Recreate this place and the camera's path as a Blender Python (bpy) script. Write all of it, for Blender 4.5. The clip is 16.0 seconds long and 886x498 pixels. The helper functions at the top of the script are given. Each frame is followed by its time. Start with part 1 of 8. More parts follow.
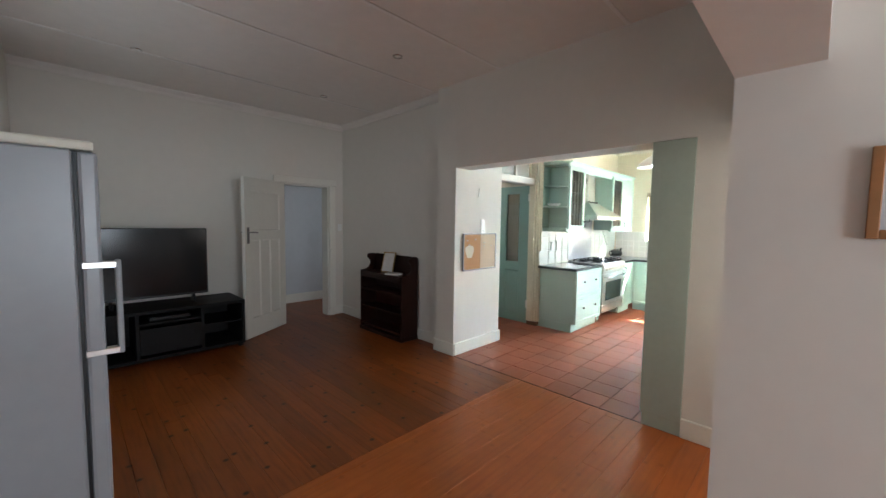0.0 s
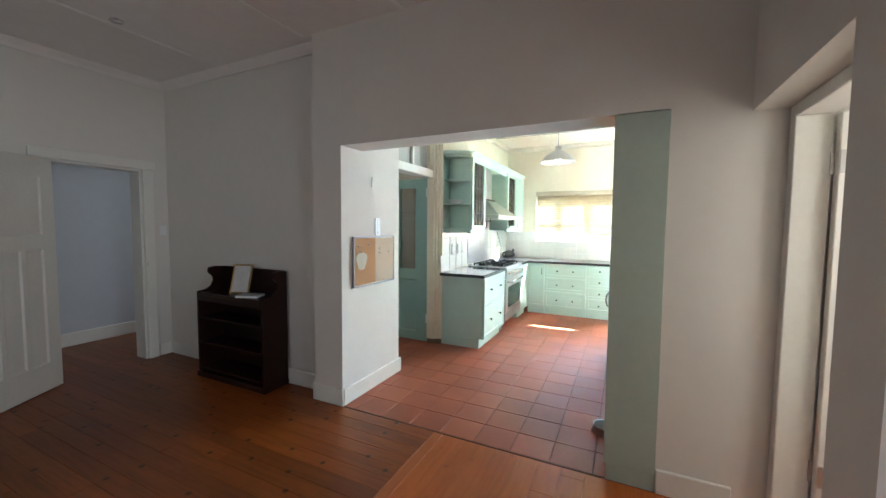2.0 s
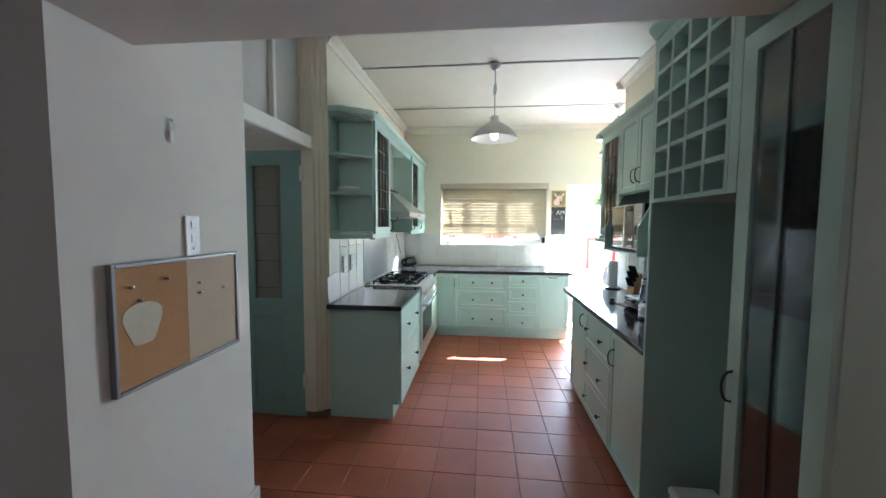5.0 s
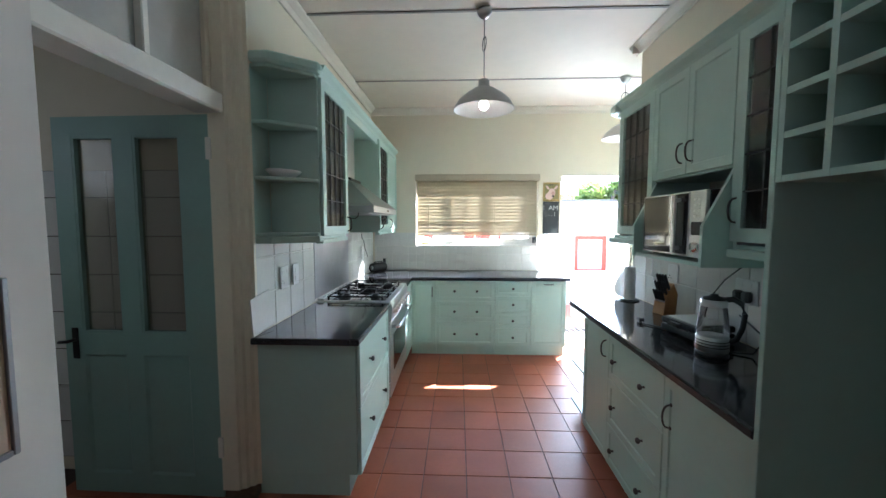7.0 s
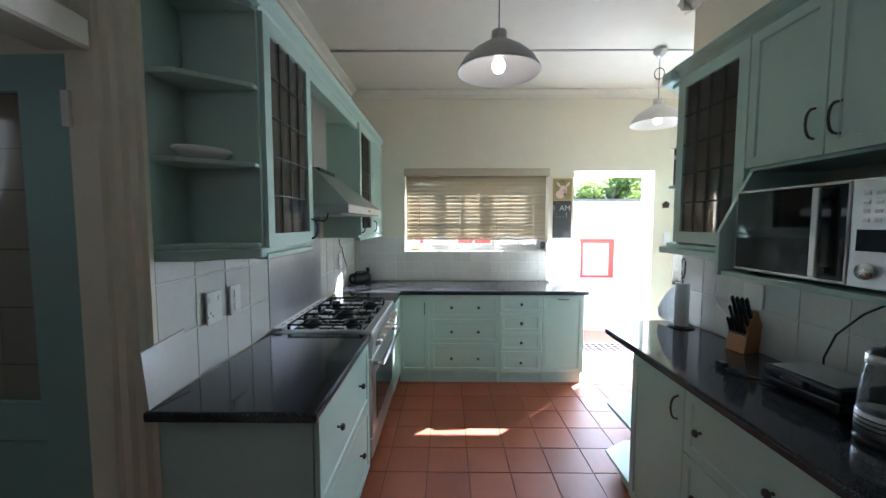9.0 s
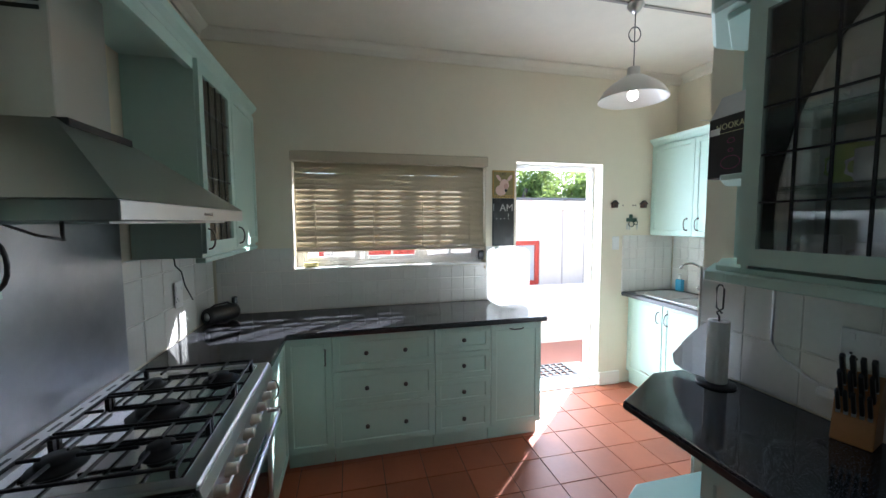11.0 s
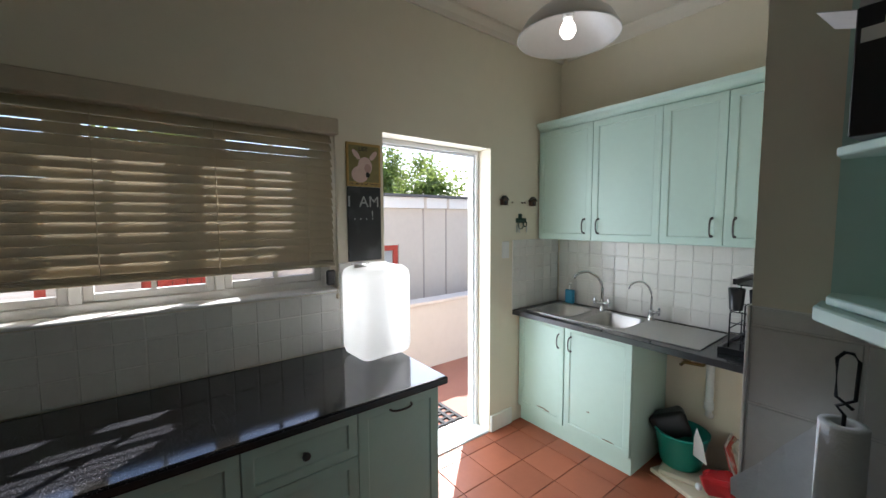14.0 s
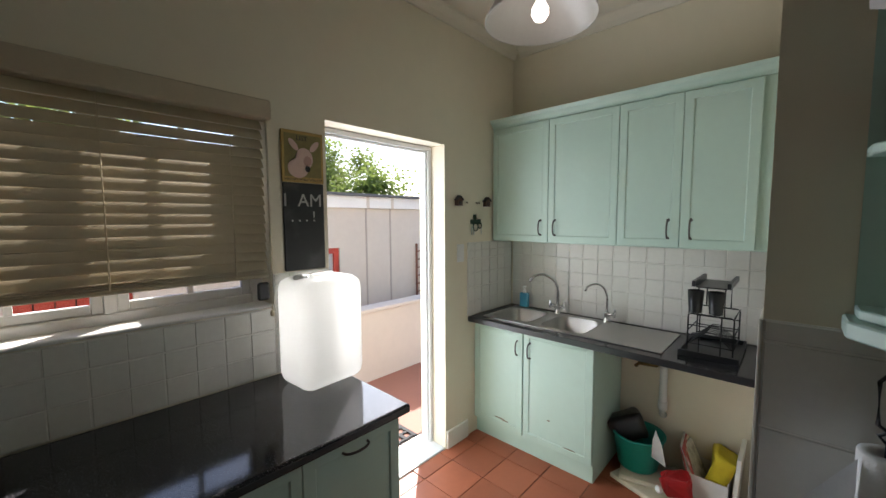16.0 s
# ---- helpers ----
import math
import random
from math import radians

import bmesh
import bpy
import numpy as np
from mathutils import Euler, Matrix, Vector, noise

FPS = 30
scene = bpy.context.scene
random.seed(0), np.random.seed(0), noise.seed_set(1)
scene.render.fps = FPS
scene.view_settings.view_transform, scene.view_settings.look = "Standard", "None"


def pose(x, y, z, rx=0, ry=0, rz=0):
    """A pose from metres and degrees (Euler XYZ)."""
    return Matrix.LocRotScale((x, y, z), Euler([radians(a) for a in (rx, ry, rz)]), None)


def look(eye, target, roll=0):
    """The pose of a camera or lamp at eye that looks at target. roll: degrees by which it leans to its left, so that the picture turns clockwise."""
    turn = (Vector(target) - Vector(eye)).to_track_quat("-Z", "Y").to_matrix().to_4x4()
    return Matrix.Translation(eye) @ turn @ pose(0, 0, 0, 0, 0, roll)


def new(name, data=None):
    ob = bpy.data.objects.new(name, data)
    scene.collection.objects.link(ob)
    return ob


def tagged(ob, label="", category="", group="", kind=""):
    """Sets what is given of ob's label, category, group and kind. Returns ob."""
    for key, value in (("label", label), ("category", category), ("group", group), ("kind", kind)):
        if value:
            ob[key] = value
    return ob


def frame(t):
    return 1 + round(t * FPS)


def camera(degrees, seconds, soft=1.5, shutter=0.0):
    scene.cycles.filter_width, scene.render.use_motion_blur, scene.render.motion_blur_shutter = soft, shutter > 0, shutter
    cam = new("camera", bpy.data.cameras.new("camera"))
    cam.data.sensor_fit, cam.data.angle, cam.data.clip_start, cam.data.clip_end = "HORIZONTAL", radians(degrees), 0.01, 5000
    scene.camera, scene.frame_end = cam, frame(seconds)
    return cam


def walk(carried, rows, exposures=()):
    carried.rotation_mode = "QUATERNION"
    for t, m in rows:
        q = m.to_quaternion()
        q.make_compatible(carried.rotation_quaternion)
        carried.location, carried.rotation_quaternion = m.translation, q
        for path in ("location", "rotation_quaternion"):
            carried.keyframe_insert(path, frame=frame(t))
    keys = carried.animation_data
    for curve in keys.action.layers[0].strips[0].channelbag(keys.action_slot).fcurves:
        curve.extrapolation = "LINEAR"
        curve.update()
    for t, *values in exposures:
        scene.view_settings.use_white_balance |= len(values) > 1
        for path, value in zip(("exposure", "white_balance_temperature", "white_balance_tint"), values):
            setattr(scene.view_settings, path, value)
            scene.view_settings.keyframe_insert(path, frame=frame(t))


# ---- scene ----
cam = camera(99.5, 16.0)
PATH = [
    (0, (0.076, 0.113, 1.498), (1.491, 1.52, 1.359), 0.8),
    (0.5, (0.194, 0.253, 1.492), (1.717, 1.543, 1.358), 0.8),
    (1, (0.367, 0.434, 1.508), (1.99, 1.594, 1.37), 0.7),
    (1.5, (0.554, 0.658, 1.503), (2.271, 1.675, 1.369), 0.6),
    (2, (0.774, 0.92, 1.477), (2.571, 1.788, 1.354), 0.5),
    (2.5, (1.027, 1.142, 1.474), (2.873, 1.903, 1.351), 0.3),
    (3, (1.314, 1.357, 1.512), (3.206, 1.99, 1.373), 0.2),
    (3.5, (1.536, 1.5, 1.517), (3.467, 2.003, 1.381), 0.3),
    (4, (1.754, 1.615, 1.526), (3.714, 1.991, 1.387), 0.3),
    (6.5, (2.82, 1.872, 1.487), (4.813, 1.977, 1.358), 0.2),
    (7, (3.002, 1.86, 1.51), (4.996, 1.941, 1.369), 0.0),
    (7.5, (3.152, 1.858, 1.5), (5.147, 1.924, 1.367), -0.1),
    (8, (3.315, 1.874, 1.495), (5.31, 1.93, 1.366), -0.0),
    (10.5, (4.469, 2.016, 1.595), (6.444, 1.739, 1.438), -0.1),
    (11, (4.762, 1.977, 1.581), (6.699, 1.502, 1.432), -0.3),
    (11.5, (4.993, 1.917, 1.586), (6.887, 1.291, 1.437), -0.3),
    (12, (5.224, 1.909, 1.598), (7.05, 1.105, 1.444), -0.2),
    (12.5, (5.422, 1.854, 1.598), (7.174, 0.903, 1.44), -0.2),
    (13, (5.63, 1.766, 1.589), (7.302, 0.679, 1.432), -0.2),
    (13.5, (5.767, 1.677, 1.59), (7.393, 0.522, 1.434), -0.4),
    (14, (5.872, 1.624, 1.589), (7.454, 0.411, 1.435), -0.3),
    (14.5, (5.953, 1.595, 1.595), (7.482, 0.315, 1.442), -0.3),
    (15, (6.024, 1.571, 1.604), (7.489, 0.219, 1.447), -0.3),
    (15.5, (6.063, 1.552, 1.601), (7.478, 0.147, 1.447), -0.3),
    (16, (6.102, 1.545, 1.599), (7.467, 0.092, 1.443), -0.3),
]
EXPOSURES = [(0, 5.6, 5800, 5), (1, 5.65, 5800, 5), (2, 5.58, 5650, 5), (3, 5.05, 5420, 5), (3.5, 4.85, 5380, 6), (4.2, 4.58, 5400, 7), (6.3, 4.07, 5350, 9), (8.2, 3.7, 5350, 10), (10.3, 2.92, 5400, 12), (11, 2.6, 5450, 12), (13, 1.68, 5750, 13), (15, 1.4, 6100, 14), (16, 1.3, 6300, 14)]
walk(cam, [(t, look(eye, target, roll)) for t, eye, target, roll in PATH], EXPOSURES)

# ---- light ----
SUN_AZ = Vector((0.68, -0.733, 0)).normalized()
SUN_ELEV = radians(39.5)
world = bpy.data.worlds.new("world")
scene.world = world
world.use_nodes = True
wn = world.node_tree
sky = wn.nodes.new("ShaderNodeTexSky")
sky.sky_type, sky.sun_disc = "NISHITA", False
sky.sun_elevation = SUN_ELEV
sky.sun_rotation = math.atan2(SUN_AZ.x, SUN_AZ.y)
wn.links.new(sky.outputs[0], wn.nodes["Background"].inputs[0])
wn.nodes["Background"].inputs[1].default_value = 0.14
sun = new("sun", bpy.data.lights.new("sun", "SUN"))
sun.data.energy, sun.data.angle, sun.data.color = 4.9, radians(0.5), (1.0, 0.95, 0.87)
to_sun = SUN_AZ * math.cos(SUN_ELEV) + Vector((0, 0, math.sin(SUN_ELEV)))
sun.matrix_world = look(to_sun * 30 + Vector((7, 1, 0)), (7, 1, 0))


def daylight_or_fill_lamp(name, centre, target, w, h, power, colour):
    """An area lamp: skylight standing in an opening, or an added fill."""
    lamp = new(name, bpy.data.lights.new(name, "AREA"))
    lamp.data.shape, lamp.data.size, lamp.data.size_y = "RECTANGLE", w, h
    lamp.data.energy, lamp.data.color = power, colour
    lamp.matrix_world = look(centre, target)
    return lamp


# ---- materials ----
def mat(name, base, rough=0.5, metal=0.0, var=0.12, scale=6.0, bump=0.0, bscale=120.0, var2=0.05, per_object=0.0, stain=None, stain_amt=0.0, spec=0.5, coat=0.0, obj_coords=True):
    m = bpy.data.materials.new(name)
    m.use_nodes = True
    nt = m.node_tree
    N, L = nt.nodes.new, nt.links.new
    b = nt.nodes["Principled BSDF"]
    b.inputs["Metallic"].default_value = metal
    b.inputs["Specular IOR Level"].default_value = spec
    b.inputs["Coat Weight"].default_value = coat
    geo = N("ShaderNodeNewGeometry")
    n1, n2 = N("ShaderNodeTexNoise"), N("ShaderNodeTexNoise")
    n1.inputs["Scale"].default_value, n1.inputs["Detail"].default_value = scale, 5
    n2.inputs["Scale"].default_value, n2.inputs["Detail"].default_value = scale * 9, 4
    for n in (n1, n2):
        L(geo.outputs["Position"], n.inputs["Vector"])

    def math_node(op, a, c):
        q = N("ShaderNodeMath")
        q.operation = op
        for i, v in enumerate((a, c)):
            if isinstance(v, (int, float)):
                q.inputs[i].default_value = v
            else:
                L(v, q.inputs[i])
        return q.outputs[0]

    f1 = math_node("MULTIPLY", math_node("SUBTRACT", n1.outputs[0], 0.5), 2 * var)
    f2 = math_node("MULTIPLY", math_node("SUBTRACT", n2.outputs[0], 0.5), 2 * var2)
    tot = math_node("ADD", math_node("ADD", f1, f2), 1.0)
    if per_object:
        oi = N("ShaderNodeObjectInfo")
        tot = math_node("ADD", tot, math_node("MULTIPLY", math_node("SUBTRACT", oi.outputs["Random"], 0.5), 2 * per_object))
    sc = N("ShaderNodeVectorMath")
    sc.operation = "SCALE"
    sc.inputs[0].default_value = base
    L(tot, sc.inputs["Scale"])
    colour = sc.outputs[0]
    if stain:
        n3 = N("ShaderNodeTexNoise")
        n3.inputs["Scale"].default_value, n3.inputs["Detail"].default_value = scale * 0.6, 8
        L(geo.outputs["Position"], n3.inputs["Vector"])
        ramp = N("ShaderNodeMapRange")
        ramp.inputs[1].default_value, ramp.inputs[2].default_value = 0.52, 0.72
        ramp.inputs[4].default_value = stain_amt
        L(n3.outputs[0], ramp.inputs[0])
        mx = N("ShaderNodeMix")
        mx.data_type = "RGBA"
        L(ramp.outputs[0], mx.inputs[0])
        L(colour, mx.inputs[6])
        mx.inputs[7].default_value = (*stain, 1)
        colour = mx.outputs[2]
    L(colour, b.inputs["Base Color"])
    L(math_node("ADD", math_node("MULTIPLY", math_node("SUBTRACT", n1.outputs[0], 0.5), 0.25 * rough), rough), b.inputs["Roughness"])
    if bump:
        n4 = N("ShaderNodeTexNoise")
        n4.inputs["Scale"].default_value, n4.inputs["Detail"].default_value = bscale, 3
        L(geo.outputs["Position"], n4.inputs["Vector"])
        bp = N("ShaderNodeBump")
        bp.inputs["Strength"].default_value, bp.inputs["Distance"].default_value = bump, 0.004
        L(n4.outputs[0], bp.inputs["Height"])
        L(bp.outputs[0], b.inputs["Normal"])
    return m


def glow(name, colour, strength):
    m = mat(name, colour, 0.5)
    b = m.node_tree.nodes["Principled BSDF"]
    b.inputs["Emission Color"].default_value = (*colour, 1)
    b.inputs["Emission Strength"].default_value = strength
    return m


def glass(name, colour=(1, 1, 1), rough=0.0, haze=0.0, ior=1.45):
    """A thin pane: mostly clear, with mirror reflection on top."""
    m = bpy.data.materials.new(name)
    m.use_nodes = True
    nt = m.node_tree
    nt.nodes.remove(nt.nodes["Principled BSDF"])
    tr, gl, mix, fr = (nt.nodes.new(k) for k in ("ShaderNodeBsdfTransparent", "ShaderNodeBsdfGlossy", "ShaderNodeMixShader", "ShaderNodeFresnel"))
    tr.inputs[0].default_value = (*colour, 1)
    gl.inputs["Roughness"].default_value = rough
    fr.inputs[0].default_value = ior
    nt.links.new(fr.outputs[0], mix.inputs[0])
    nt.links.new(tr.outputs[0], mix.inputs[1])
    nt.links.new(gl.outputs[0], mix.inputs[2])
    last = mix.outputs[0]
    if haze:
        # pale diffuse layer: painted-in reflection on cabinet panes, grime on the pantry door
        film, both = nt.nodes.new("ShaderNodeBsdfDiffuse"), nt.nodes.new("ShaderNodeMixShader")
        film.inputs[0].default_value = (0.75, 0.76, 0.73, 1)
        both.inputs[0].default_value = haze
        nt.links.new(last, both.inputs[1])
        nt.links.new(film.outputs[0], both.inputs[2])
        last = both.outputs[0]
    nt.links.new(last, nt.nodes["Material Output"].inputs[0])
    return m


def wood_floor(name, base, dark, along_y=True, knots=0.95, tone=0.20):
    """Varnished pine: grain along the board, board-to-board tone, knots."""
    m = mat(name, base, 0.36, var=0.30, scale=1.3, var2=0.12, per_object=tone, spec=0.36)
    nt = m.node_tree
    N, L = nt.nodes.new, nt.links.new
    b = nt.nodes["Principled BSDF"]
    old = b.inputs["Base Color"].links[0].from_socket
    geo, mp, n, v = N("ShaderNodeNewGeometry"), N("ShaderNodeMapping"), N("ShaderNodeTexNoise"), N("ShaderNodeTexVoronoi")
    mp.inputs["Scale"].default_value = (40, 2.2, 1) if along_y else (2.2, 40, 1)
    n.inputs["Scale"].default_value, n.inputs["Detail"].default_value = 1.0, 6
    L(geo.outputs["Position"], mp.inputs["Vector"])
    L(mp.outputs[0], n.inputs["Vector"])
    r = N("ShaderNodeMapRange")
    r.inputs[1].default_value, r.inputs[2].default_value, r.inputs[4].default_value = 0.45, 0.75, 0.55
    L(n.outputs[0], r.inputs[0])
    mx = N("ShaderNodeMix")
    mx.data_type = "RGBA"
    L(r.outputs[0], mx.inputs[0])
    L(old, mx.inputs[6])
    mx.inputs[7].default_value = (*dark, 1)
    v.voronoi_dimensions = "2D"
    v.inputs["Scale"].default_value = 3.4
    v.inputs["Randomness"].default_value = 1.0
    L(geo.outputs["Position"], v.inputs["Vector"])
    k = N("ShaderNodeMapRange")
    k.inputs[1].default_value, k.inputs[2].default_value, k.inputs[3].default_value, k.inputs[4].default_value = 0.03, 0.075, knots, 0.0
    L(v.outputs["Distance"], k.inputs[0])
    mk = N("ShaderNodeMix")
    mk.data_type = "RGBA"
    L(k.outputs[0], mk.inputs[0])
    L(mx.outputs[2], mk.inputs[6])
    mk.inputs[7].default_value = (dark[0] * 0.3, dark[1] * 0.3, dark[2] * 0.3, 1)
    L(mk.outputs[2], b.inputs["Base Color"])
    return m


def speckle(name, base, fleck, rough):
    """Polished granite-pattern worktop."""
    m = mat(name, base, rough, var=0.2, scale=8, spec=0.5)
    nt = m.node_tree
    N, L = nt.nodes.new, nt.links.new
    b = nt.nodes["Principled BSDF"]
    old = b.inputs["Base Color"].links[0].from_socket
    geo, n, r, mx = N("ShaderNodeNewGeometry"), N("ShaderNodeTexNoise"), N("ShaderNodeMapRange"), N("ShaderNodeMix")
    n.inputs["Scale"].default_value, n.inputs["Detail"].default_value, n.inputs["Roughness"].default_value = 190, 3, 0.8
    L(geo.outputs["Position"], n.inputs["Vector"])
    r.inputs[1].default_value, r.inputs[2].default_value = 0.56, 0.7
    L(n.outputs[0], r.inputs[0])
    mx.data_type = "RGBA"
    L(r.outputs[0], mx.inputs[0])
    L(old, mx.inputs[6])
    mx.inputs[7].default_value = (*fleck, 1)
    L(mx.outputs[2], b.inputs["Base Color"])
    return m


M_WALL = mat("wall_paint_warm_white", (0.745, 0.71, 0.65), 0.75, var=0.04, scale=1.2, var2=0.03, bump=0.12, bscale=40, stain=(0.62, 0.58, 0.52), stain_amt=0.10)
M_KWALL = mat("wall_paint_cream", (0.79, 0.725, 0.58), 0.7, var=0.04, scale=1.2, var2=0.03, bump=0.12, bscale=40, stain=(0.72, 0.62, 0.45), stain_amt=0.14)
M_CEIL = mat("ceiling_paint", (0.80, 0.755, 0.71), 0.8, var=0.03, scale=1.0, bump=0.05)
M_KCEIL = mat("kitchen_ceiling_paint", (0.76, 0.71, 0.61), 0.8, var=0.03, scale=1.0, bump=0.05)
M_TRIM = mat("trim_paint_cream", (0.80, 0.78, 0.71), 0.45, var=0.04, scale=4, bump=0.08, bscale=60)
M_HALL = mat("hall_paint_pale_blue", (0.56, 0.58, 0.61), 0.7, var=0.04, scale=1.5)
M_MINT = mat("mint_paint", (0.49, 0.65, 0.575), 0.42, var=0.05, scale=3, var2=0.03, bump=0.06, bscale=70, stain=(0.60, 0.72, 0.66), stain_amt=0.12)
# Darker, greyer mint for the rack and niche backs and one end panel.
M_MINT_IN = mat("mint_darker_grey", (0.43, 0.50, 0.43), 0.5, var=0.05, scale=3, bump=0.05)
M_DOORGREEN = mat("pantry_door_green", (0.27, 0.42, 0.37), 0.5, var=0.10, scale=4, bump=0.1, bscale=60, stain=(0.30, 0.33, 0.28), stain_amt=0.4)
M_TOP = speckle("worktop_black", (0.018, 0.018, 0.021), (0.29, 0.29, 0.31), 0.10)
M_TOP_EDGE = mat("worktop_edge", (0.022, 0.022, 0.025), 0.3, var=0.3, scale=60, var2=0.4)
M_TERRA = mat("terracotta_tile", (0.35, 0.105, 0.052), 0.46, spec=0.36, var=0.16, scale=4, var2=0.07, per_object=0.13, bump=0.1, bscale=35, stain=(0.22, 0.075, 0.045), stain_amt=0.4)
M_GROUT = mat("floor_grout", (0.075, 0.055, 0.045), 0.9, var=0.2, scale=10)
M_BOARD = wood_floor("pine_board_dark", (0.22, 0.057, 0.009), (0.075, 0.017, 0.004), True)
M_BOARD2 = wood_floor("pine_board_light", (0.43, 0.115, 0.019), (0.27, 0.065, 0.012), False, 0.25, 0.07)
M_FLOORGAP = mat("floor_gap", (0.09, 0.03, 0.012), 0.8)
M_TILE = mat("wall_tile_white", (0.76, 0.745, 0.70), 0.2, var=0.03, scale=5, per_object=0.025, bump=0.08, bscale=18)
M_TGROUT = mat("wall_grout", (0.80, 0.78, 0.73), 0.9, var=0.08, scale=12)
M_BLACKWOOD = mat("black_stained_wood", (0.006, 0.005, 0.005), 0.5, spec=0.2, var=0.3, scale=5, bump=0.1, bscale=50)
M_DARKWOOD = mat("dark_mahogany", (0.018, 0.006, 0.004), 0.36, spec=0.25, var=0.35, scale=7, var2=0.2, bump=0.08, bscale=50)
M_WHITE = mat("white_plastic", (0.80, 0.80, 0.78), 0.35, var=0.03)
# Even mid grey, well below white; also on the fridge door and handle.
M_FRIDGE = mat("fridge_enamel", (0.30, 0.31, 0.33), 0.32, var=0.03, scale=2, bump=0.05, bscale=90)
M_STEEL = mat("brushed_steel", (0.58, 0.58, 0.57), 0.30, 1.0, var=0.05, scale=2, var2=0.02)
M_SINK = mat("satin_sink_steel", (0.50, 0.49, 0.47), 0.38, 1.0, var=0.06, scale=6, var2=0.04, bump=0.04, bscale=300)
M_CHROME = mat("chrome", (0.72, 0.72, 0.72), 0.1, 1.0, var=0.03)
M_IRON = mat("black_iron", (0.015, 0.015, 0.016), 0.45, 0.3, var=0.2, scale=30)
M_BLACK = mat("black_plastic", (0.014, 0.014, 0.015), 0.3, var=0.15, scale=20)
M_SCREEN = mat("screen_black", (0.004, 0.005, 0.007), 0.16, var=0.1, spec=0.3)
M_PANE = glass("clear_pane")
# The slight haze paints pale reflections into the cabinet panes.
M_LEADED = glass("old_cabinet_glass", haze=0.015, ior=1.75)
M_DUSTY = mat("dusty_glass", (0.50, 0.50, 0.47), 0.3, var=0.15, scale=4, stain=(0.34, 0.33, 0.30), stain_amt=0.5)
M_STUCCO = mat("yard_wall_paint", (0.62, 0.56, 0.49), 0.85, var=0.06, scale=1.5, var2=0.05, bump=0.2, bscale=30, stain=(0.6, 0.53, 0.46), stain_amt=0.2)


# ---- mesh helpers ----
def link(name, bm, material, parent=None, label="", smooth=False):
    me = bpy.data.meshes.new(name)
    bmesh.ops.recalc_face_normals(bm, faces=bm.faces[:])
    bm.to_mesh(me)
    bm.free()
    if smooth:
        for p in me.polygons:
            p.use_smooth = True
    for mm in (material if isinstance(material, (list, tuple)) else [material]):
        me.materials.append(mm)
    ob = new(name, me)
    if parent:
        ob.parent = parent
        ob.matrix_parent_inverse = parent.matrix_basis.inverted()
    if label:
        ob["label"] = label
    return ob


def part(name, bm, material, parent, label="", smooth=False):
    """One mesh under a thing; coordinates are the world's."""
    return link(name, bm, material, parent, label, smooth)


def thing(name, place, label, category, group="", kind=""):
    """An Empty at the base of a thing."""
    ob = new(name)
    ob.empty_display_size = 0.05
    ob.location = place
    ob.matrix_basis = Matrix.Translation(place)
    return tagged(ob, label, category, group, kind)


def box(x0, x1, y0, y1, z0, z1, bevel=0.0, bm=None, seg=1):
    own = bmesh.new()
    xs, ys, zs = sorted((x0, x1)), sorted((y0, y1)), sorted((z0, z1))
    vs = [own.verts.new((x, y, z)) for x in xs for y in ys for z in zs]
    for f in ((0, 1, 3, 2), (4, 6, 7, 5), (0, 4, 5, 1), (2, 3, 7, 6), (0, 2, 6, 4), (1, 5, 7, 3)):
        own.faces.new([vs[i] for i in f])
    if bevel:
        bmesh.ops.bevel(own, geom=own.edges[:], offset=bevel, segments=seg, affect="EDGES", profile=0.6)
    if bm is None:
        return own
    merge(bm, own)
    return bm


def merge(bm, other, m=None):
    if m is not None:
        bmesh.ops.transform(other, matrix=m, verts=other.verts[:])
    remap = {v: bm.verts.new(v.co) for v in other.verts}
    for f in other.faces:
        g = bm.faces.new([remap[v] for v in f.verts])
        g.smooth, g.material_index = f.smooth, f.material_index
    other.free()
    return bm


def boxes(rows, bevel=0.0):
    bm = bmesh.new()
    for r in rows:
        box(*r, bevel=bevel, bm=bm)
    return bm


def extrude(outline, axis, a, b, bevel=0.0):
    """A closed outline of 2D points, drawn out along an axis from a to b. For axis x the points are (y, z), y: (x, z), z: (x, y)."""
    bm = bmesh.new()

    def at(p, d):
        return {"x": (d, p[0], p[1]), "y": (p[0], d, p[1]), "z": (p[0], p[1], d)}[axis]
    lo = [bm.verts.new(at(p, a)) for p in outline]
    hi = [bm.verts.new(at(p, b)) for p in outline]
    bm.faces.new(lo)
    bm.faces.new(hi[::-1])
    n = len(outline)
    for i in range(n):
        bm.faces.new((lo[i], lo[(i + 1) % n], hi[(i + 1) % n], hi[i]))
    if bevel:
        bmesh.ops.recalc_face_normals(bm, faces=bm.faces[:])
        bmesh.ops.bevel(bm, geom=bm.edges[:], offset=bevel, segments=1, affect="EDGES")
    return bm


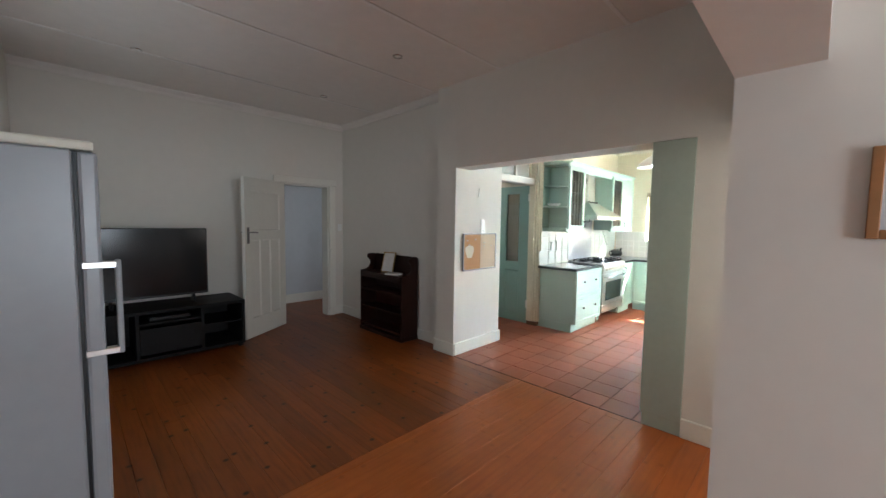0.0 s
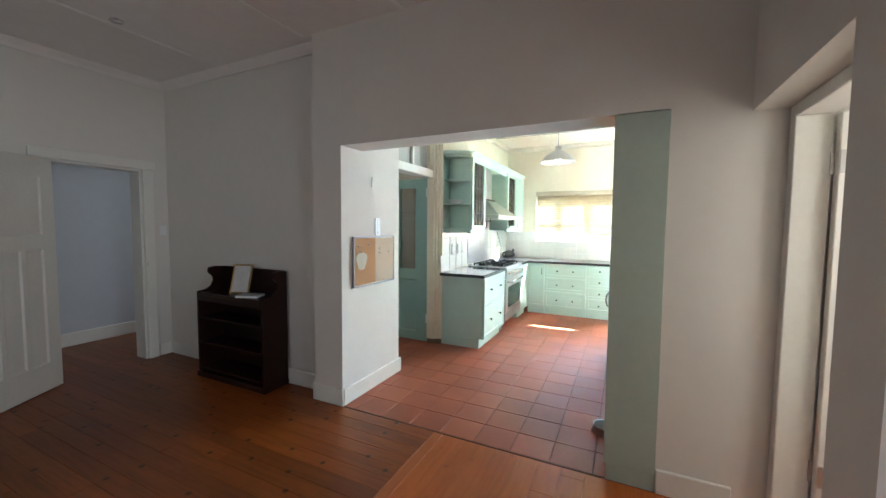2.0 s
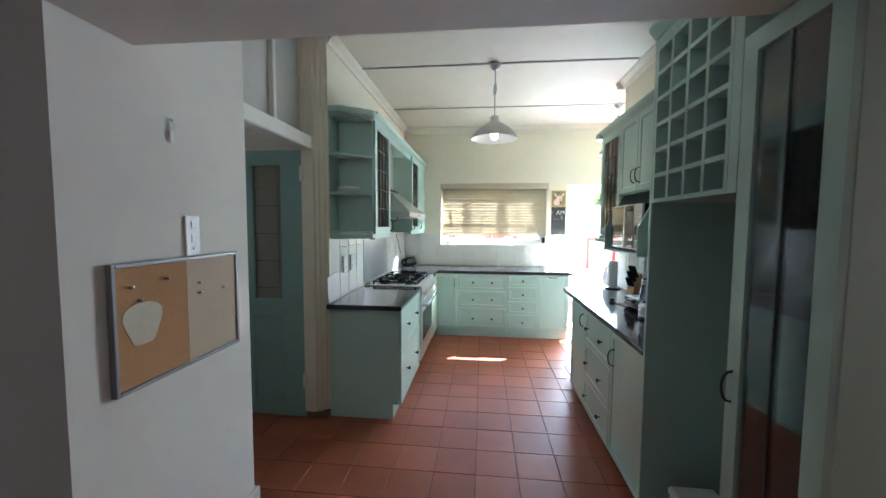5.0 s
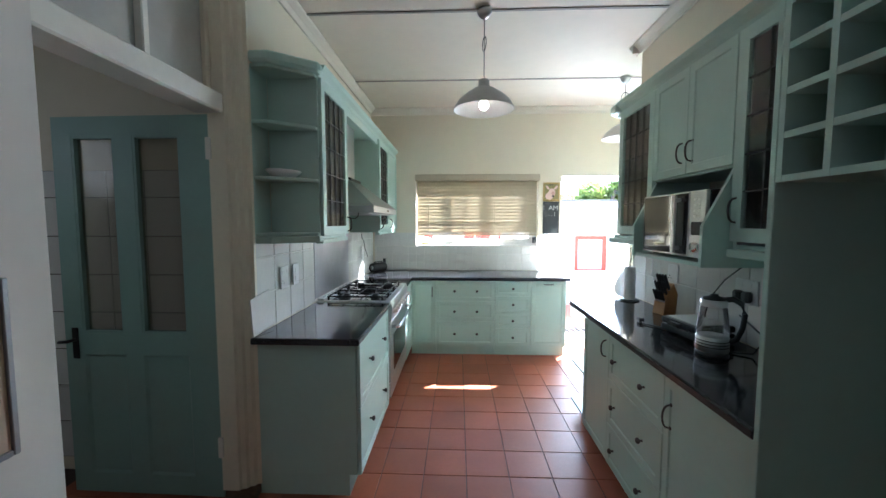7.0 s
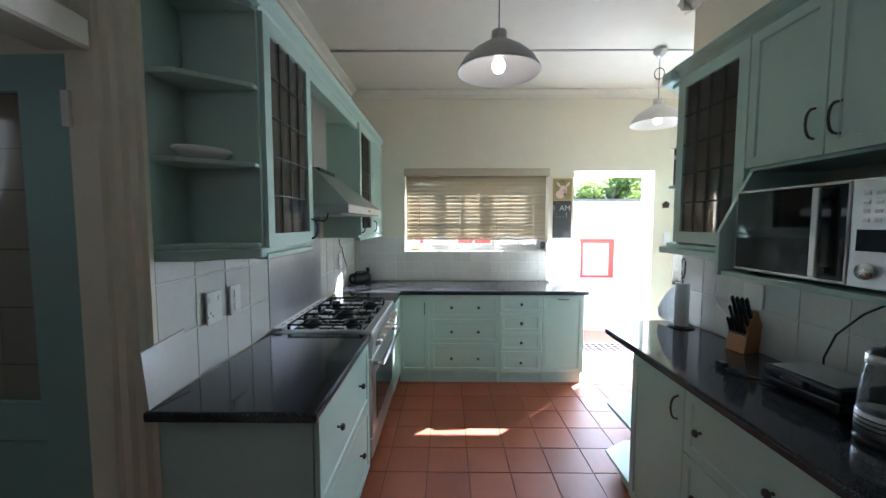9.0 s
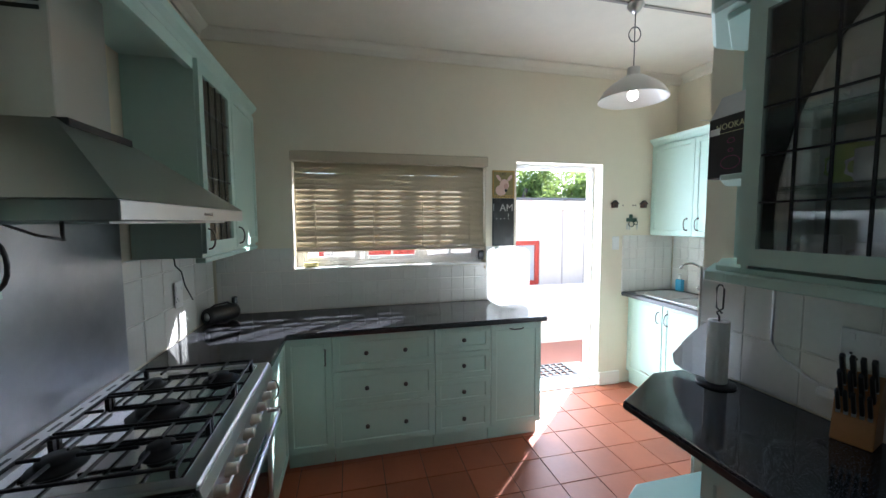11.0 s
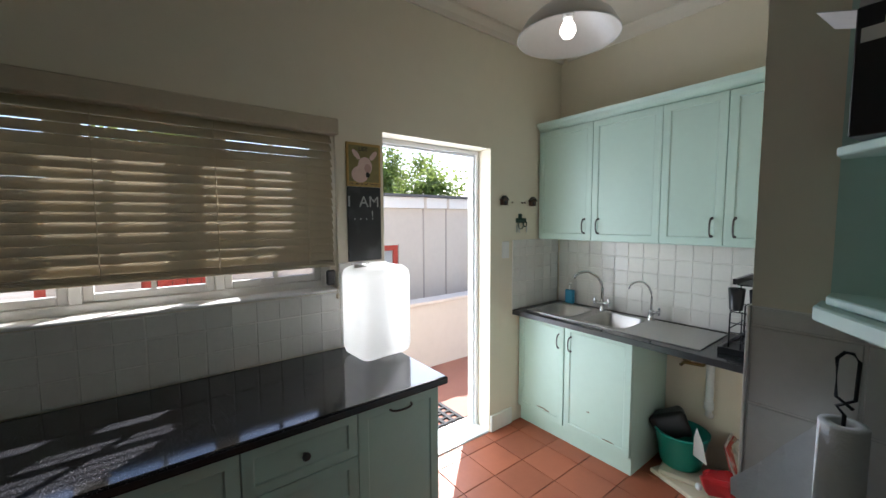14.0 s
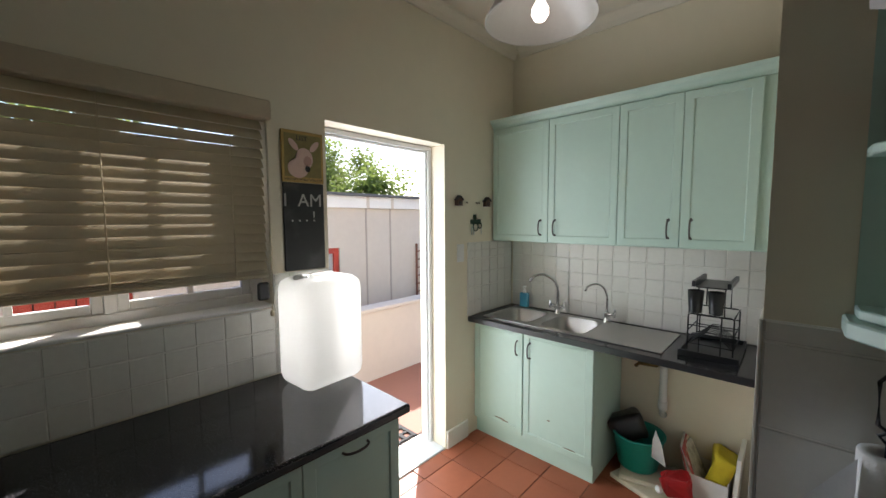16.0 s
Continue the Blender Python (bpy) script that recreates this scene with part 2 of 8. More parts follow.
def lathe(profile, centre=(0, 0, 0), n=28, bm=None):
    """Turn (radius, height) pairs round the z axis."""
    own = bmesh.new()
    rings = []
    for r, z in profile:
        if r < 1e-5:
            rings.append([own.verts.new((centre[0], centre[1], centre[2] + z))])
        else:
            rings.append([own.verts.new((centre[0] + r * math.cos(2 * math.pi * i / n), centre[1] + r * math.sin(2 * math.pi * i / n), centre[2] + z)) for i in range(n)])
    for a, b in zip(rings, rings[1:]):
        for i in range(n):
            j = (i + 1) % n
            if len(a) == 1 and len(b) == 1:
                continue
            if len(a) == 1:
                own.faces.new((a[0], b[i], b[j]))
            elif len(b) == 1:
                own.faces.new((a[i], a[j], b[0]))
            else:
                own.faces.new((a[i], a[j], b[j], b[i]))
    for f in own.faces:
        f.smooth = True
    if bm is None:
        return own
    return merge(bm, own)


def tube(points, r, n=8, closed=False, bm=None):
    """A round bar along points."""
    own = bmesh.new()
    pts = [Vector(p) for p in points]
    rings = []
    up = Vector((0.013, 0.031, 1.0)).normalized()
    for i, p in enumerate(pts):
        a = pts[i - 1] if (i or closed) else p
        b = pts[(i + 1) % len(pts)] if (i < len(pts) - 1 or closed) else p
        d = (b - a).normalized()
        u = d.cross(up)
        if u.length < 0.15:
            u = d.cross(Vector((1, 0.02, 0)))
        u.normalize()
        w = d.cross(u).normalized()
        rings.append([own.verts.new(p + r * (math.cos(2 * math.pi * k / n) * u + math.sin(2 * math.pi * k / n) * w)) for k in range(n)])
    pairs = list(zip(rings, rings[1:])) + ([(rings[-1], rings[0])] if closed else [])
    for a, b in pairs:
        for k in range(n):
            f = own.faces.new((a[k], a[(k + 1) % n], b[(k + 1) % n], b[k]))
            f.smooth = True
    if not closed:
        own.faces.new(rings[0])
        own.faces.new(rings[-1][::-1])
    if bm is None:
        return own
    return merge(bm, own)


def structure(name, bm, material, label, category):
    return tagged(link(name, bm, material), label, category, kind="structure")


# ---- plan ----
LIVING_Z, KITCHEN_Z = 3.0, 2.93
XW, XB, YL, YR = 3.11, 7.808, 2.965, 0.40
OPEN_Z = 2.10


def floor_bases():
    structure("floor_base_living", box(-3.0, 3.105, -4.2, 8.0, -0.2, -0.02), M_FLOORGAP, "dark gap under the pine floor boards", "floor")
    structure("floor_base_kitchen", box(3.105, 8.1, -1.4, 5.2, -0.2, -0.006), M_GROUT, "grey-brown grout between terracotta floor tiles", "floor")


floor_bases()

# living room walls
structure("floor_edge", box(3.1062, 3.249, 3.258, 5.57, -0.05, -0.0006), M_BOARD, "varnished pine boards along the wall", "floor")
structure("wall_living_north", boxes([(-3.0, 2.27, 5.57, 5.75, -0.05, 3.1), (3.0, 3.6, 5.57, 5.75, -0.05, 3.1), (2.27, 3.0, 5.57, 5.75, 2.045, 3.1)]), M_WALL, "pale grey-white plaster wall behind the television", "wall")
structure("wall_living_east", box(3.25, 3.4, 3.235, 5.57, -0.05, 3.1), M_WALL, "pale grey-white plaster wall behind the dark bookcase", "wall")
structure("wall_pillar", extrude([(3.11, 2.948), (3.952, 2.948), (3.952, 3.235), (3.11, 3.235)], "z", -0.05, 3.1), M_WALL, "thick white plaster pillar at the side of the kitchen opening", "wall")
structure("wall_lintel", box(3.11, 3.37, 0.99, 2.947, OPEN_Z, 3.1), M_WALL, "plaster wall over the wide kitchen opening", "wall")
structure("wall_living_corner", boxes([(3.11, 3.37, -0.6, 0.72, -0.05, 3.1), (3.11, 3.37, 0.72, 0.99, OPEN_Z + 0.004, 3.1)]), M_WALL, "plaster wall between the kitchen opening and the side doorway", "wall")
# wall with the side doorway and the opening that the camera starts in
structure("wall_living_south", boxes([(1.956, 2.20, 0.12, 0.377, -0.05, 3.1), (2.20, 3.109, 0.12, 0.377, 2.05, 3.1), (-0.26, 1.956, 0.12, 0.377, 2.08, 3.1)]), M_WALL, "plaster wall with a doorway and a wide opening under a beam", "wall")
structure("wall_entry_east", box(1.956, 2.1, -3.6, 0.12, -0.05, 3.1), M_WALL, "pale plaster wall with a framed picture", "wall")
# The window gap is unseen, added to hold a lamp for the ceiling.
structure("wall_living_west", boxes([(-0.45, -0.26, 0.12, 2.78, -0.05, 3.1), (-0.45, -0.26, 3.82, 5.57, -0.05, 3.1), (-0.45, -0.26, 2.78, 3.82, -0.05, 1.0), (-0.45, -0.26, 2.78, 3.82, 2.2, 3.1)]), M_WALL, "pale plaster wall with an added unseen window beside the fridge", "wall")
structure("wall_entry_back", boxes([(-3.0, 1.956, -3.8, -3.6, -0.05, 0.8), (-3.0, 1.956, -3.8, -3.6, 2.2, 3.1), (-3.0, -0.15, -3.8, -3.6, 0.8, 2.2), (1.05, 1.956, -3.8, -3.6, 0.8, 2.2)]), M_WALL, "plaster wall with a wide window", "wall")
structure("wall_entry_west", box(-3.2, -3.0, -3.8, 5.75, -0.05, 3.1), M_WALL, "plain plaster wall closing the front room", "wall")
structure("wall_entry_north", box(-3.0, -0.45, 0.12, 0.377, -0.05, 3.1), M_WALL, "plain plaster wall beside the wide opening", "wall")
structure("ceiling_living", box(-3.2, 3.4, -3.8, 5.75, LIVING_Z, LIVING_Z + 0.1), M_CEIL, "off-white board ceiling with thin cover strips", "ceiling")
# hall behind the door
# The piece at y 5.6 is unseen, added to stop sun leaking in.
structure("wall_hall", boxes([(1.6, 5.2, 6.86, 7.0, -0.05, 3.1), (1.5, 1.6, 5.75, 6.86, -0.05, 3.1), (3.6, 5.1, 5.6, 5.75, -0.05, 3.1), (5.1, 5.2, 5.2, 6.86, -0.05, 3.1)]), M_HALL, "pale blue-grey hall wall beyond the door", "wall")
structure("ceiling_hall", box(1.5, 5.2, 5.75, 7.0, 2.9, 3.0), M_CEIL, "plain hall ceiling", "ceiling")
# kitchen
structure("wall_kitchen_left", box(4.975, 8.05, YL, 3.2, -0.05, 3.1), M_KWALL, "cream plaster wall over white tiles and worktop", "wall")
structure("wall_kitchen_right", box(3.37, 6.147, -1.4, YR, -0.05, 3.1), M_KWALL, "cream plaster wall with a rounded corner", "wall")
structure("wall_sink", box(6.147, 8.05, -1.3, -1.1, -0.05, 3.1), M_KWALL, "cream plaster wall behind the sink", "wall")
WY0, WY1, WZ0, WZ1 = 0.85, 2.40, 1.21, 2.10
DY0, DY1, DZ = -0.29, 0.57, 2.09
structure("wall_window", boxes([(XB, 8.05, WY1, YL, -0.05, 3.1), (XB, 8.05, WY0, WY1, -0.05, WZ0), (XB, 8.05, WY0, WY1, WZ1, 3.1), (XB, 8.05, DY1, WY0, -0.05, 3.1), (XB, 8.05, DY0, DY1, DZ, 3.1), (XB, 8.05, -1.1, DY0, -0.05, 3.1)]), M_KWALL, "cream plaster wall with the window and the open back door", "wall")
structure("ceiling_kitchen", box(3.37, 8.05, -1.3, 5.2, KITCHEN_Z, KITCHEN_Z + 0.17), M_KCEIL, "off-white board ceiling with cover strips", "ceiling")
# pantry behind the green door
structure("wall_pantry", boxes([(3.4, 3.5, 3.235, 5.1, -0.05, 3.0), (3.4, 5.25, 5.0, 5.1, -0.05, 3.0), (5.12, 5.25, 3.2, 5.0, -0.05, 3.0)]), M_KWALL, "plain pantry walls", "wall")

# ---- daylight standing in the openings, and added fill lamps ----
daylight_or_fill_lamp("front_room_daylight", (0.45, -3.62, 1.5), (0.8, 1.0, 2.1), 1.15, 1.35, 1.65, (0.95, 0.97, 1.0))
daylight_or_fill_lamp("back_door_daylight", (8.12, 0.14, 1.1), (0, 0.14, 0.9), 0.8, 1.9, 6.3, (0.84, 0.94, 1.0))
# Added lamp, tilted up to lift the living room ceiling.
daylight_or_fill_lamp("living_window_daylight", (-0.32, 3.3, 1.6), (3.0, 3.3, 2.9), 1.0, 1.15, 0.15, (0.95, 0.97, 1.0))
# Fill lamps added in the hall, side room and pantry, which have no windows.
daylight_or_fill_lamp("hall_daylight", (4.9, 6.3, 1.6), (2.6, 6.5, 1.3), 0.6, 1.6, 0.17, (1.0, 0.97, 0.93))
daylight_or_fill_lamp("side_room_daylight", (2.5, -0.6, 1.5), (2.7, 0.4, 1.2), 0.5, 1.2, 0.22, (1.0, 0.88, 0.76))
daylight_or_fill_lamp("pantry_daylight", (4.0, 4.98, 1.9), (4.4, 3.6, 1.3), 0.5, 0.6, 0.2, (0.95, 0.97, 1.0))


# Unseen panels, added behind two lamps to keep sun and sky out.
tagged(link("roller_blind", boxes([(-0.16, 1.06, -3.72, -3.70, 0.79, 2.21)], 0.002), mat("sun_block_linen", (0.62, 0.60, 0.55), 0.9, var=0.06, scale=20, bump=0.2)), "unseen linen panel added to block sun in the front window", "blind", kind="structure")
tagged(link("roller_blind", boxes([(-0.44, -0.42, 2.77, 3.83, 0.99, 2.21)], 0.002), bpy.data.materials["sun_block_linen"]), "unseen linen panel added to close the side window to light", "blind", kind="structure")


# ---- trim and mouldings ----
def skirting(name, rows, height=0.14, label="cream painted wooden skirting board"):
    """rows: (x0, x1, y0, y1) footprints."""
    bm = bmesh.new()
    for x0, x1, y0, y1 in rows:
        box(x0, x1, y0, y1, 0.0, height, 0.006, bm)
    structure(name, bm, M_TRIM, label, "skirting board")


skirting("baseboard_north", [(-0.26, 2.17, 5.548, 5.569), (3.11, 3.249, 5.548, 5.569)])
skirting("baseboard_east", [(3.229, 3.249, 3.256, 5.547)])
skirting("baseboard_pillar", [(3.09, 3.109, 2.93, 3.255), (3.11, 3.972, 2.926, 2.947), (3.11, 3.229, 3.236, 3.256), (3.953, 3.972, 2.948, 3.049)])
skirting("baseboard_corner", [(3.09, 3.109, 0.378, 0.72)])
skirting("baseboard_hall", [(1.6, 5.1, 6.838, 6.859)], 0.16)
skirting("baseboard_door", [(7.788, 7.807, -0.52, -0.292)], 0.13)
skirting("baseboard_entry", [(1.936, 1.955, -3.5, 0.377)])


cornice_paint = M_CEIL


def cornice(name, outline_axis, a, b, outline):
    structure(name, extrude(outline, outline_axis, a, b), cornice_paint, "off-white coved plaster cornice", "cornice")


cornice("cornice_living_north", "x", -0.26, 3.25, [(5.569, LIVING_Z - 0.002), (5.569, LIVING_Z - 0.075), (5.553, LIVING_Z - 0.075), (5.54, LIVING_Z - 0.045), (5.505, LIVING_Z - 0.015), (5.50, LIVING_Z - 0.002)])
cornice("cornice_living_east", "y", 3.236, 5.50, [(3.249, LIVING_Z - 0.002), (3.249, LIVING_Z - 0.075), (3.233, LIVING_Z - 0.075), (3.22, LIVING_Z - 0.045), (3.185, LIVING_Z - 0.015), (3.18, LIVING_Z - 0.002)])
K = KITCHEN_Z
cornice_paint = M_KCEIL
cornice("cornice_window_wall", "y", -1.099, YL, [(XB - 0.001, K - 0.002), (XB - 0.001, K - 0.075), (XB - 0.016, K - 0.075), (XB - 0.03, K - 0.045), (XB - 0.065, K - 0.015), (XB - 0.07, K - 0.002)])
cornice("cornice_left_wall", "x", 4.98, XB - 0.07, [(YL - 0.001, K - 0.002), (YL - 0.001, K - 0.075), (YL - 0.016, K - 0.075), (YL - 0.03, K - 0.045), (YL - 0.065, K - 0.015), (YL - 0.07, K - 0.002)])
cornice("cornice_right_wall", "x", 3.38, 6.22, [(YR + 0.001, K - 0.002), (YR + 0.001, K - 0.075), (YR + 0.016, K - 0.075), (YR + 0.03, K - 0.045), (YR + 0.065, K - 0.015), (YR + 0.07, K - 0.002)])
cornice("cornice_sink_wall", "x", 6.16, XB - 0.07, [(-1.099, K - 0.002), (-1.099, K - 0.075), (-1.084, K - 0.075), (-1.07, K - 0.045), (-1.035, K - 0.015), (-1.03, K - 0.002)])
cornice("cornice_wall_end", "y", -1.03, YR + 0.07, [(6.158, K - 0.002), (6.158, K - 0.075), (6.173, K - 0.075), (6.187, K - 0.045), (6.222, K - 0.015), (6.227, K - 0.002)])
M_STRIP = mat("strip_paint", (0.86, 0.83, 0.80), 0.6, var=0.02)
# Kitchen strips: their shade is put into this dark grey.
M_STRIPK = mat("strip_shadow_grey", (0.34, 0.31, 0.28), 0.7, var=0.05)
for i, y in enumerate((1.2, 2.385, 3.32, 4.52)):
    structure("trim_ceiling_living_%d" % (i + 1), box(-0.26, 3.1, y - 0.016, y + 0.016, LIVING_Z - 0.009, LIVING_Z - 0.001, 0.003), M_STRIP, "thin white cover strip on the ceiling", "ceiling strip")
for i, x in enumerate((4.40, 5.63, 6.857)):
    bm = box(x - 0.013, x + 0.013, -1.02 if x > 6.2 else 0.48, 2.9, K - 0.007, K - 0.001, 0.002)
    structure("trim_ceiling_kitchen_%d" % (i + 1), bm, M_STRIPK, "thin ceiling joint strip coloured a shadow grey", "ceiling strip")


# ---- doors and frames ----
def panel_leaf(w, h, t, panels, bm=None):
    """A door leaf in x 0..w, z 0..h, front at y = -t, with sunk panels on both faces."""
    bm = bmesh.new()
    xs = sorted({0, w} | {p[0] for p in panels} | {p[1] for p in panels})
    zs = sorted({0, h} | {p[2] for p in panels} | {p[3] for p in panels})
    for side, y, s in ((0, -t, 1), (1, 0.0, -1)):
        vs = {}

        def v(x, z, d=0.0):
            key = (round(x, 4), round(z, 4), round(d, 4))
            if key not in vs:
                vs[key] = bm.verts.new((x, y + s * d, z))
            return vs[key]
        for x0, x1 in zip(xs, xs[1:]):
            for z0, z1 in zip(zs, zs[1:]):
                inside = any(p[0] <= x0 and x1 <= p[1] and p[2] <= z0 and z1 <= p[3] for p in panels)
                if not inside:
                    bm.faces.new((v(x0, z0), v(x1, z0), v(x1, z1), v(x0, z1)))
        for x0, x1, z0, z1 in panels:
            e, d = 0.014, 0.010
            o = [v(x0, z0), v(x1, z0), v(x1, z1), v(x0, z1)]
            i = [v(x0 + e, z0 + e, d), v(x1 - e, z0 + e, d), v(x1 - e, z1 - e, d), v(x0 + e, z1 - e, d)]
            for k in range(4):
                bm.faces.new((o[k], o[(k + 1) % 4], i[(k + 1) % 4], i[k]))
            bm.faces.new(i)
    for a, b in (((0, 0), (w, 0)), ((w, 0), (w, h)), ((w, h), (0, h)), ((0, h), (0, 0))):
        q = [bm.verts.new((a[0], -t, a[1])), bm.verts.new((b[0], -t, b[1])), bm.verts.new((b[0], 0, b[1])), bm.verts.new((a[0], 0, a[1]))]
        bm.faces.new(q)
    return bm


def moved(bm, m):
    bmesh.ops.transform(bm, matrix=m, verts=bm.verts[:])
    return bm


# Steel coloured darker so the door handle reflects less brightly.
M_DIMSTEEL = mat("dimmed_steel", (0.22, 0.21, 0.20), 0.4, 0.7, var=0.2, scale=40)


def living_door():
    # frame
    door = thing("door_1", (2.63, 5.56, 0), "cream painted four-panel door standing open into the living room", "door", kind="structure")
    part("architrave", boxes([(2.17, 2.27, 5.535, 5.569, 0, 2.045), (3.0, 3.1, 5.535, 5.569, 0, 2.045), (2.15, 3.12, 5.53, 5.569, 2.046, 2.14)], 0.006), M_TRIM, door)
    part("door_lining", boxes([(2.271, 2.29, 5.57, 5.75, 0, 2.03), (2.98, 2.999, 5.57, 5.75, 0, 2.03), (2.271, 2.999, 5.57, 5.75, 2.026, 2.044)]), M_TRIM, door)
    W, H, T = 0.80, 2.02, 0.042
    hinge, free = Vector((2.285, 5.50, 0.008)), Vector((1.60, 5.05, 0.008))
    ang = math.degrees(math.atan2(free.y - hinge.y, free.x - hinge.x))
    m = pose(hinge.x, hinge.y, 0.008, 0, 0, ang)
    pan = [(0.12, 0.68, 1.36, 1.86)] + [(0.12 + i * 0.2, 0.12 + i * 0.2 + 0.16, 0.24, 1.24) for i in range(3)]
    leaf = part("door_leaf", moved(panel_leaf(W, H, T, pan), m), M_TRIM, door, "cream door leaf with one upper and three tall lower panels")
    for s in (0.0, -T):
        sg = 1 if s == 0 else -1
        part("lock_plate", moved(box(0.725, 0.765, s, s + sg * 0.004, 1.20, 1.40), m), M_DIMSTEEL, leaf)
        bm = tube([(0.745, s, 1.34), (0.745, s + sg * 0.05, 1.34), (0.74, s + sg * 0.055, 1.34), (0.63, s + sg * 0.05, 1.335)], 0.009, 10)
        part("door_handle", moved(bm, m), M_DIMSTEEL, leaf, "steel lever handle")
    part("keyhole_plate", box(3.012, 3.018, 5.53, 5.535, 1.02, 1.06), M_STEEL, door)


living_door()


def side_doorway():
    door = thing("door_2", (2.85, 0.1, 0), "cream framed side doorway with an open hinged door", "door", kind="structure")
    part("door_frame", boxes([(3.045, 3.108, 0.10, 0.235, 0, 2.048), (2.202, 2.262, 0.10, 0.235, 0, 2.048), (2.263, 3.044, 0.10, 0.235, 1.99, 2.048)], 0.004), M_TRIM, door)
    leaf = part("door_leaf", box(3.0, 3.04, -0.63, 0.095, 0.01, 1.985, 0.004), M_TRIM, door, "cream door leaf swung away")
    for z in (0.3, 1.72):
        part("hinge", boxes([(2.9965, 2.9995, 0.05, 0.09, z, z + 0.1), (3.035, 3.0445, 0.096, 0.108, z, z + 0.1)]), M_STEEL, leaf)


side_doorway()
structure("wall_side_room", boxes([(2.1, 3.11, -0.85, -0.75, -0.05, 3.1)]), M_WALL, "plain plaster wall of the side room", "wall")


M_JAMB = mat("old_cream_gloss", (0.82, 0.77, 0.61), 0.4, var=0.08, scale=5, bump=0.2, bscale=25, stain=(0.42, 0.33, 0.22), stain_amt=0.14)


def pantry_door():
    P = thing("door_3", (4.45, 3.1, 0), "cream door frame with fanlights and an open green half-glazed door", "door", kind="structure")
    steps = [(4.89, 3.13), (4.89, 3.04), (4.905, 3.032), (4.908, 3.008), (4.926, 3.0), (4.93, 2.978), (4.948, 2.966), (4.952, 2.948), (4.972, 2.948), (4.972, 3.13)]
    part("jamb", extrude(steps, "z", 0.06, KITCHEN_Z - 0.002), M_JAMB, P, "chipped yellowed cream jamb with stepped mouldings")
    chip = box(4.895, 4.971, 2.955, 3.125, 0.0, 0.059, 0.012, seg=2)
    part("rotten_foot", chip, mat("bare_rotten_wood", (0.16, 0.10, 0.06), 0.9, var=0.5, scale=30, bump=0.6, bscale=60), P, "chipped bare wood at the jamb foot")
    part("jamb", box(3.953, 3.985, 3.05, 3.2, 0, KITCHEN_Z - 0.002, 0.006), M_TRIM, P)
    part("transom", box(3.986, 4.889, 3.042, 3.19, 2.06, 2.155, 0.008), M_TRIM, P, "cream transom bar under the fanlights")
    part("mullion", box(4.47, 4.505, 3.09, 3.16, 2.156, 2.86, 0.005), M_TRIM, P)
    part("head", box(3.986, 4.889, 3.05, 3.19, 2.86, KITCHEN_Z - 0.003), M_TRIM, P)
    for x0, x1 in ((3.986, 4.469), (4.506, 4.855)):
        part("pane", box(x0, x1, 3.122, 3.127, 2.156, 2.86), M_DUSTY, P, "dusty grey fanlight pane")
    part("sash_stile", box(4.856, 4.888, 3.10, 3.15, 2.156, 2.86, 0.004), M_JAMB, P)
    W, H, T = 0.865, 2.05, 0.04
    # hinged at the right jamb, swung back into the pantry
    hx, hy, fx, fy = 4.905, 3.135, 4.925, 4.0
    ang = math.degrees(math.atan2(fy - hy, fx - hx))
    m = pose(hx, hy, 0.01, 0, 0, ang)
    xs = [(0.16, 0.42), (0.52, 0.76)]
    bm = panel_leaf(W, 0.90, T, [(a, b, 0.11, 0.785) for a, b in xs])
    for x0, x1 in ((0, 0.16), (0.42, 0.52), (0.76, W)):
        box(x0, x1, -T, 0, 0.90, H, bm=bm)
    for a, b in xs:
        box(a, b, -T, 0, 1.953, H, bm=bm)
    leaf = part("door_leaf", moved(bm, m), M_DOORGREEN, P, "sea-green half-glazed pantry door")
    grimy = glass("grimy_door_glass", (0.78, 0.75, 0.68), 0.08, 0.12, 1.2)
    for a, b in xs:
        pane = part("pane", moved(box(a, b, -0.026, -0.022, 0.90, 1.953), m), grimy, leaf, "grimy clear glass pane")
        pane.visible_shadow = False
        part("glazing_bead", moved(boxes([(a, a + 0.014, -T + 0.002, -0.002, 0.90, 1.953), (b - 0.014, b, -T + 0.002, -0.002, 0.90, 1.953), (a + 0.014, b - 0.014, -T + 0.002, -0.002, 0.90, 0.914), (a + 0.014, b - 0.014, -T + 0.002, -0.002, 1.939, 1.953)]), m), M_DOORGREEN, leaf)
    part("lock_plate", moved(box(0.788, 0.82, 0.0, 0.006, 0.76, 0.93), m), M_IRON, leaf)
    part("door_handle", moved(tube([(0.803, 0.005, 0.865), (0.803, 0.045, 0.865), (0.85, 0.05, 0.862)], 0.009), m), M_IRON, leaf, "black lever handle")
    for z in (0.25, 1.83):
        part("hinge", box(4.878, 4.8895, 3.115, 3.140, z, z + 0.11), M_TRIM, P)


pantry_door()

# ---- window, blind and back door ----
M_WINPAINT = mat("window_paint_white", (0.82, 0.81, 0.78), 0.4, var=0.04, scale=5)


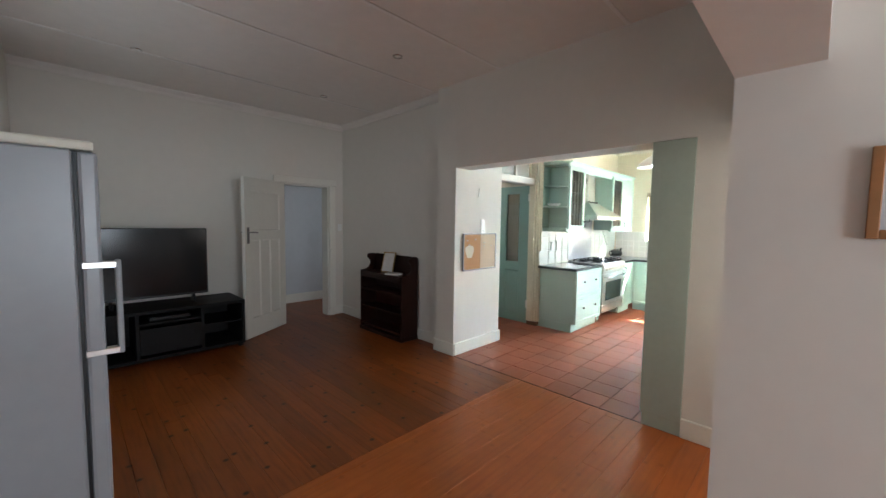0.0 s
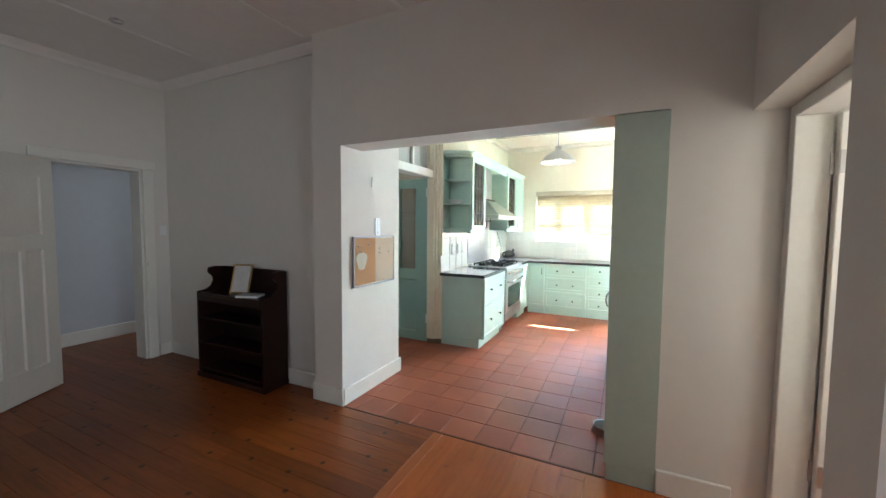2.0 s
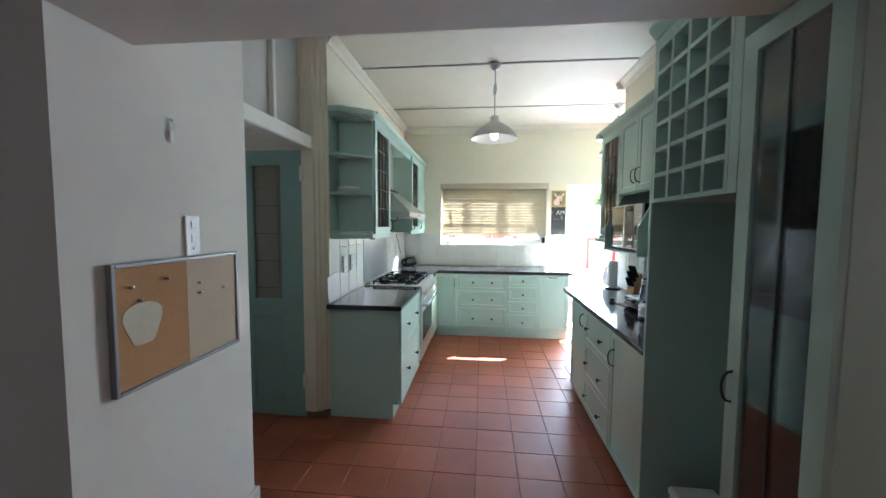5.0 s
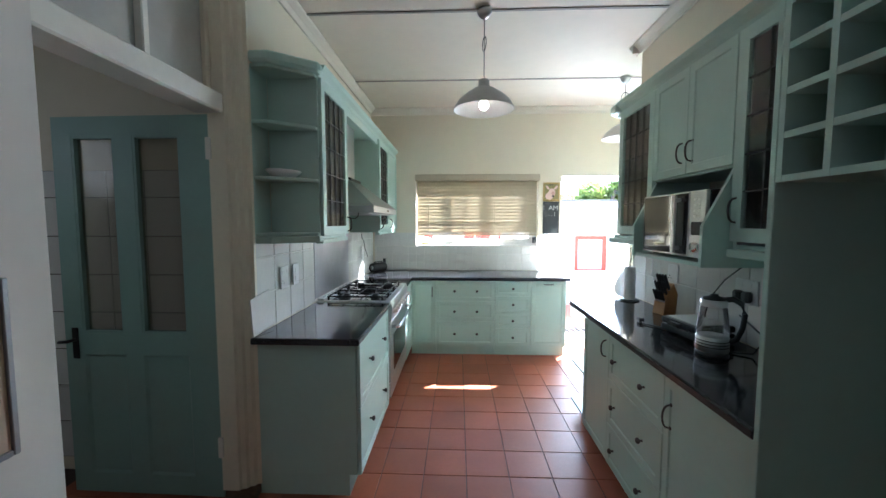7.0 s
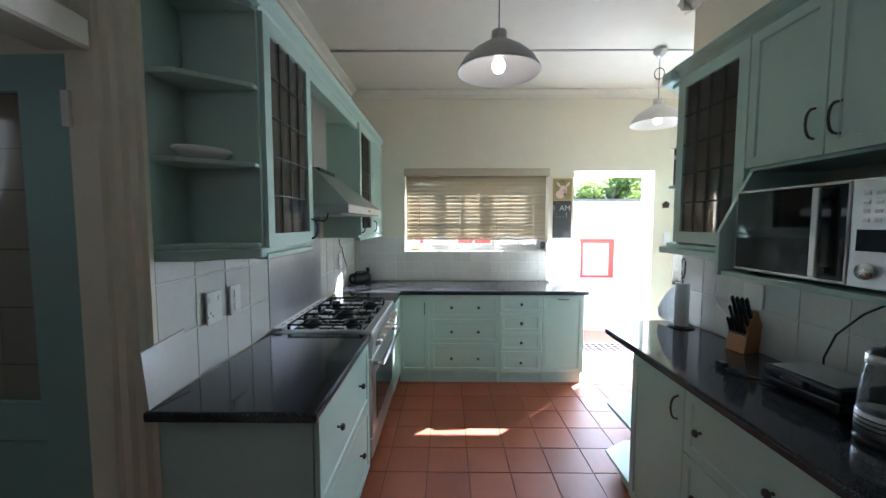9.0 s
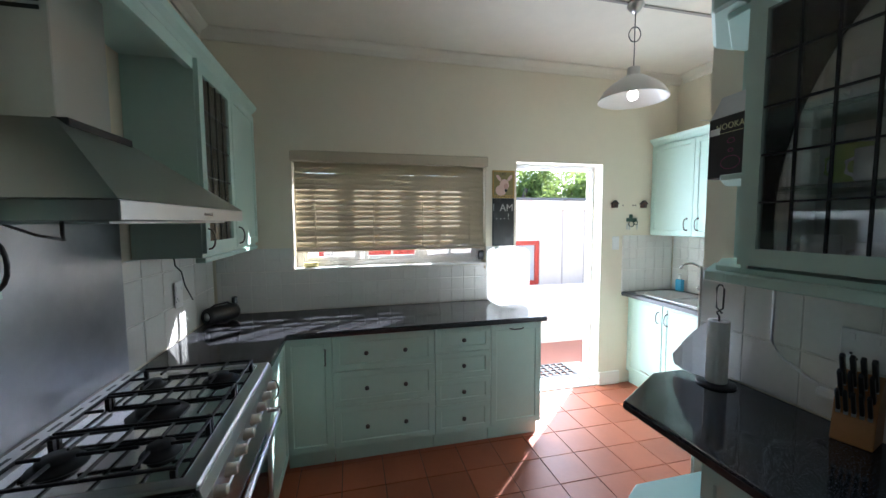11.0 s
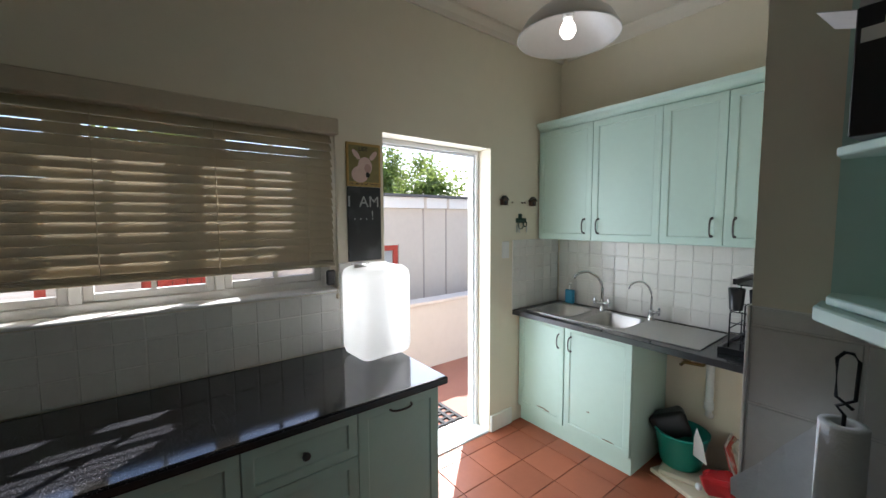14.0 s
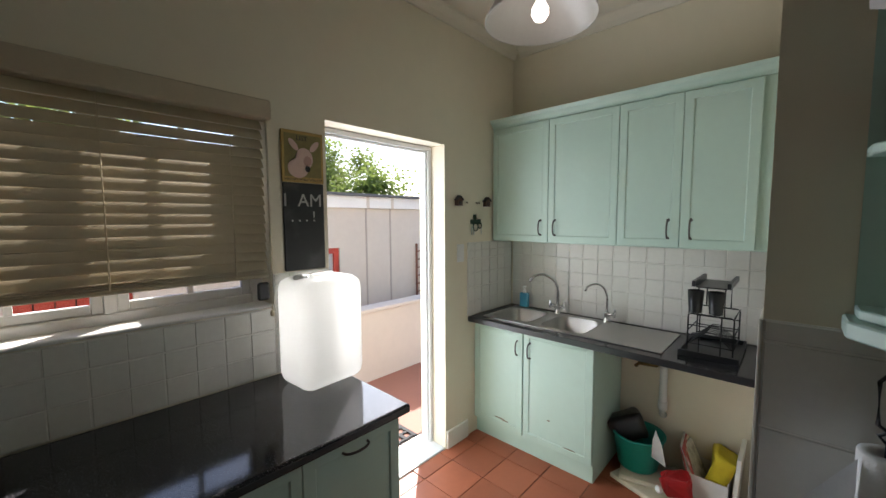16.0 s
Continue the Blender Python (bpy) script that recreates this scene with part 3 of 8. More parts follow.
def kitchen_window():
    W = thing("window_1", (7.95, 1.625, WZ0), "white painted casement window behind a slatted blind", "window", kind="structure")
    x0, x1 = 7.93, 7.985
    bm = boxes([(x0, x1, WY0, WY0 + 0.05, WZ0, WZ1), (x0, x1, WY1 - 0.05, WY1, WZ0, WZ1), (x0, x1, WY0 + 0.05, WY1 - 0.05, WZ0, WZ0 + 0.05), (x0, x1, WY0 + 0.05, WY1 - 0.05, WZ1 - 0.05, WZ1)], 0.004)
    part("window_frame", bm, M_WINPAINT, W)
    for a, b in ((0.90, 1.37), (1.41, 1.87), (1.91, 2.35)):
        sash = part("sash", boxes([(7.945, 7.975, a, a + 0.035, WZ0 + 0.05, WZ1 - 0.05), (7.945, 7.975, b - 0.035, b, WZ0 + 0.05, WZ1 - 0.05), (7.945, 7.975, a + 0.035, b - 0.035, WZ0 + 0.05, WZ0 + 0.085), (7.945, 7.975, a + 0.035, b - 0.035, WZ1 - 0.085, WZ1 - 0.05)], 0.003), M_WINPAINT, W)
        mid = (a + b) / 2
        part("glazing_bar", boxes([(7.95, 7.97, mid - 0.01, mid + 0.01, WZ0 + 0.085, WZ1 - 0.085), (7.951, 7.969, a + 0.035, mid - 0.01, 1.64, 1.66), (7.951, 7.969, mid + 0.01, b - 0.035, 1.64, 1.66)]), M_WINPAINT, sash)
        part("pane", box(7.958, 7.962, a + 0.035, b - 0.035, WZ0 + 0.085, WZ1 - 0.085), M_PANE, sash).visible_shadow = False
    for y in (1.39, 1.89):
        part("mullion", box(x0, x1, y - 0.02, y + 0.02, WZ0 + 0.05, WZ1 - 0.05, 0.003), M_WINPAINT, W)
    part("window_sill", box(7.80, 7.93, WY0 + 0.002, WY1 - 0.002, WZ0 - 0.001, WZ0 + 0.012, 0.004), M_WINPAINT, W, "white tiled sill")


kitchen_window()


def blind():
    M_SLAT = mat("blind_slat_cream", (0.60, 0.52, 0.37), 0.4, var=0.06, scale=8, var2=0.06)
    nt = M_SLAT.node_tree
    thin, mixed = nt.nodes.new("ShaderNodeBsdfTranslucent"), nt.nodes.new("ShaderNodeMixShader")
    thin.inputs[0].default_value = (0.66, 0.58, 0.42, 1)
    mixed.inputs[0].default_value = 0.22
    nt.links.new(nt.nodes["Principled BSDF"].outputs[0], mixed.inputs[1])
    nt.links.new(thin.outputs[0], mixed.inputs[2])
    nt.links.new(mixed.outputs[0], nt.nodes["Material Output"].inputs[0])
    B = thing("venetian_blind", (7.83, 1.62, 1.36), "cream slatted venetian blind lowered over the kitchen window", "blind")
    part("head_rail", box(7.782, 7.85, 0.838, 2.41, 2.035, 2.116, 0.006), mat("blind_valance_beige", (0.52, 0.44, 0.32), 0.45, var=0.08, scale=8), B, "beige valance")
    x, y0, y1 = 7.838, 0.865, 2.385
    tilt = radians(52)
    top, bottom, n = 2.015, 1.405, 16
    seg = 5
    prof = []
    for k in range(seg + 1):
        u = (k / seg - 0.5) * 0.056
        cam_ = 0.003 * (1 - (2 * k / seg - 1) ** 2)
        prof.append((u * math.cos(tilt) - cam_ * math.sin(tilt), u * math.sin(tilt) + cam_ * math.cos(tilt)))
    outline = prof + [(a + 0.0025 * math.sin(tilt), b - 0.0025 * math.cos(tilt)) for a, b in reversed(prof)]
    base = extrude(outline, "y", y0, y1)
    me = None
    for i in range(n):
        z = top - (top - bottom) * i / (n - 1)
        if me is None:
            s = part("slat", base, M_SLAT, B)
            me = s.data
        else:
            s = new("slat", me)
            s.parent = B
            s.matrix_parent_inverse = B.matrix_basis.inverted()
        s.matrix_basis = pose(x, 0.0, z, random.uniform(-0.1, 0.1), 0, 0)
    for i in range(3):
        z = 1.365 + i * 0.008
        part("stacked_slat", box(x - 0.024, x + 0.024, y0, y1, z, z + 0.004), M_SLAT, B)
    part("bottom_rail", box(x - 0.026, x + 0.026, y0, y1, 1.345, 1.363, 0.004), M_SLAT, B)
    for y in (1.0, 1.40, 1.80, 2.24):
        for dx in (-0.03, 0.03):
            part("ladder_cord", tube([(x + dx, y, 2.03), (x + dx, y, 1.36)], 0.0022, 5), M_SLAT, B)
    part("pull_cord", tube([(7.80, 0.86, 2.03), (7.795, 0.86, 1.6), (7.797, 0.862, 1.20)], 0.002, 5), M_SLAT, B)
    part("cord_knob", lathe([(0, 0), (0.008, 0.002), (0.009, 0.02), (0.004, 0.03), (0, 0.03)], (7.797, 0.862, 1.17), 10), M_SLAT, B)
    part("wand_clip", box(7.78, 7.80, 0.875, 0.925, 1.25, 1.33, 0.008), M_BLACK, B, "black plastic blind lock")


blind()


def back_door_frame():
    D = thing("door_4", (7.95, 0.14, 0), "white metal back door frame standing open to the yard", "door", kind="structure")
    M_ALU = mat("white_aluminium", (0.78, 0.79, 0.80), 0.3, var=0.03)
    x0, x1 = 7.93, 8.0
    part("frame_post", boxes([(x0, x1, DY0 + 0.001, DY0 + 0.03, 0, DZ - 0.03), (x0 + 0.015, x1 - 0.02, DY0 + 0.03, DY0 + 0.045, 0, DZ - 0.03)], 0.003), M_ALU, D)
    part("frame_post", box(x0, x1, DY1 - 0.03, DY1 - 0.001, 0, DZ - 0.03, 0.003), M_ALU, D)
    part("frame_head", boxes([(x0, x1, DY0, DY1, DZ - 0.03, DZ - 0.001), (x0 + 0.015, x1 - 0.02, DY0 + 0.03, DY1 - 0.03, DZ - 0.045, DZ - 0.03)], 0.003), M_ALU, D)
    part("threshold", box(7.81, 8.06, DY0 + 0.001, DY1 - 0.001, -0.04, 0.012, 0.004), M_ALU, D, "worn white door sill")
    leaf = part("door_leaf", box(8.06, 8.84, 0.575, 0.61, 0.02, 2.03, 0.004), M_ALU, D, "white door leaf folded back outside")
    part("strike_plate", box(7.955, 7.975, DY0 + 0.045, DY0 + 0.048, 0.95, 1.13), M_STEEL, D)


back_door_frame()


# ---- kitchen joinery ----
M_LINING = mat("cabinet_lining_white", (0.74, 0.75, 0.71), 0.5, var=0.03)
FACE = {"-y": 0, "+y": 180, "-x": -90}


def shaker(w, h, t=0.019, rail=0.055, sink=0.006):
    """A front in x 0..w, z 0..h, y -t..0, with a sunk middle."""
    bm = box(0, w, -t, 0, 0, h, 0.002)
    r = min(rail, w * 0.28, h * 0.28)
    f = min(bm.faces, key=lambda q: q.calc_center_median().y)
    bmesh.ops.inset_region(bm, faces=[f], thickness=r, depth=0)
    bmesh.ops.inset_region(bm, faces=[f], thickness=0.007, depth=-sink)
    return bm


def bow(x, y, z, length=0.1, upright=True, out=0.032, r=0.0045):
    pts = []
    for k in range(9):
        a = math.pi * k / 8
        s = -math.cos(a) * length / 2
        o = math.sin(a) ** 0.7 * out
        pts.append((x, y - o, z + s) if upright else (x + s, y - o, z))
    bm = tube(pts, r, 8)
    for k in (0, -1):
        p = pts[k]
        merge(bm, lathe([(0, -0.004), (0.009, -0.003), (0.009, 0.0), (0, 0.001)], (0, 0, 0), 10), Matrix.Translation(p) @ pose(0, 0, 0, 90))
    return bm


def knob(x, y, z, r=0.014):
    bm = lathe([(0.006, 0), (0.005, 0.012), (r, 0.018), (r * 1.05, 0.025), (r * 0.7, 0.031), (0, 0.033)], (0, 0, 0), 14)
    return moved(bm, Matrix.Translation((x, y, z)) @ pose(0, 0, 0, 90))


M_PEWTER = mat("dark_pewter", (0.09, 0.085, 0.08), 0.35, 0.8, var=0.2, scale=40)


def cabinet(name, origin, facing, w, depth, z0, z1, fronts, label, category="cabinet", group="", toe=0.0, body=None, material=None, toe_back=0.045):
    """origin: front-left bottom corner of the carcass as one faces it. fronts: (u0, u1, v0, v1, kind, pulls)."""
    material = material or M_MINT
    m = Matrix.Translation((origin[0], origin[1], 0)) @ pose(0, 0, 0, 0, 0, FACE[facing])
    root = thing(name, m @ Vector((w / 2, depth / 2, z0 if not toe else 0)), label, category, group)
    if body is None:
        part("body", moved(box(0, w, 0.0, depth, z0, z1, 0.002), m), material, root)
    else:
        for nm, bm, mm in body:
            part(nm, moved(bm, m), mm, root)
    if toe:
        part("plinth", moved(box(0.002, w - 0.002, toe_back, depth, 0, z0 - 0.001), m), material, root)
    for u0, u1, v0, v1, kind, pulls in fronts:
        g = 0.0015
        if kind == "glass":
            glazed(root, m, u0 + g, u1 - g, v0 + g, v1 - g, pulls)
            continue
        bm = shaker(u1 - u0 - 2 * g, v1 - v0 - 2 * g)
        bmesh.ops.translate(bm, vec=(u0 + g, -0.001, v0 + g), verts=bm.verts[:])
        if kind == "drawer":
            bmesh.ops.translate(bm, vec=(0, -random.uniform(0, 0.003), 0), verts=bm.verts[:])
        d = part("door" if kind == "door" else "drawer_front", moved(bm, m), material, root)
        for p in pulls:
            if p[0] == "knob":
                part("knob", moved(knob(p[1], -0.02, p[2]), m), M_PEWTER, d, "round pewter knob", True)
            else:
                part("handle", moved(bow(p[1], -0.018, p[2], upright=p[0] == "bow"), m), M_PEWTER, d, "dark bow handle")
    return root


def glazed(root, m, u0, u1, v0, v1, pulls, rail=0.055, cols=3, rows=5):
    t = 0.019
    bm = boxes([(u0, u0 + rail, -t, 0, v0, v1), (u1 - rail, u1, -t, 0, v0, v1), (u0 + rail, u1 - rail, -t, 0, v0, v0 + rail), (u0 + rail, u1 - rail, -t, 0, v1 - rail, v1)])
    d = part("door", moved(bm, m), M_MINT, root, "mint door with leaded glass")
    a, b, c, e = u0 + rail, u1 - rail, v0 + rail, v1 - rail
    pane = part("pane", moved(box(a, b, -0.011, -0.008, c, e), m), M_LEADED, d, "leaded glass")
    pane.visible_shadow = False
    cols = max(2, round((b - a) / 0.098))
    for i in range(1, cols):
        x = a + (b - a) * i / cols
        part("lead_bar", moved(box(x - 0.003, x + 0.003, -0.014, -0.006, c, e), m), M_IRON, d)
    for j in range(1, rows):
        z = c + (e - c) * j / rows
        part("lead_bar", moved(box(a, b, -0.0145, -0.0055, z - 0.003, z + 0.003), m), M_IRON, d)
    for p in pulls:
        part("handle", moved(bow(p[1], -0.018, p[2], upright=p[0] == "bow"), m), M_PEWTER, d, "dark bow handle")


def open_carcass(w, depth, z0, z1, shelves=(), shelf_material=None, t=0.018):
    """A box open to the front."""
    rows = [("side_panel", box(0, t, 0, depth, z0, z1), M_MINT), ("side_panel", box(w - t, w, 0, depth, z0, z1), M_MINT),
            ("bottom_panel", box(t, w - t, 0, depth, z0, z0 + t), M_MINT), ("top_panel", box(t, w - t, 0, depth, z1 - t, z1), M_MINT),
            ("back_panel", box(t, w - t, depth - 0.012, depth, z0 + t, z1 - t), M_LINING), ("lining", box(t, t + 0.004, 0.001, depth - 0.013, z0 + t, z1 - t), M_LINING),
            ("lining", box(w - t - 0.004, w - t, 0.001, depth - 0.013, z0 + t, z1 - t), M_LINING)]
    return rows + [("inner_shelf", box(t + 0.005, w - t - 0.005, 0.02, depth - 0.013, s, s + 0.015), shelf_material or M_LINING) for s in shelves]


BASE, TOPZ = 0.12, 0.862
# left run
cabinet("base_cabinet", (4.955, 2.41), "-y", 0.825, 0.55, BASE, TOPZ,
        [(0.0, 0.825, 0.50, 0.86, "drawer", [("knob", 0.22, 0.70), ("knob", 0.60, 0.70)]), (0.0, 0.825, BASE, 0.50, "drawer", [("knob", 0.22, 0.33), ("knob", 0.60, 0.33)])],
        "mint green base cabinet with two wide drawers beside the stove", group="base cabinets", toe=1)
cabinet("base_cabinet", (6.69, 2.40), "-y", 0.475, 0.55, BASE, TOPZ, [(0.0, 0.45, BASE, 0.86, "door", [("bow", 0.05, 0.74)])], "mint green corner base cabinet beside the stove", group="base cabinets", toe=1)
# window run
cabinet("base_cabinet", (7.185, 2.395), "-x", 0.285, 0.61, BASE, TOPZ, [(0.0, 0.285, BASE, 0.86, "door", [("bow", 0.245, 0.73)])], "mint green corner base cabinet with a narrow door", group="base cabinets", toe=1)
cabinet("base_cabinet", (7.185, 2.109), "-x", 0.66, 0.61, BASE, TOPZ,
        [(0, 0.66, a, b, "drawer", [("knob", 0.21, (a + b) / 2), ("knob", 0.46, (a + b) / 2)]) for a, b in ((0.63, 0.86), (0.40, 0.63), (BASE, 0.40))],
        "mint green base cabinet with three wide drawers under the window", group="base cabinets", toe=1)
cabinet("base_cabinet", (7.185, 1.448), "-x", 0.40, 0.61, BASE, TOPZ,
        [(0, 0.40, a, b, "drawer", [("knob", 0.2, (a + b) / 2)]) for a, b in ((0.69, 0.86), (0.503, 0.69), (0.325, 0.503), (BASE, 0.325))],
        "mint green base cabinet with four narrow drawers", group="base cabinets", toe=1)
cabinet("base_cabinet", (7.185, 1.047), "-x", 0.385, 0.61, BASE, TOPZ, [(0, 0.385, BASE, 0.86, "door", [("bar", 0.19, 0.825)])], "mint green end base cabinet with one pull-out door", group="base cabinets", toe=1)
# right run
cabinet("base_cabinet", (4.60, 0.955), "+y", 0.491, 0.545, BASE - 0.03, TOPZ, [(0.0, 0.491, BASE - 0.03, 0.86, "door", [("bow", 0.045, 0.70)])], "mint green base cabinet with a single door beside the tall unit", group="base cabinets", toe=1)
cabinet("base_cabinet", (5.19, 0.955), "+y", 0.589, 0.545, BASE - 0.03, TOPZ,
        [(0, 0.589, a, b, "drawer", [("knob", 0.10, (a + b) / 2), ("knob", 0.42, (a + b) / 2)]) for a, b in ((0.60, 0.86), (0.33, 0.60), (BASE - 0.03, 0.33))],
        "mint green base cabinet with three drawers under the kettle", group="base cabinets", toe=1)
cabinet("base_cabinet", (5.62, 0.955), "+y", 0.429, 0.545, BASE - 0.03, TOPZ, [(0, 0.429, BASE - 0.03, 0.86, "door", [("bow", 0.385, 0.76)])], "mint green base cabinet with a single door and bow handle", group="base cabinets", toe=1)


def end_shelf():
    R = thing("end_shelf", (5.85, 0.65, 0), "mint green open corner shelf at the worktop end", "shelf")
    out = [(5.622, 0.41), (6.09, 0.41), (6.09, 0.78), (5.98, 0.945), (5.622, 0.945)]
    for z in (0.09, 0.40):
        part("shelf", extrude(out, "z", z, z + 0.018, 0.003), M_MINT, R)
    part("plinth", extrude([(5.622, 0.41), (6.03, 0.41), (6.03, 0.63), (5.86, 0.90), (5.622, 0.90)], "z", 0, 0.089), M_MINT, R)
    part("top_panel", extrude([(5.622, 0.41), (6.08, 0.41), (6.08, 0.66), (5.89, 0.945), (5.622, 0.945)], "z", 0.845, 0.862), M_MINT, R)
    part("back_panel", box(5.622, 6.08, 0.403, 0.409, 0.0, 0.862), M_MINT, R)
    return R


end_shelf()


def tub():
    T = thing("storage_tub", (5.93, 0.66, 0.1085), "pale white plastic storage tub on the low end shelf", "tub")
    M_TUB = mat("milky_plastic", (0.62, 0.68, 0.70), 0.3, var=0.1)
    z = 0.1085
    rows = [(5.85, 6.01, 0.58, 0.735, z, z + 0.008), (5.85, 5.856, 0.58, 0.735, z + 0.008, z + 0.18), (6.004, 6.01, 0.58, 0.735, z + 0.008, z + 0.18), (5.856, 6.004, 0.58, 0.586, z + 0.008, z + 0.18), (5.856, 6.004, 0.729, 0.735, z + 0.008, z + 0.18)]
    part("body", boxes(rows), M_TUB, T)
    part("lid", box(5.84, 6.02, 0.57, 0.745, z + 0.181, z + 0.20, 0.005), M_WHITE, T)
    part("clip", box(5.90, 5.96, 0.7455, 0.752, z + 0.13, z + 0.195, 0.002), M_IRON, T, "dark clip handle")


tub()


# worktops
def worktop(name, outline, label, fronts):
    W = thing(name, (sum(p[0] for p in outline) / len(outline), sum(p[1] for p in outline) / len(outline), 0.863), label, "worktop")
    bm = extrude(outline, "z", 0.863, 0.90)
    bmesh.ops.recalc_face_normals(bm, faces=bm.faces[:])
    edges = [e for e in bm.edges if abs(e.verts[0].co.z - e.verts[1].co.z) < 1e-5]
    bmesh.ops.bevel(bm, geom=edges, offset=0.008, segments=3, affect="EDGES", profile=0.5)
    part("slab", bm, M_TOP, W)
    for (ax, ay), (bx, by) in fronts:
        d = Vector((bx - ax, by - ay, 0))
        n = d.length
        strip = box(0.004, n - 0.004, -0.0022, 0.0015, 0.872, 0.891)
        part("edging", moved(strip, pose(ax, ay, 0, 0, 0, math.degrees(math.atan2(d.y, d.x)))), M_TOP_EDGE, W, "matt dark edge strip")
    return W


worktop("worktop", [(4.90, 2.378), (5.792, 2.378), (5.792, 2.955), (4.90, 2.955)], "polished black speckled worktop beside the stove", [((4.90, 2.378), (5.792, 2.378))])
worktop("worktop", [(6.69, 2.368), (7.142, 2.368), (7.142, 0.628), (7.798, 0.628), (7.798, 2.955), (6.69, 2.955)], "polished black speckled corner worktop under the window", [((7.142, 2.368), (7.142, 0.628))])
worktop("worktop", [(4.109, 0.41), (6.125, 0.41), (6.125, 0.68), (5.935, 0.988), (4.109, 0.988)], "polished black speckled worktop with a clipped corner under the microwave", [((5.935, 0.988), (4.109, 0.988)), ((6.125, 0.68), (5.935, 0.988))])


# tall unit: glazed cupboard, wine rack and open niche
def tall_units():
    C = cabinet("tall_cupboard", (3.485, 0.965), "+y", 0.36, 0.56, 0.10, 2.37, [], "mint green tall cupboard with a narrow glazed door", "cupboard", body=open_carcass(0.36, 0.56, 0.10, 2.095, (0.5, 0.9, 1.3, 1.7)), toe=1, toe_back=0.02)
    m = Matrix.Translation((3.485, 0.965, 0)) @ pose(0, 0, 0, 0, 0, 180)
    glazed(C, m, 0.002, 0.358, 0.11, 2.09, [("bow", 0.03, 1.0)], 0.06, 1, 1)
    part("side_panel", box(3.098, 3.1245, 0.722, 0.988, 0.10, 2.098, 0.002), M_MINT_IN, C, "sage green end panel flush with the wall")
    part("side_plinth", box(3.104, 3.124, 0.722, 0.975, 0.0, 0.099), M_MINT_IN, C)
    R = thing("wine_rack", (3.79, 0.7, 1.62), "mint green wine rack of square cells over an open niche", "wine rack")
    x0, x1, z0, z1 = 3.535, 4.085, 1.62, 2.334
    for i in range(5):
        x = x0 + (x1 - x0 - 0.018) * i / 4
        part("upright", box(x, x + 0.018, 0.66, 0.985, z0, z1), M_MINT, R)
    for j in range(7):
        z = z0 + (z1 - z0 - 0.018) * j / 6
        part("rack_shelf", box(x0 + 0.0182, x1 - 0.0182, 0.662, 0.984, z, z + 0.018), M_MINT, R)
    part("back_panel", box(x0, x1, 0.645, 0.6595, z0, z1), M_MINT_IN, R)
    part("end_panel", box(4.0865, 4.107, 0.405, 0.986, 0.0, 2.370, 0.002), M_MINT, R, "tall mint end panel beside the niche")
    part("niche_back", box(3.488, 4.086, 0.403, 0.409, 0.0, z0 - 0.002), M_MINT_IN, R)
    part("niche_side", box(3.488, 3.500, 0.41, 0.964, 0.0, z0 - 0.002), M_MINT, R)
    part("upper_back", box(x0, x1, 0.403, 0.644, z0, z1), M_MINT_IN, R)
    part("filler", box(3.488, 3.534, 0.405, 0.984, z0, z1), M_MINT, R)
    part("top_fascia", box(3.488, 4.085, 0.405, 0.985, z1 + 0.001, 2.370), M_MINT, R)
    part("top_moulding", extrude([(0.40, 2.371), (0.992, 2.371), (1.02, 2.41), (1.02, 2.43), (0.40, 2.43)], "x", 3.38, 4.10), M_MINT, R)


tall_units()


# right wall units
def moulding_top(parent, x0, x1, y, sign, z=2.285):
    """Crown moulding along x; sign is the way that it sticks out."""
    prof = [(y - sign * 0.30, z), (y + sign * 0.002, z), (y + sign * 0.012, z + 0.018), (y + sign * 0.035, z + 0.04), (y + sign * 0.045, z + 0.062), (y - sign * 0.30, z + 0.062)]
    part("crown_moulding", extrude(prof, "x", x0, x1), M_MINT, parent)


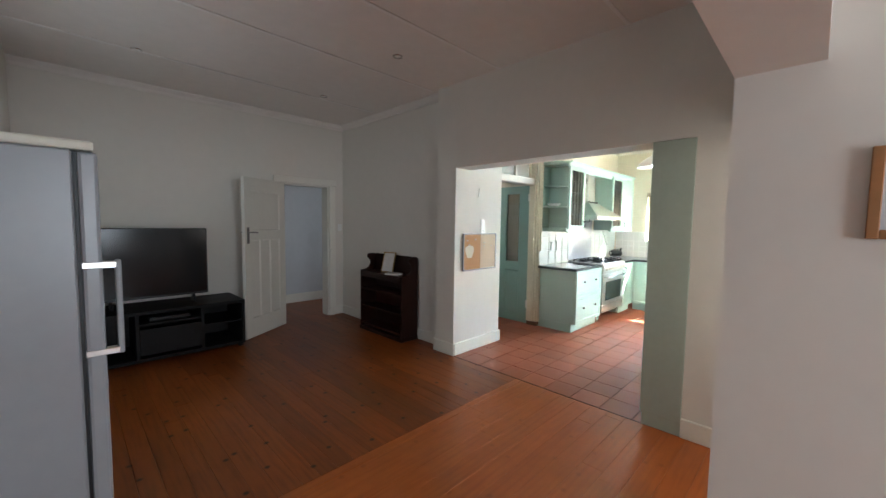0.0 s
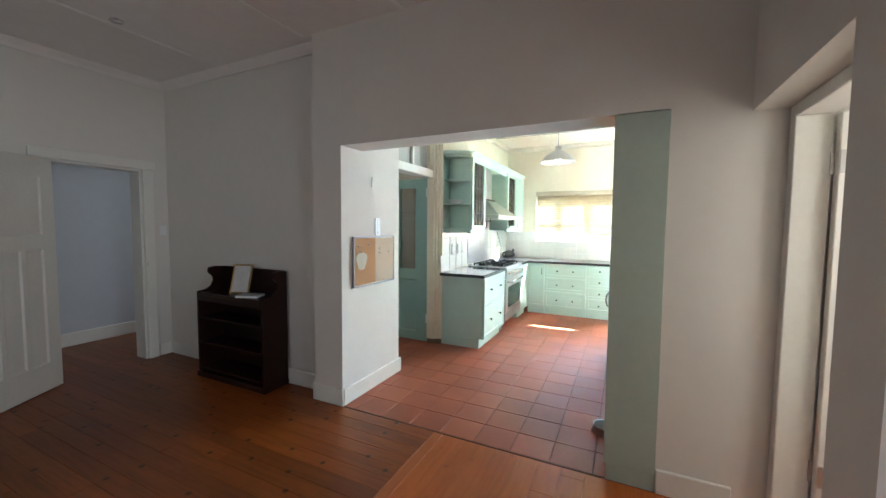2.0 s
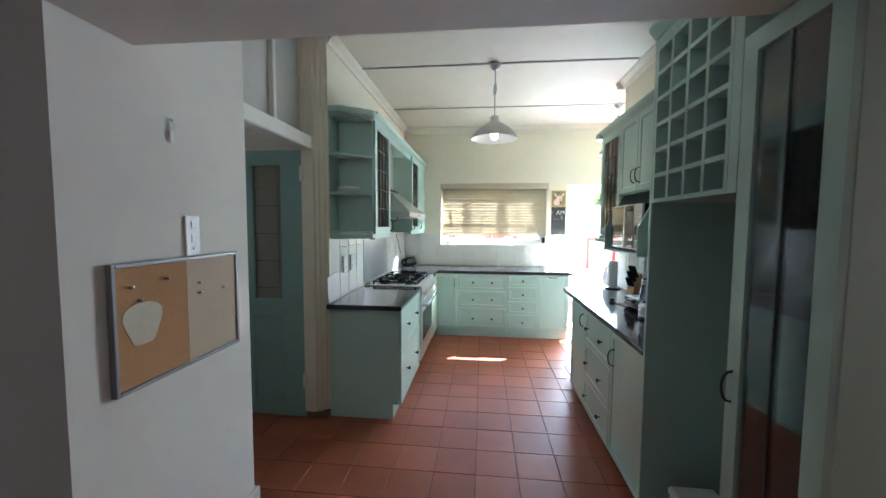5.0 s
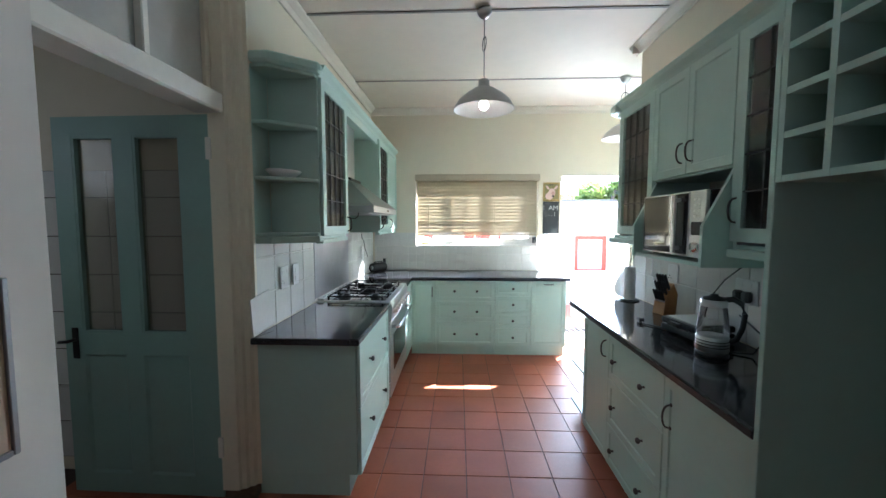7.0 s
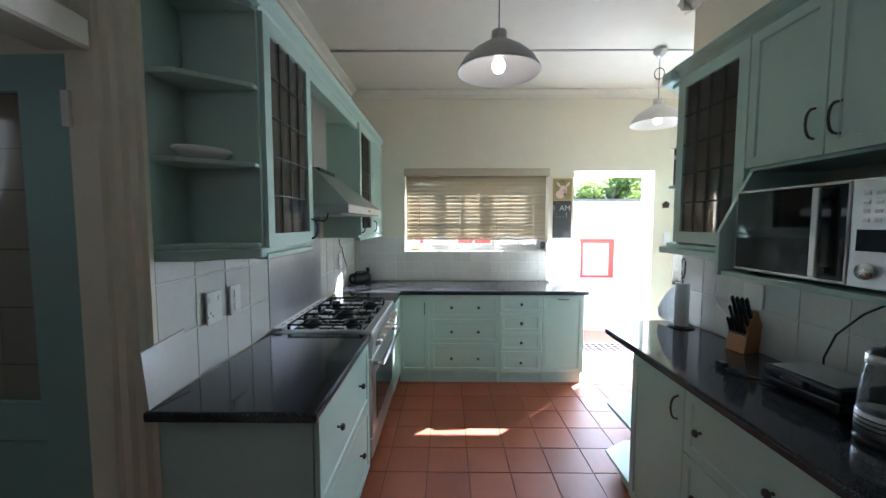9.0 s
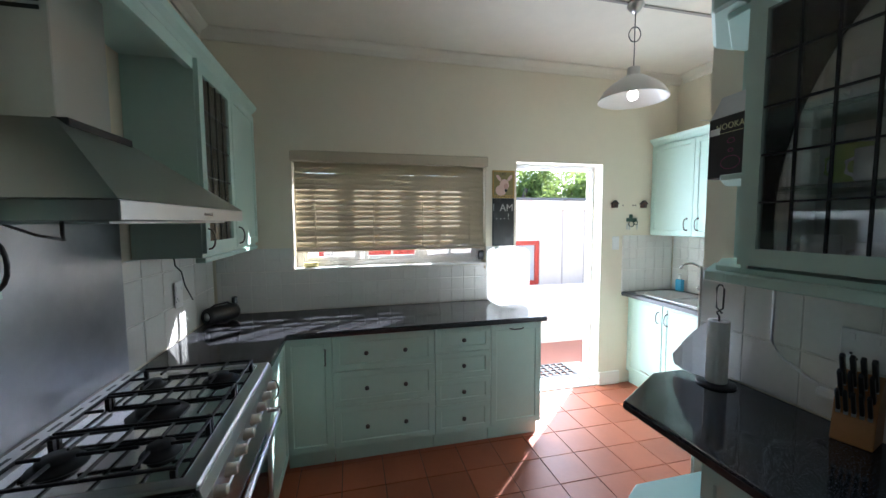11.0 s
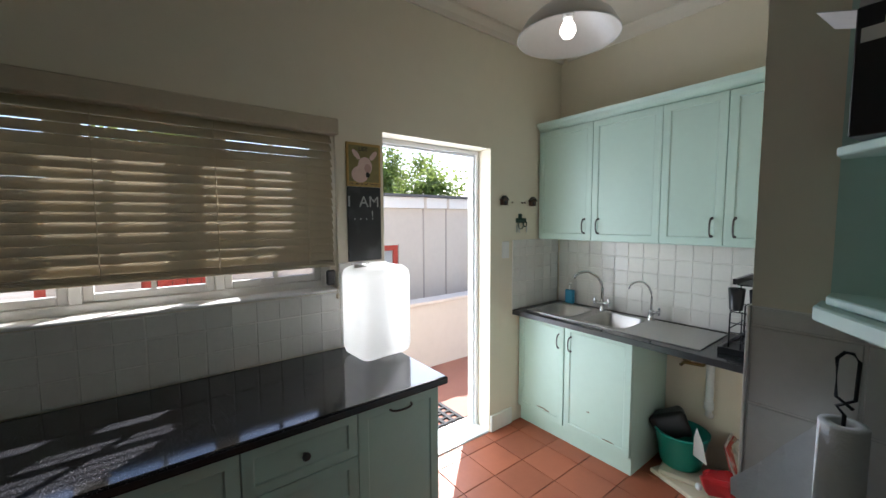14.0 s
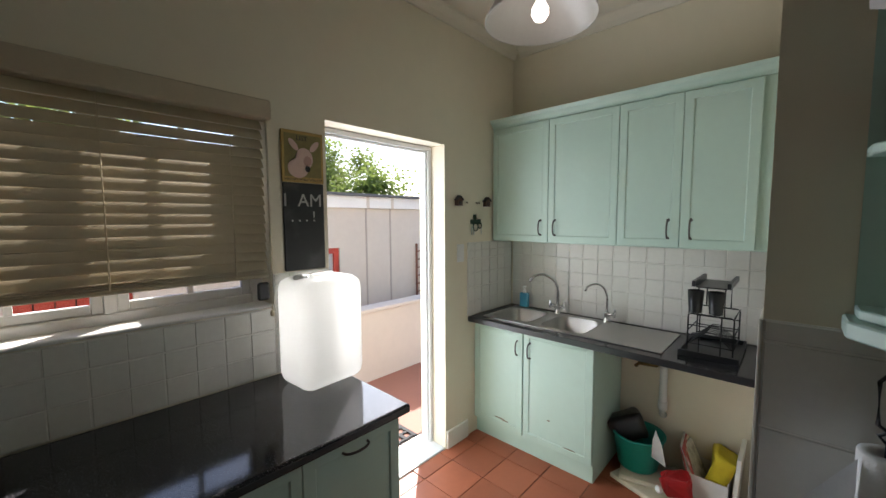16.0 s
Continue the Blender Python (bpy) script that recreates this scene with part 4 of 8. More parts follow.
def right_wall_units():
    a = cabinet("wall_cabinet", (4.625, 0.705), "+y", 0.516, 0.30, 1.40, 2.285, [(0.002, 0.514, 1.43, 2.28, "glass", [("bow", 0.03, 1.56)])], "mint green leaded-glass wall cabinet beside the wine rack", group="wall cabinets", body=open_carcass(0.516, 0.30, 1.40, 2.285, (1.72, 2.0)))
    moulding_top(a, 4.109, 4.626, 0.705, 1)
    part("light_rail", box(4.11, 4.622, 0.66, 0.735, 1.365, 1.399, 0.004), M_MINT, a)
    b = cabinet("wall_cabinet", (5.27, 0.705), "+y", 0.644, 0.30, 1.74, 2.285, [(0.0, 0.322, 1.75, 2.28, "door", [("bow", 0.285, 1.86)]), (0.322, 0.644, 1.75, 2.28, "door", [("bow", 0.36, 1.86)])], "mint green double-door wall cabinet over the microwave", group="wall cabinets")
    moulding_top(b, 4.627, 5.27, 0.705, 1)
    # microwave shelf with slanted cheeks
    for x in (4.632, 5.25):
        part("cheek", extrude([(0.41, 1.318), (0.828, 1.318), (0.828, 1.495), (0.705, 1.739), (0.41, 1.739)], "x", x, x + 0.018), M_MINT, b, "slanted cheek of the microwave shelf")
    part("microwave_shelf", box(4.651, 5.249, 0.41, 0.815, 1.318, 1.336, 0.002), M_MINT, b)
    c = cabinet("wall_cabinet", (5.742, 0.705), "+y", 0.469, 0.30, 1.40, 2.285, [(0.0, 0.469, 1.43, 2.28, "glass", [])], "mint green wall cabinet with a leaded glass door and crockery", group="wall cabinets", body=open_carcass(0.469, 0.30, 1.40, 2.285, (1.665, 1.885), glass("shelf_glass_green", (0.78, 0.90, 0.84), haze=0.10)))
    moulding_top(c, 5.271, 5.752, 0.705, 1)
    part("light_rail", box(5.26, 5.772, 0.66, 0.735, 1.365, 1.399, 0.004), M_MINT, c)
    E = thing("end_shelf_unit", (5.86, 0.5, 1.40), "mint green open corner shelves at the cabinet end", "shelf")
    out = [(5.744, 0.405), (6.005, 0.405), (6.005, 0.47), (5.832, 0.705), (5.744, 0.705)]
    for z in (1.40, 1.718):
        part("shelf", extrude(out, "z", z, z + 0.02, 0.003), M_MINT, E)
    part("shelf", extrude(out, "z", 2.262, 2.284, 0.003), M_MINT, E)
    part("base_moulding", extrude([(5.744, 0.405), (6.022, 0.405), (6.022, 0.49), (5.85, 0.735), (5.774, 0.735), (5.774, 0.705), (5.744, 0.705)], "z", 1.365, 1.399, 0.004), M_MINT, E)
    part("back_panel", box(5.744, 6.005, 0.402, 0.4045, 1.365, 2.285), M_MINT, E)
    part("crown_moulding", extrude([(5.754, 0.402), (6.06, 0.402), (6.06, 0.50), (5.85, 0.755), (5.754, 0.755)], "z", 2.285, 2.347, 0.01), M_MINT, E)


right_wall_units()


# left wall units
def left_wall_units():
    S = thing("open_shelf_unit", (5.1, 2.8, 1.41), "mint green open corner shelves with a white dish", "shelf")
    out = [(4.985, 2.955), (4.985, 2.865), (5.135, 2.668), (5.165, 2.668), (5.165, 2.955)]
    for z in (1.435, 1.74, 2.035, 2.325):
        part("shelf", extrude(out, "z", z, z + 0.018, 0.003), M_MINT, S)
    part("back_panel", box(4.985, 5.165, 2.957, 2.963, 1.41, 2.345), M_MINT, S)
    part("side_panel", box(5.166, 5.178, 2.668, 2.955, 1.435, 2.345), M_MINT, S)
    part("base_moulding", extrude([(4.975, 2.955), (4.975, 2.86), (5.13, 2.655), (5.178, 2.655), (5.178, 2.955)], "z", 1.395, 1.434, 0.004), M_MINT, S)
    part("crown_moulding", extrude([(4.955, 2.955), (4.955, 2.845), (5.118, 2.632), (5.178, 2.632), (5.178, 2.955)], "z", 2.345, 2.40, 0.012), M_MINT, S)
    a = cabinet("wall_cabinet", (5.18, 2.668), "-y", 0.505, 0.29, 1.41, 2.345, [(0.002, 0.503, 1.43, 2.34, "glass", [("bow", 0.475, 1.50)])], "mint green wall cabinet with a leaded glass door beside the hood", group="wall cabinets", body=open_carcass(0.505, 0.29, 1.41, 2.345, (1.74, 2.04)))
    b = cabinet("wall_cabinet", (6.77, 2.668), "-y", 0.50, 0.29, 1.41, 2.345, [(0.002, 0.498, 1.43, 2.34, "glass", [("bow", 0.03, 1.50)])], "mint green wall cabinet with a leaded glass door over the corner", group="wall cabinets", body=open_carcass(0.50, 0.29, 1.41, 2.345, (1.74, 2.04)))
    c = cabinet("wall_cabinet", (7.272, 2.668), "-y", 0.525, 0.29, 1.41, 2.345, [(0.0, 0.525, 1.43, 2.34, "door", [("bow", 0.05, 1.50)])], "mint green single-door wall cabinet in the window corner", group="wall cabinets")
    for ob, x0, x1 in ((a, 5.179, 5.686), (b, 6.769, 7.271), (c, 7.2715, 7.806)):
        moulding_top(ob, x0, x1, 2.668, -1, 2.345)
        part("light_rail", box(x0 + 0.003, x1 - 0.003, 2.655, 2.70, 1.385, 1.409, 0.003), M_MINT, ob)
    H = thing("hood_bridge", (6.26, 2.8, 2.2), "mint green bridging panel and crown over the cooker hood", "cabinet")
    part("panel", box(5.687, 6.768, 2.70, 2.955, 2.325, 2.344), M_MINT, H)
    part("fascia", box(5.687, 6.768, 2.668, 2.699, 2.285, 2.344), M_MINT, H)
    moulding_top(H, 5.687, 6.768, 2.668, -1, 2.345)


left_wall_units()


# sink run
def sink_run():
    cabinet("sink_cabinet", (7.805, -0.625), "+y", 0.885, 0.47, BASE, TOPZ, [(0.0, 0.41, BASE, 0.86, "door", [("bow", 0.37, 0.73)]), (0.415, 0.885, BASE, 0.86, "door", [("bow", 0.46, 0.73)])], "pale mint sink cabinet with two doors and chipped edges", "cabinet", toe=1, toe_back=0.012,
            body=[("side_panel", box(0.0, 0.018, 0.0, 0.468, BASE, TOPZ), M_MINT), ("side_panel", box(0.867, 0.885, 0.0, 0.468, BASE, TOPZ), M_MINT), ("bottom_panel", box(0.0185, 0.8665, 0.0, 0.468, BASE, BASE + 0.018), M_MINT), ("back_panel", box(0.0185, 0.8665, 0.462, 0.468, BASE + 0.0185, TOPZ), M_MINT), ("front_rail", box(0.0185, 0.8665, 0.0, 0.012, TOPZ - 0.06, TOPZ), M_MINT)])
    W = thing("worktop", (7.0, -0.8, 0.863), "dark speckled worktop holding the steel sink", "worktop")
    bm = bmesh.new()
    gx, gy = (6.155, 6.60, 7.70, 7.80), (-1.098, -1.01, -0.62, -0.526)
    grid = {(a, b): bm.verts.new((a, b, 0.863)) for a in gx for b in gy}
    for a, b in zip(gx, gx[1:]):
        for c, d in zip(gy, gy[1:]):
            if not (a == gx[1] and c == gy[1]):
                bm.faces.new((grid[a, c], grid[b, c], grid[b, d], grid[a, d]))
    up = bmesh.ops.extrude_face_region(bm, geom=bm.faces[:], use_keep_orig=True)
    bmesh.ops.translate(bm, vec=(0, 0, 0.037), verts=[v for v in up["geom"] if isinstance(v, bmesh.types.BMVert)])
    part("slab", bm, M_TOP, W)
    part("edging", box(6.155, 7.80, -0.5259, -0.5215, 0.864, 0.899, 0.0015), M_TOP_EDGE, W, "dark worn edge strip")
    fr = []
    for x0, x1, hx in ((7.338, 7.795, 0.40), (6.887, 7.338, 0.05), (6.561, 6.887, 0.27), (6.24, 6.561, 0.05)):
        u0, u1 = 7.80 - x1, 7.80 - x0
        fr.append((u0, u1, 1.44, 2.265, "door", [("bow", u0 + hx, 1.54)]))
    C = cabinet("wall_cabinet", (7.80, -0.835), "+y", 0.914, 0.26, 1.435, 2.27, fr[:2], "mint green double-door wall cabinet over the sink", group="wall cabinets")
    moulding_top(C, 6.888, 7.806, -0.835, 1, 2.27)
    fr2 = [(a - 0.915, b - 0.915, c, d, k, [(p[0], p[1] - 0.915, p[2]) for p in q]) for a, b, c, d, k, q in fr[2:]]
    C2 = cabinet("wall_cabinet", (6.885, -0.835), "+y", 0.72, 0.26, 1.435, 2.27, fr2, "mint green double-door wall cabinet over the drying rack", group="wall cabinets")
    moulding_top(C2, 6.165, 6.8875, -0.835, 1, 2.27)


sink_run()
M_CHIP = mat("chipped_board", (0.20, 0.15, 0.10), 0.9, var=0.4, scale=60)
_sink_unit = bpy.data.objects["sink_cabinet"]
for x, z, w in ((7.58, 0.185, 0.05), (7.53, 0.178, 0.03), (7.06, 0.17, 0.045), (7.20, 0.305, 0.012)):
    part("paint_chip", extrude([(x - w, z), (x - w * 0.3, z - 0.004), (x + w, z - 0.002), (x + w * 0.5, z + 0.004), (x - w * 0.6, z + 0.005)], "y", -0.6053, -0.6048), M_CHIP, _sink_unit, "chipped paint")


# ---- stove, hood and sink ----
def stove():
    S = thing("gas_stove", (6.24, 2.66, 0), "stainless steel five-burner gas stove with an oven", "stove")
    x0, x1, y0, y1 = 5.80, 6.68, 2.41, 2.95
    M_OVENGLASS = mat("oven_glass", (0.012, 0.013, 0.014), 0.06, var=0.1)
    part("body", box(x0, x1, y0, y1, 0.14, 0.885, 0.004), M_STEEL, S)
    part("control_panel", extrude([(2.41, 0.75), (2.375, 0.75), (2.36, 0.86), (2.37, 0.895), (2.41, 0.895)], "x", x0, x1), M_STEEL, S)
    hob = part("hob", box(x0, x1, 2.372, y1, 0.886, 0.908, 0.006), M_STEEL, S, "brushed steel hob")
    part("hob_well", box(x0 + 0.04, x1 - 0.04, 2.42, 2.88, 0.9082, 0.9105), M_CHROME, S)
    vents = part("rear_vent", box(x0 + 0.02, x1 - 0.02, 2.895, 2.945, 0.908, 0.925, 0.003), M_STEEL, S)
    for i in range(8):
        x = x0 + 0.07 + i * 0.098
        part("vent_slot", box(x, x + 0.055, 2.912, 2.922, 0.9245, 0.9262), M_BLACK, vents)
    door = part("oven_door", box(x0 + 0.012, x1 - 0.012, 2.375, 2.408, 0.27, 0.742, 0.005), M_STEEL, S)
    part("oven_window", box(x0 + 0.13, x1 - 0.13, 2.371, 2.376, 0.33, 0.62), M_OVENGLASS, door, "dark oven glass")
    part("oven_handle", tube([(x0 + 0.07, 2.375, 0.70), (x0 + 0.07, 2.325, 0.70), (x0 + 0.10, 2.318, 0.70), (x1 - 0.10, 2.318, 0.70), (x1 - 0.07, 2.325, 0.70), (x1 - 0.07, 2.375, 0.70)], 0.012, 10), M_CHROME, door, "long steel bar handle")
    part("drawer", box(x0 + 0.012, x1 - 0.012, 2.378, 2.408, 0.145, 0.262, 0.004), M_STEEL, S)
    M_KNOB = mat("cream_steel_knob", (0.70, 0.66, 0.58), 0.3, 0.5, var=0.05)
    for i in range(8):
        x = x0 + 0.09 + i * 0.10
        bm = lathe([(0.021, 0), (0.021, 0.008), (0.018, 0.012), (0.017, 0.034), (0.012, 0.037), (0, 0.037)], (0, 0, 0), 18)
        part("control_knob", moved(bm, Matrix.Translation((x, 2.367, 0.82)) @ pose(0, 0, 0, 82)), M_KNOB, S, "round steel knob")
    for x in (x0 + 0.05, x1 - 0.05):
        for y in (2.45, 2.91):
            part("leg", lathe([(0.022, 0), (0.02, 0.02), (0.015, 0.14), (0, 0.14)], (x, y, 0), 12), M_CHROME, S)
    for bx, by, r in ((5.98, 2.53, 0.036), (5.98, 2.78, 0.046), (6.24, 2.65, 0.062), (6.50, 2.53, 0.046), (6.50, 2.78, 0.03)):
        b = part("burner", lathe([(r * 1.5, 0), (r * 1.4, 0.006), (r * 1.05, 0.008), (r, 0.022), (r * 0.98, 0.026), (0, 0.028)], (bx, by, 0.910), 24), M_IRON, S, "black burner cap")
    for gx0, gx1 in ((5.84, 6.10), (6.11, 6.37), (6.38, 6.64)):
        bm = bmesh.new()
        z = 0.942
        for y in (2.44, 2.655, 2.87):
            box(gx0, gx1, y - 0.0045, y + 0.0045, z - 0.009, z, 0.0015, bm)
        for x in (gx0 + 0.007, gx1 - 0.007):
            box(x - 0.0045, x + 0.0045, 2.44, 2.87, z - 0.0095, z - 0.0005, 0.0015, bm)
        mid = (gx0 + gx1) / 2
        for ya, yb in ((2.445, 2.50), (2.58, 2.73), (2.81, 2.865)):
            box(mid - 0.004, mid + 0.004, ya, yb, z - 0.007, z + 0.003, 0.0015, bm)
        for y in (2.54, 2.77):
            box(gx0 + 0.01, mid - 0.035, y - 0.004, y + 0.004, z - 0.007, z + 0.003, 0.0015, bm)
            box(mid + 0.035, gx1 - 0.01, y - 0.004, y + 0.004, z - 0.007, z + 0.003, 0.0015, bm)
        for x in (gx0 + 0.007, gx1 - 0.007):
            for y in (2.445, 2.865):
                box(x - 0.007, x + 0.007, y - 0.007, y + 0.007, 0.9107, z - 0.01, bm=bm)
        part("pan_support", bm, M_IRON, S, "black cast-iron pan support")


stove()


def hood():
    H = thing("cooker_hood", (6.24, 2.7, 1.58), "stainless steel chimney cooker hood over the stove", "cooker hood")
    x0, x1 = 5.762, 6.755
    y0, y1 = 2.482, 2.95
    lip = bmesh.new()
    box(x0, x1, y0, y1, 1.585, 1.635, 0.003, lip)
    part("lip", lip, M_STEEL, H, "flat steel front lip with small buttons")
    bm = bmesh.new()
    lo = [bm.verts.new(p) for p in ((x0, y0 + 0.002, 1.636), (x1, y0 + 0.002, 1.636), (x1, y1, 1.636), (x0, y1, 1.636))]
    hi = [bm.verts.new(p) for p in ((6.04, 2.76, 1.87), (6.38, 2.76, 1.87), (6.38, y1, 1.87), (6.04, y1, 1.87))]
    for i in range(4):
        bm.faces.new((lo[i], lo[(i + 1) % 4], hi[(i + 1) % 4], hi[i]))
    bm.faces.new(lo)
    bm.faces.new(hi)
    part("canopy", bm, M_STEEL, H, "sloping steel canopy")
    ch = part("chimney", box(6.08, 6.335, 2.78, y1, 1.872, 2.324, 0.003), M_STEEL, H)
    for i in range(4):
        part("vent_slot", box(6.0785, 6.08, 2.80, 2.90, 2.17 + i * 0.022, 2.182 + i * 0.022), M_BLACK, ch)
    part("light_unit", box(6.05, 6.37, 2.735, 2.779, 1.85, 1.876, 0.003), M_BLACK, H, "black plastic collar")
    part("filter", box(5.83, 6.68, 2.54, 2.93, 1.578, 1.584), M_STEEL, H)
    for i in range(4):
        part("button", lathe([(0.006, 0), (0.006, 0.004), (0, 0.004)], (0, 0, 0), 10), M_CHROME, H).matrix_basis = Matrix.Translation((6.27 + i * 0.022, y0, 1.61)) @ pose(0, 0, 0, 90)
    part("power_cord", tube([(5.775, 2.6, 1.584), (5.79, 2.61, 1.555), (5.86, 2.65, 1.54), (5.93, 2.75, 1.55), (5.95, 2.83, 1.578)], 0.004, 6), M_BLACK, H)


hood()
# Bluish smears and blotchy reflections, both put into the steel's colour.
M_SMEAR_SHEEN = mat("smear_sheen_steel", (0.44, 0.45, 0.47), 0.33, 1.0, var=0.35, scale=2.2, var2=0.10, stain=(0.30, 0.31, 0.34), stain_amt=0.6)
P = tagged(link("steel_splashback", box(5.80, 6.68, 2.952, 2.957, 0.925, 1.66, 0.001), M_SMEAR_SHEEN), "brushed steel splashback sheet behind the stove", "splashback")


def sink():
    S = thing("kitchen_sink", (7.2, -0.82, 0.90), "stainless steel double bowl sink with drainer", "sink")
    x0, x1, y0, y1 = 6.575, 7.72, -1.03, -0.60
    z = 0.901
    bowls = [(7.385, 7.685), (7.005, 7.305)]
    bm = bmesh.new()
    xs = sorted({x0, x1} | {a for b in bowls for a in b})
    ys = (y0, y0 + 0.05, y1 - 0.04, y1)
    grid = {(a, b): bm.verts.new((a, b, z + 0.006)) for a in xs for b in ys}
    for a, b in zip(xs, xs[1:]):
        for c, d in zip(ys, ys[1:]):
            if not ((a, b) in bowls and c == ys[1]):
                bm.faces.new((grid[a, c], grid[b, c], grid[b, d], grid[a, d]))
    up = bmesh.ops.extrude_face_region(bm, geom=bm.faces[:], use_keep_orig=True)
    bmesh.ops.translate(bm, vec=(0, 0, -0.005), verts=[v for v in up["geom"] if isinstance(v, bmesh.types.BMVert)])
    part("sink_top", bm, M_SINK, S)
    for a, b in bowls:
        bm = bmesh.new()
        rings = []
        for inset, dz in ((0.0, 0.008), (0.004, 0.004), (0.012, -0.13), (0.03, -0.16), (0.06, -0.165)):
            pts = []
            cx, cy = (a + b) / 2, (y0 + 0.05 + y1 - 0.04) / 2
            hw, hh, r = (b - a) / 2 + 0.004 - inset, (y1 - y0 - 0.09) / 2 + 0.004 - inset, 0.06
            for q, (sx, sy) in enumerate(((1, 1), (-1, 1), (-1, -1), (1, -1))):
                for k in range(5):
                    t = radians(90 * q + 22.5 * k)
                    pts.append(bm.verts.new((cx + sx * (hw - r) + r * math.cos(t), cy + sy * (hh - r) + r * math.sin(t), z + dz)))
            rings.append(pts)
        for p, q in zip(rings, rings[1:]):
            for k in range(20):
                bm.faces.new((p[k], p[(k + 1) % 20], q[(k + 1) % 20], q[k]))
        bm.faces.new(rings[-1])
        part("bowl", bm, M_SINK, S, "rounded steel bowl", True)
        # corner gussets closing the rounded bowl to its square cut-out
        g = bmesh.new()
        for sx in (a, b):
            for sy in (y0 + 0.05, y1 - 0.04):
                dx, dy = (0.05 if sx == a else -0.05), (0.05 if sy == y0 + 0.05 else -0.05)
                vs = [(sx, sy), (sx + dx, sy), (sx + dx * 0.25, sy + dy * 0.25), (sx, sy + dy)]
                merge(g, extrude(vs, "z", z + 0.001, z + 0.0058))
        part("rim_corner", g, M_SINK, S)
    for i in range(9):
        y = -0.98 + i * 0.043
        part("drainer_rib", box(6.62, 6.93, y, y + 0.012, z + 0.0045, z + 0.0068), M_SINK, S)
    return S


sink()


def tap(x, y, height, reach, swing, label, cross):
    T = thing("tap", (x, y, 0.907), label, "tap", "taps at the sink")
    part("base", lathe([(0.026, 0), (0.026, 0.006), (0.018, 0.014), (0.016, 0.055), (0.02, 0.06), (0.013, 0.075), (0, 0.075)], (x, y, 0.9072), 18), M_CHROME, T)
    pts = [(x, y, 0.97)]
    d = Vector((math.cos(swing), math.sin(swing), 0))
    for k in range(11):
        a = math.pi * (k / 10) * 1.02
        o = reach * (1 - math.cos(a)) / 2
        h = 0.975 + height * 0.45 + math.sin(a) * height * 0.55
        if a > math.pi / 2:
            h = 0.975 + height * (0.75 if not cross else 0.8) + math.sin(a) * height * 0.25
        pts.append((x + d.x * o, y + d.y * o, h))
    part("spout", tube(pts, 0.010 if cross else 0.007, 10), M_CHROME, T, "curved chrome swan-neck spout")
    for s in ((-1, 1) if cross else (-1,)):
        h = part("handle", tube([(x, y, 0.955), (x + s * 0.045, y + 0.012, 0.972)], 0.010, 8), M_CHROME, T)
        c = Vector((x + s * 0.055, y + 0.014, 0.976))
        part("cross_head", boxes([(c.x - 0.006, c.x + 0.006, c.y - 0.028, c.y + 0.028, c.z - 0.006, c.z + 0.006), (c.x - 0.007, c.x + 0.007, c.y - 0.0065, c.y + 0.0065, c.z - 0.028, c.z + 0.028)], 0.003), M_CHROME, h)


tap(7.345, -1.005, 0.21, 0.20, radians(34), "chrome cross-head mixer tap with a swan neck", True)
tap(6.995, -1.005, 0.19, 0.14, radians(34), "slim chrome filter tap with a swan neck", False)


def soap():
    S = thing("soap_bottle", (7.64, -1.03, 0.907), "blue liquid soap pump bottle by the sink", "bottle")
    M_BLUE = mat("blue_soap", (0.10, 0.42, 0.66), 0.15, var=0.1)
    part("body", box(7.605, 7.675, -1.052, -1.012, 0.9072, 1.02, 0.012, seg=2), M_BLUE, S)
    part("pump", lathe([(0.012, 0), (0.012, 0.02), (0.005, 0.022), (0.005, 0.045), (0.013, 0.047), (0.013, 0.056), (0, 0.058)], (7.64, -1.032, 1.0202), 12), M_WHITE, S)
    part("nozzle", tube([(7.64, -1.032, 1.07), (7.64, -0.995, 1.068)], 0.004, 8), M_WHITE, S)


soap()


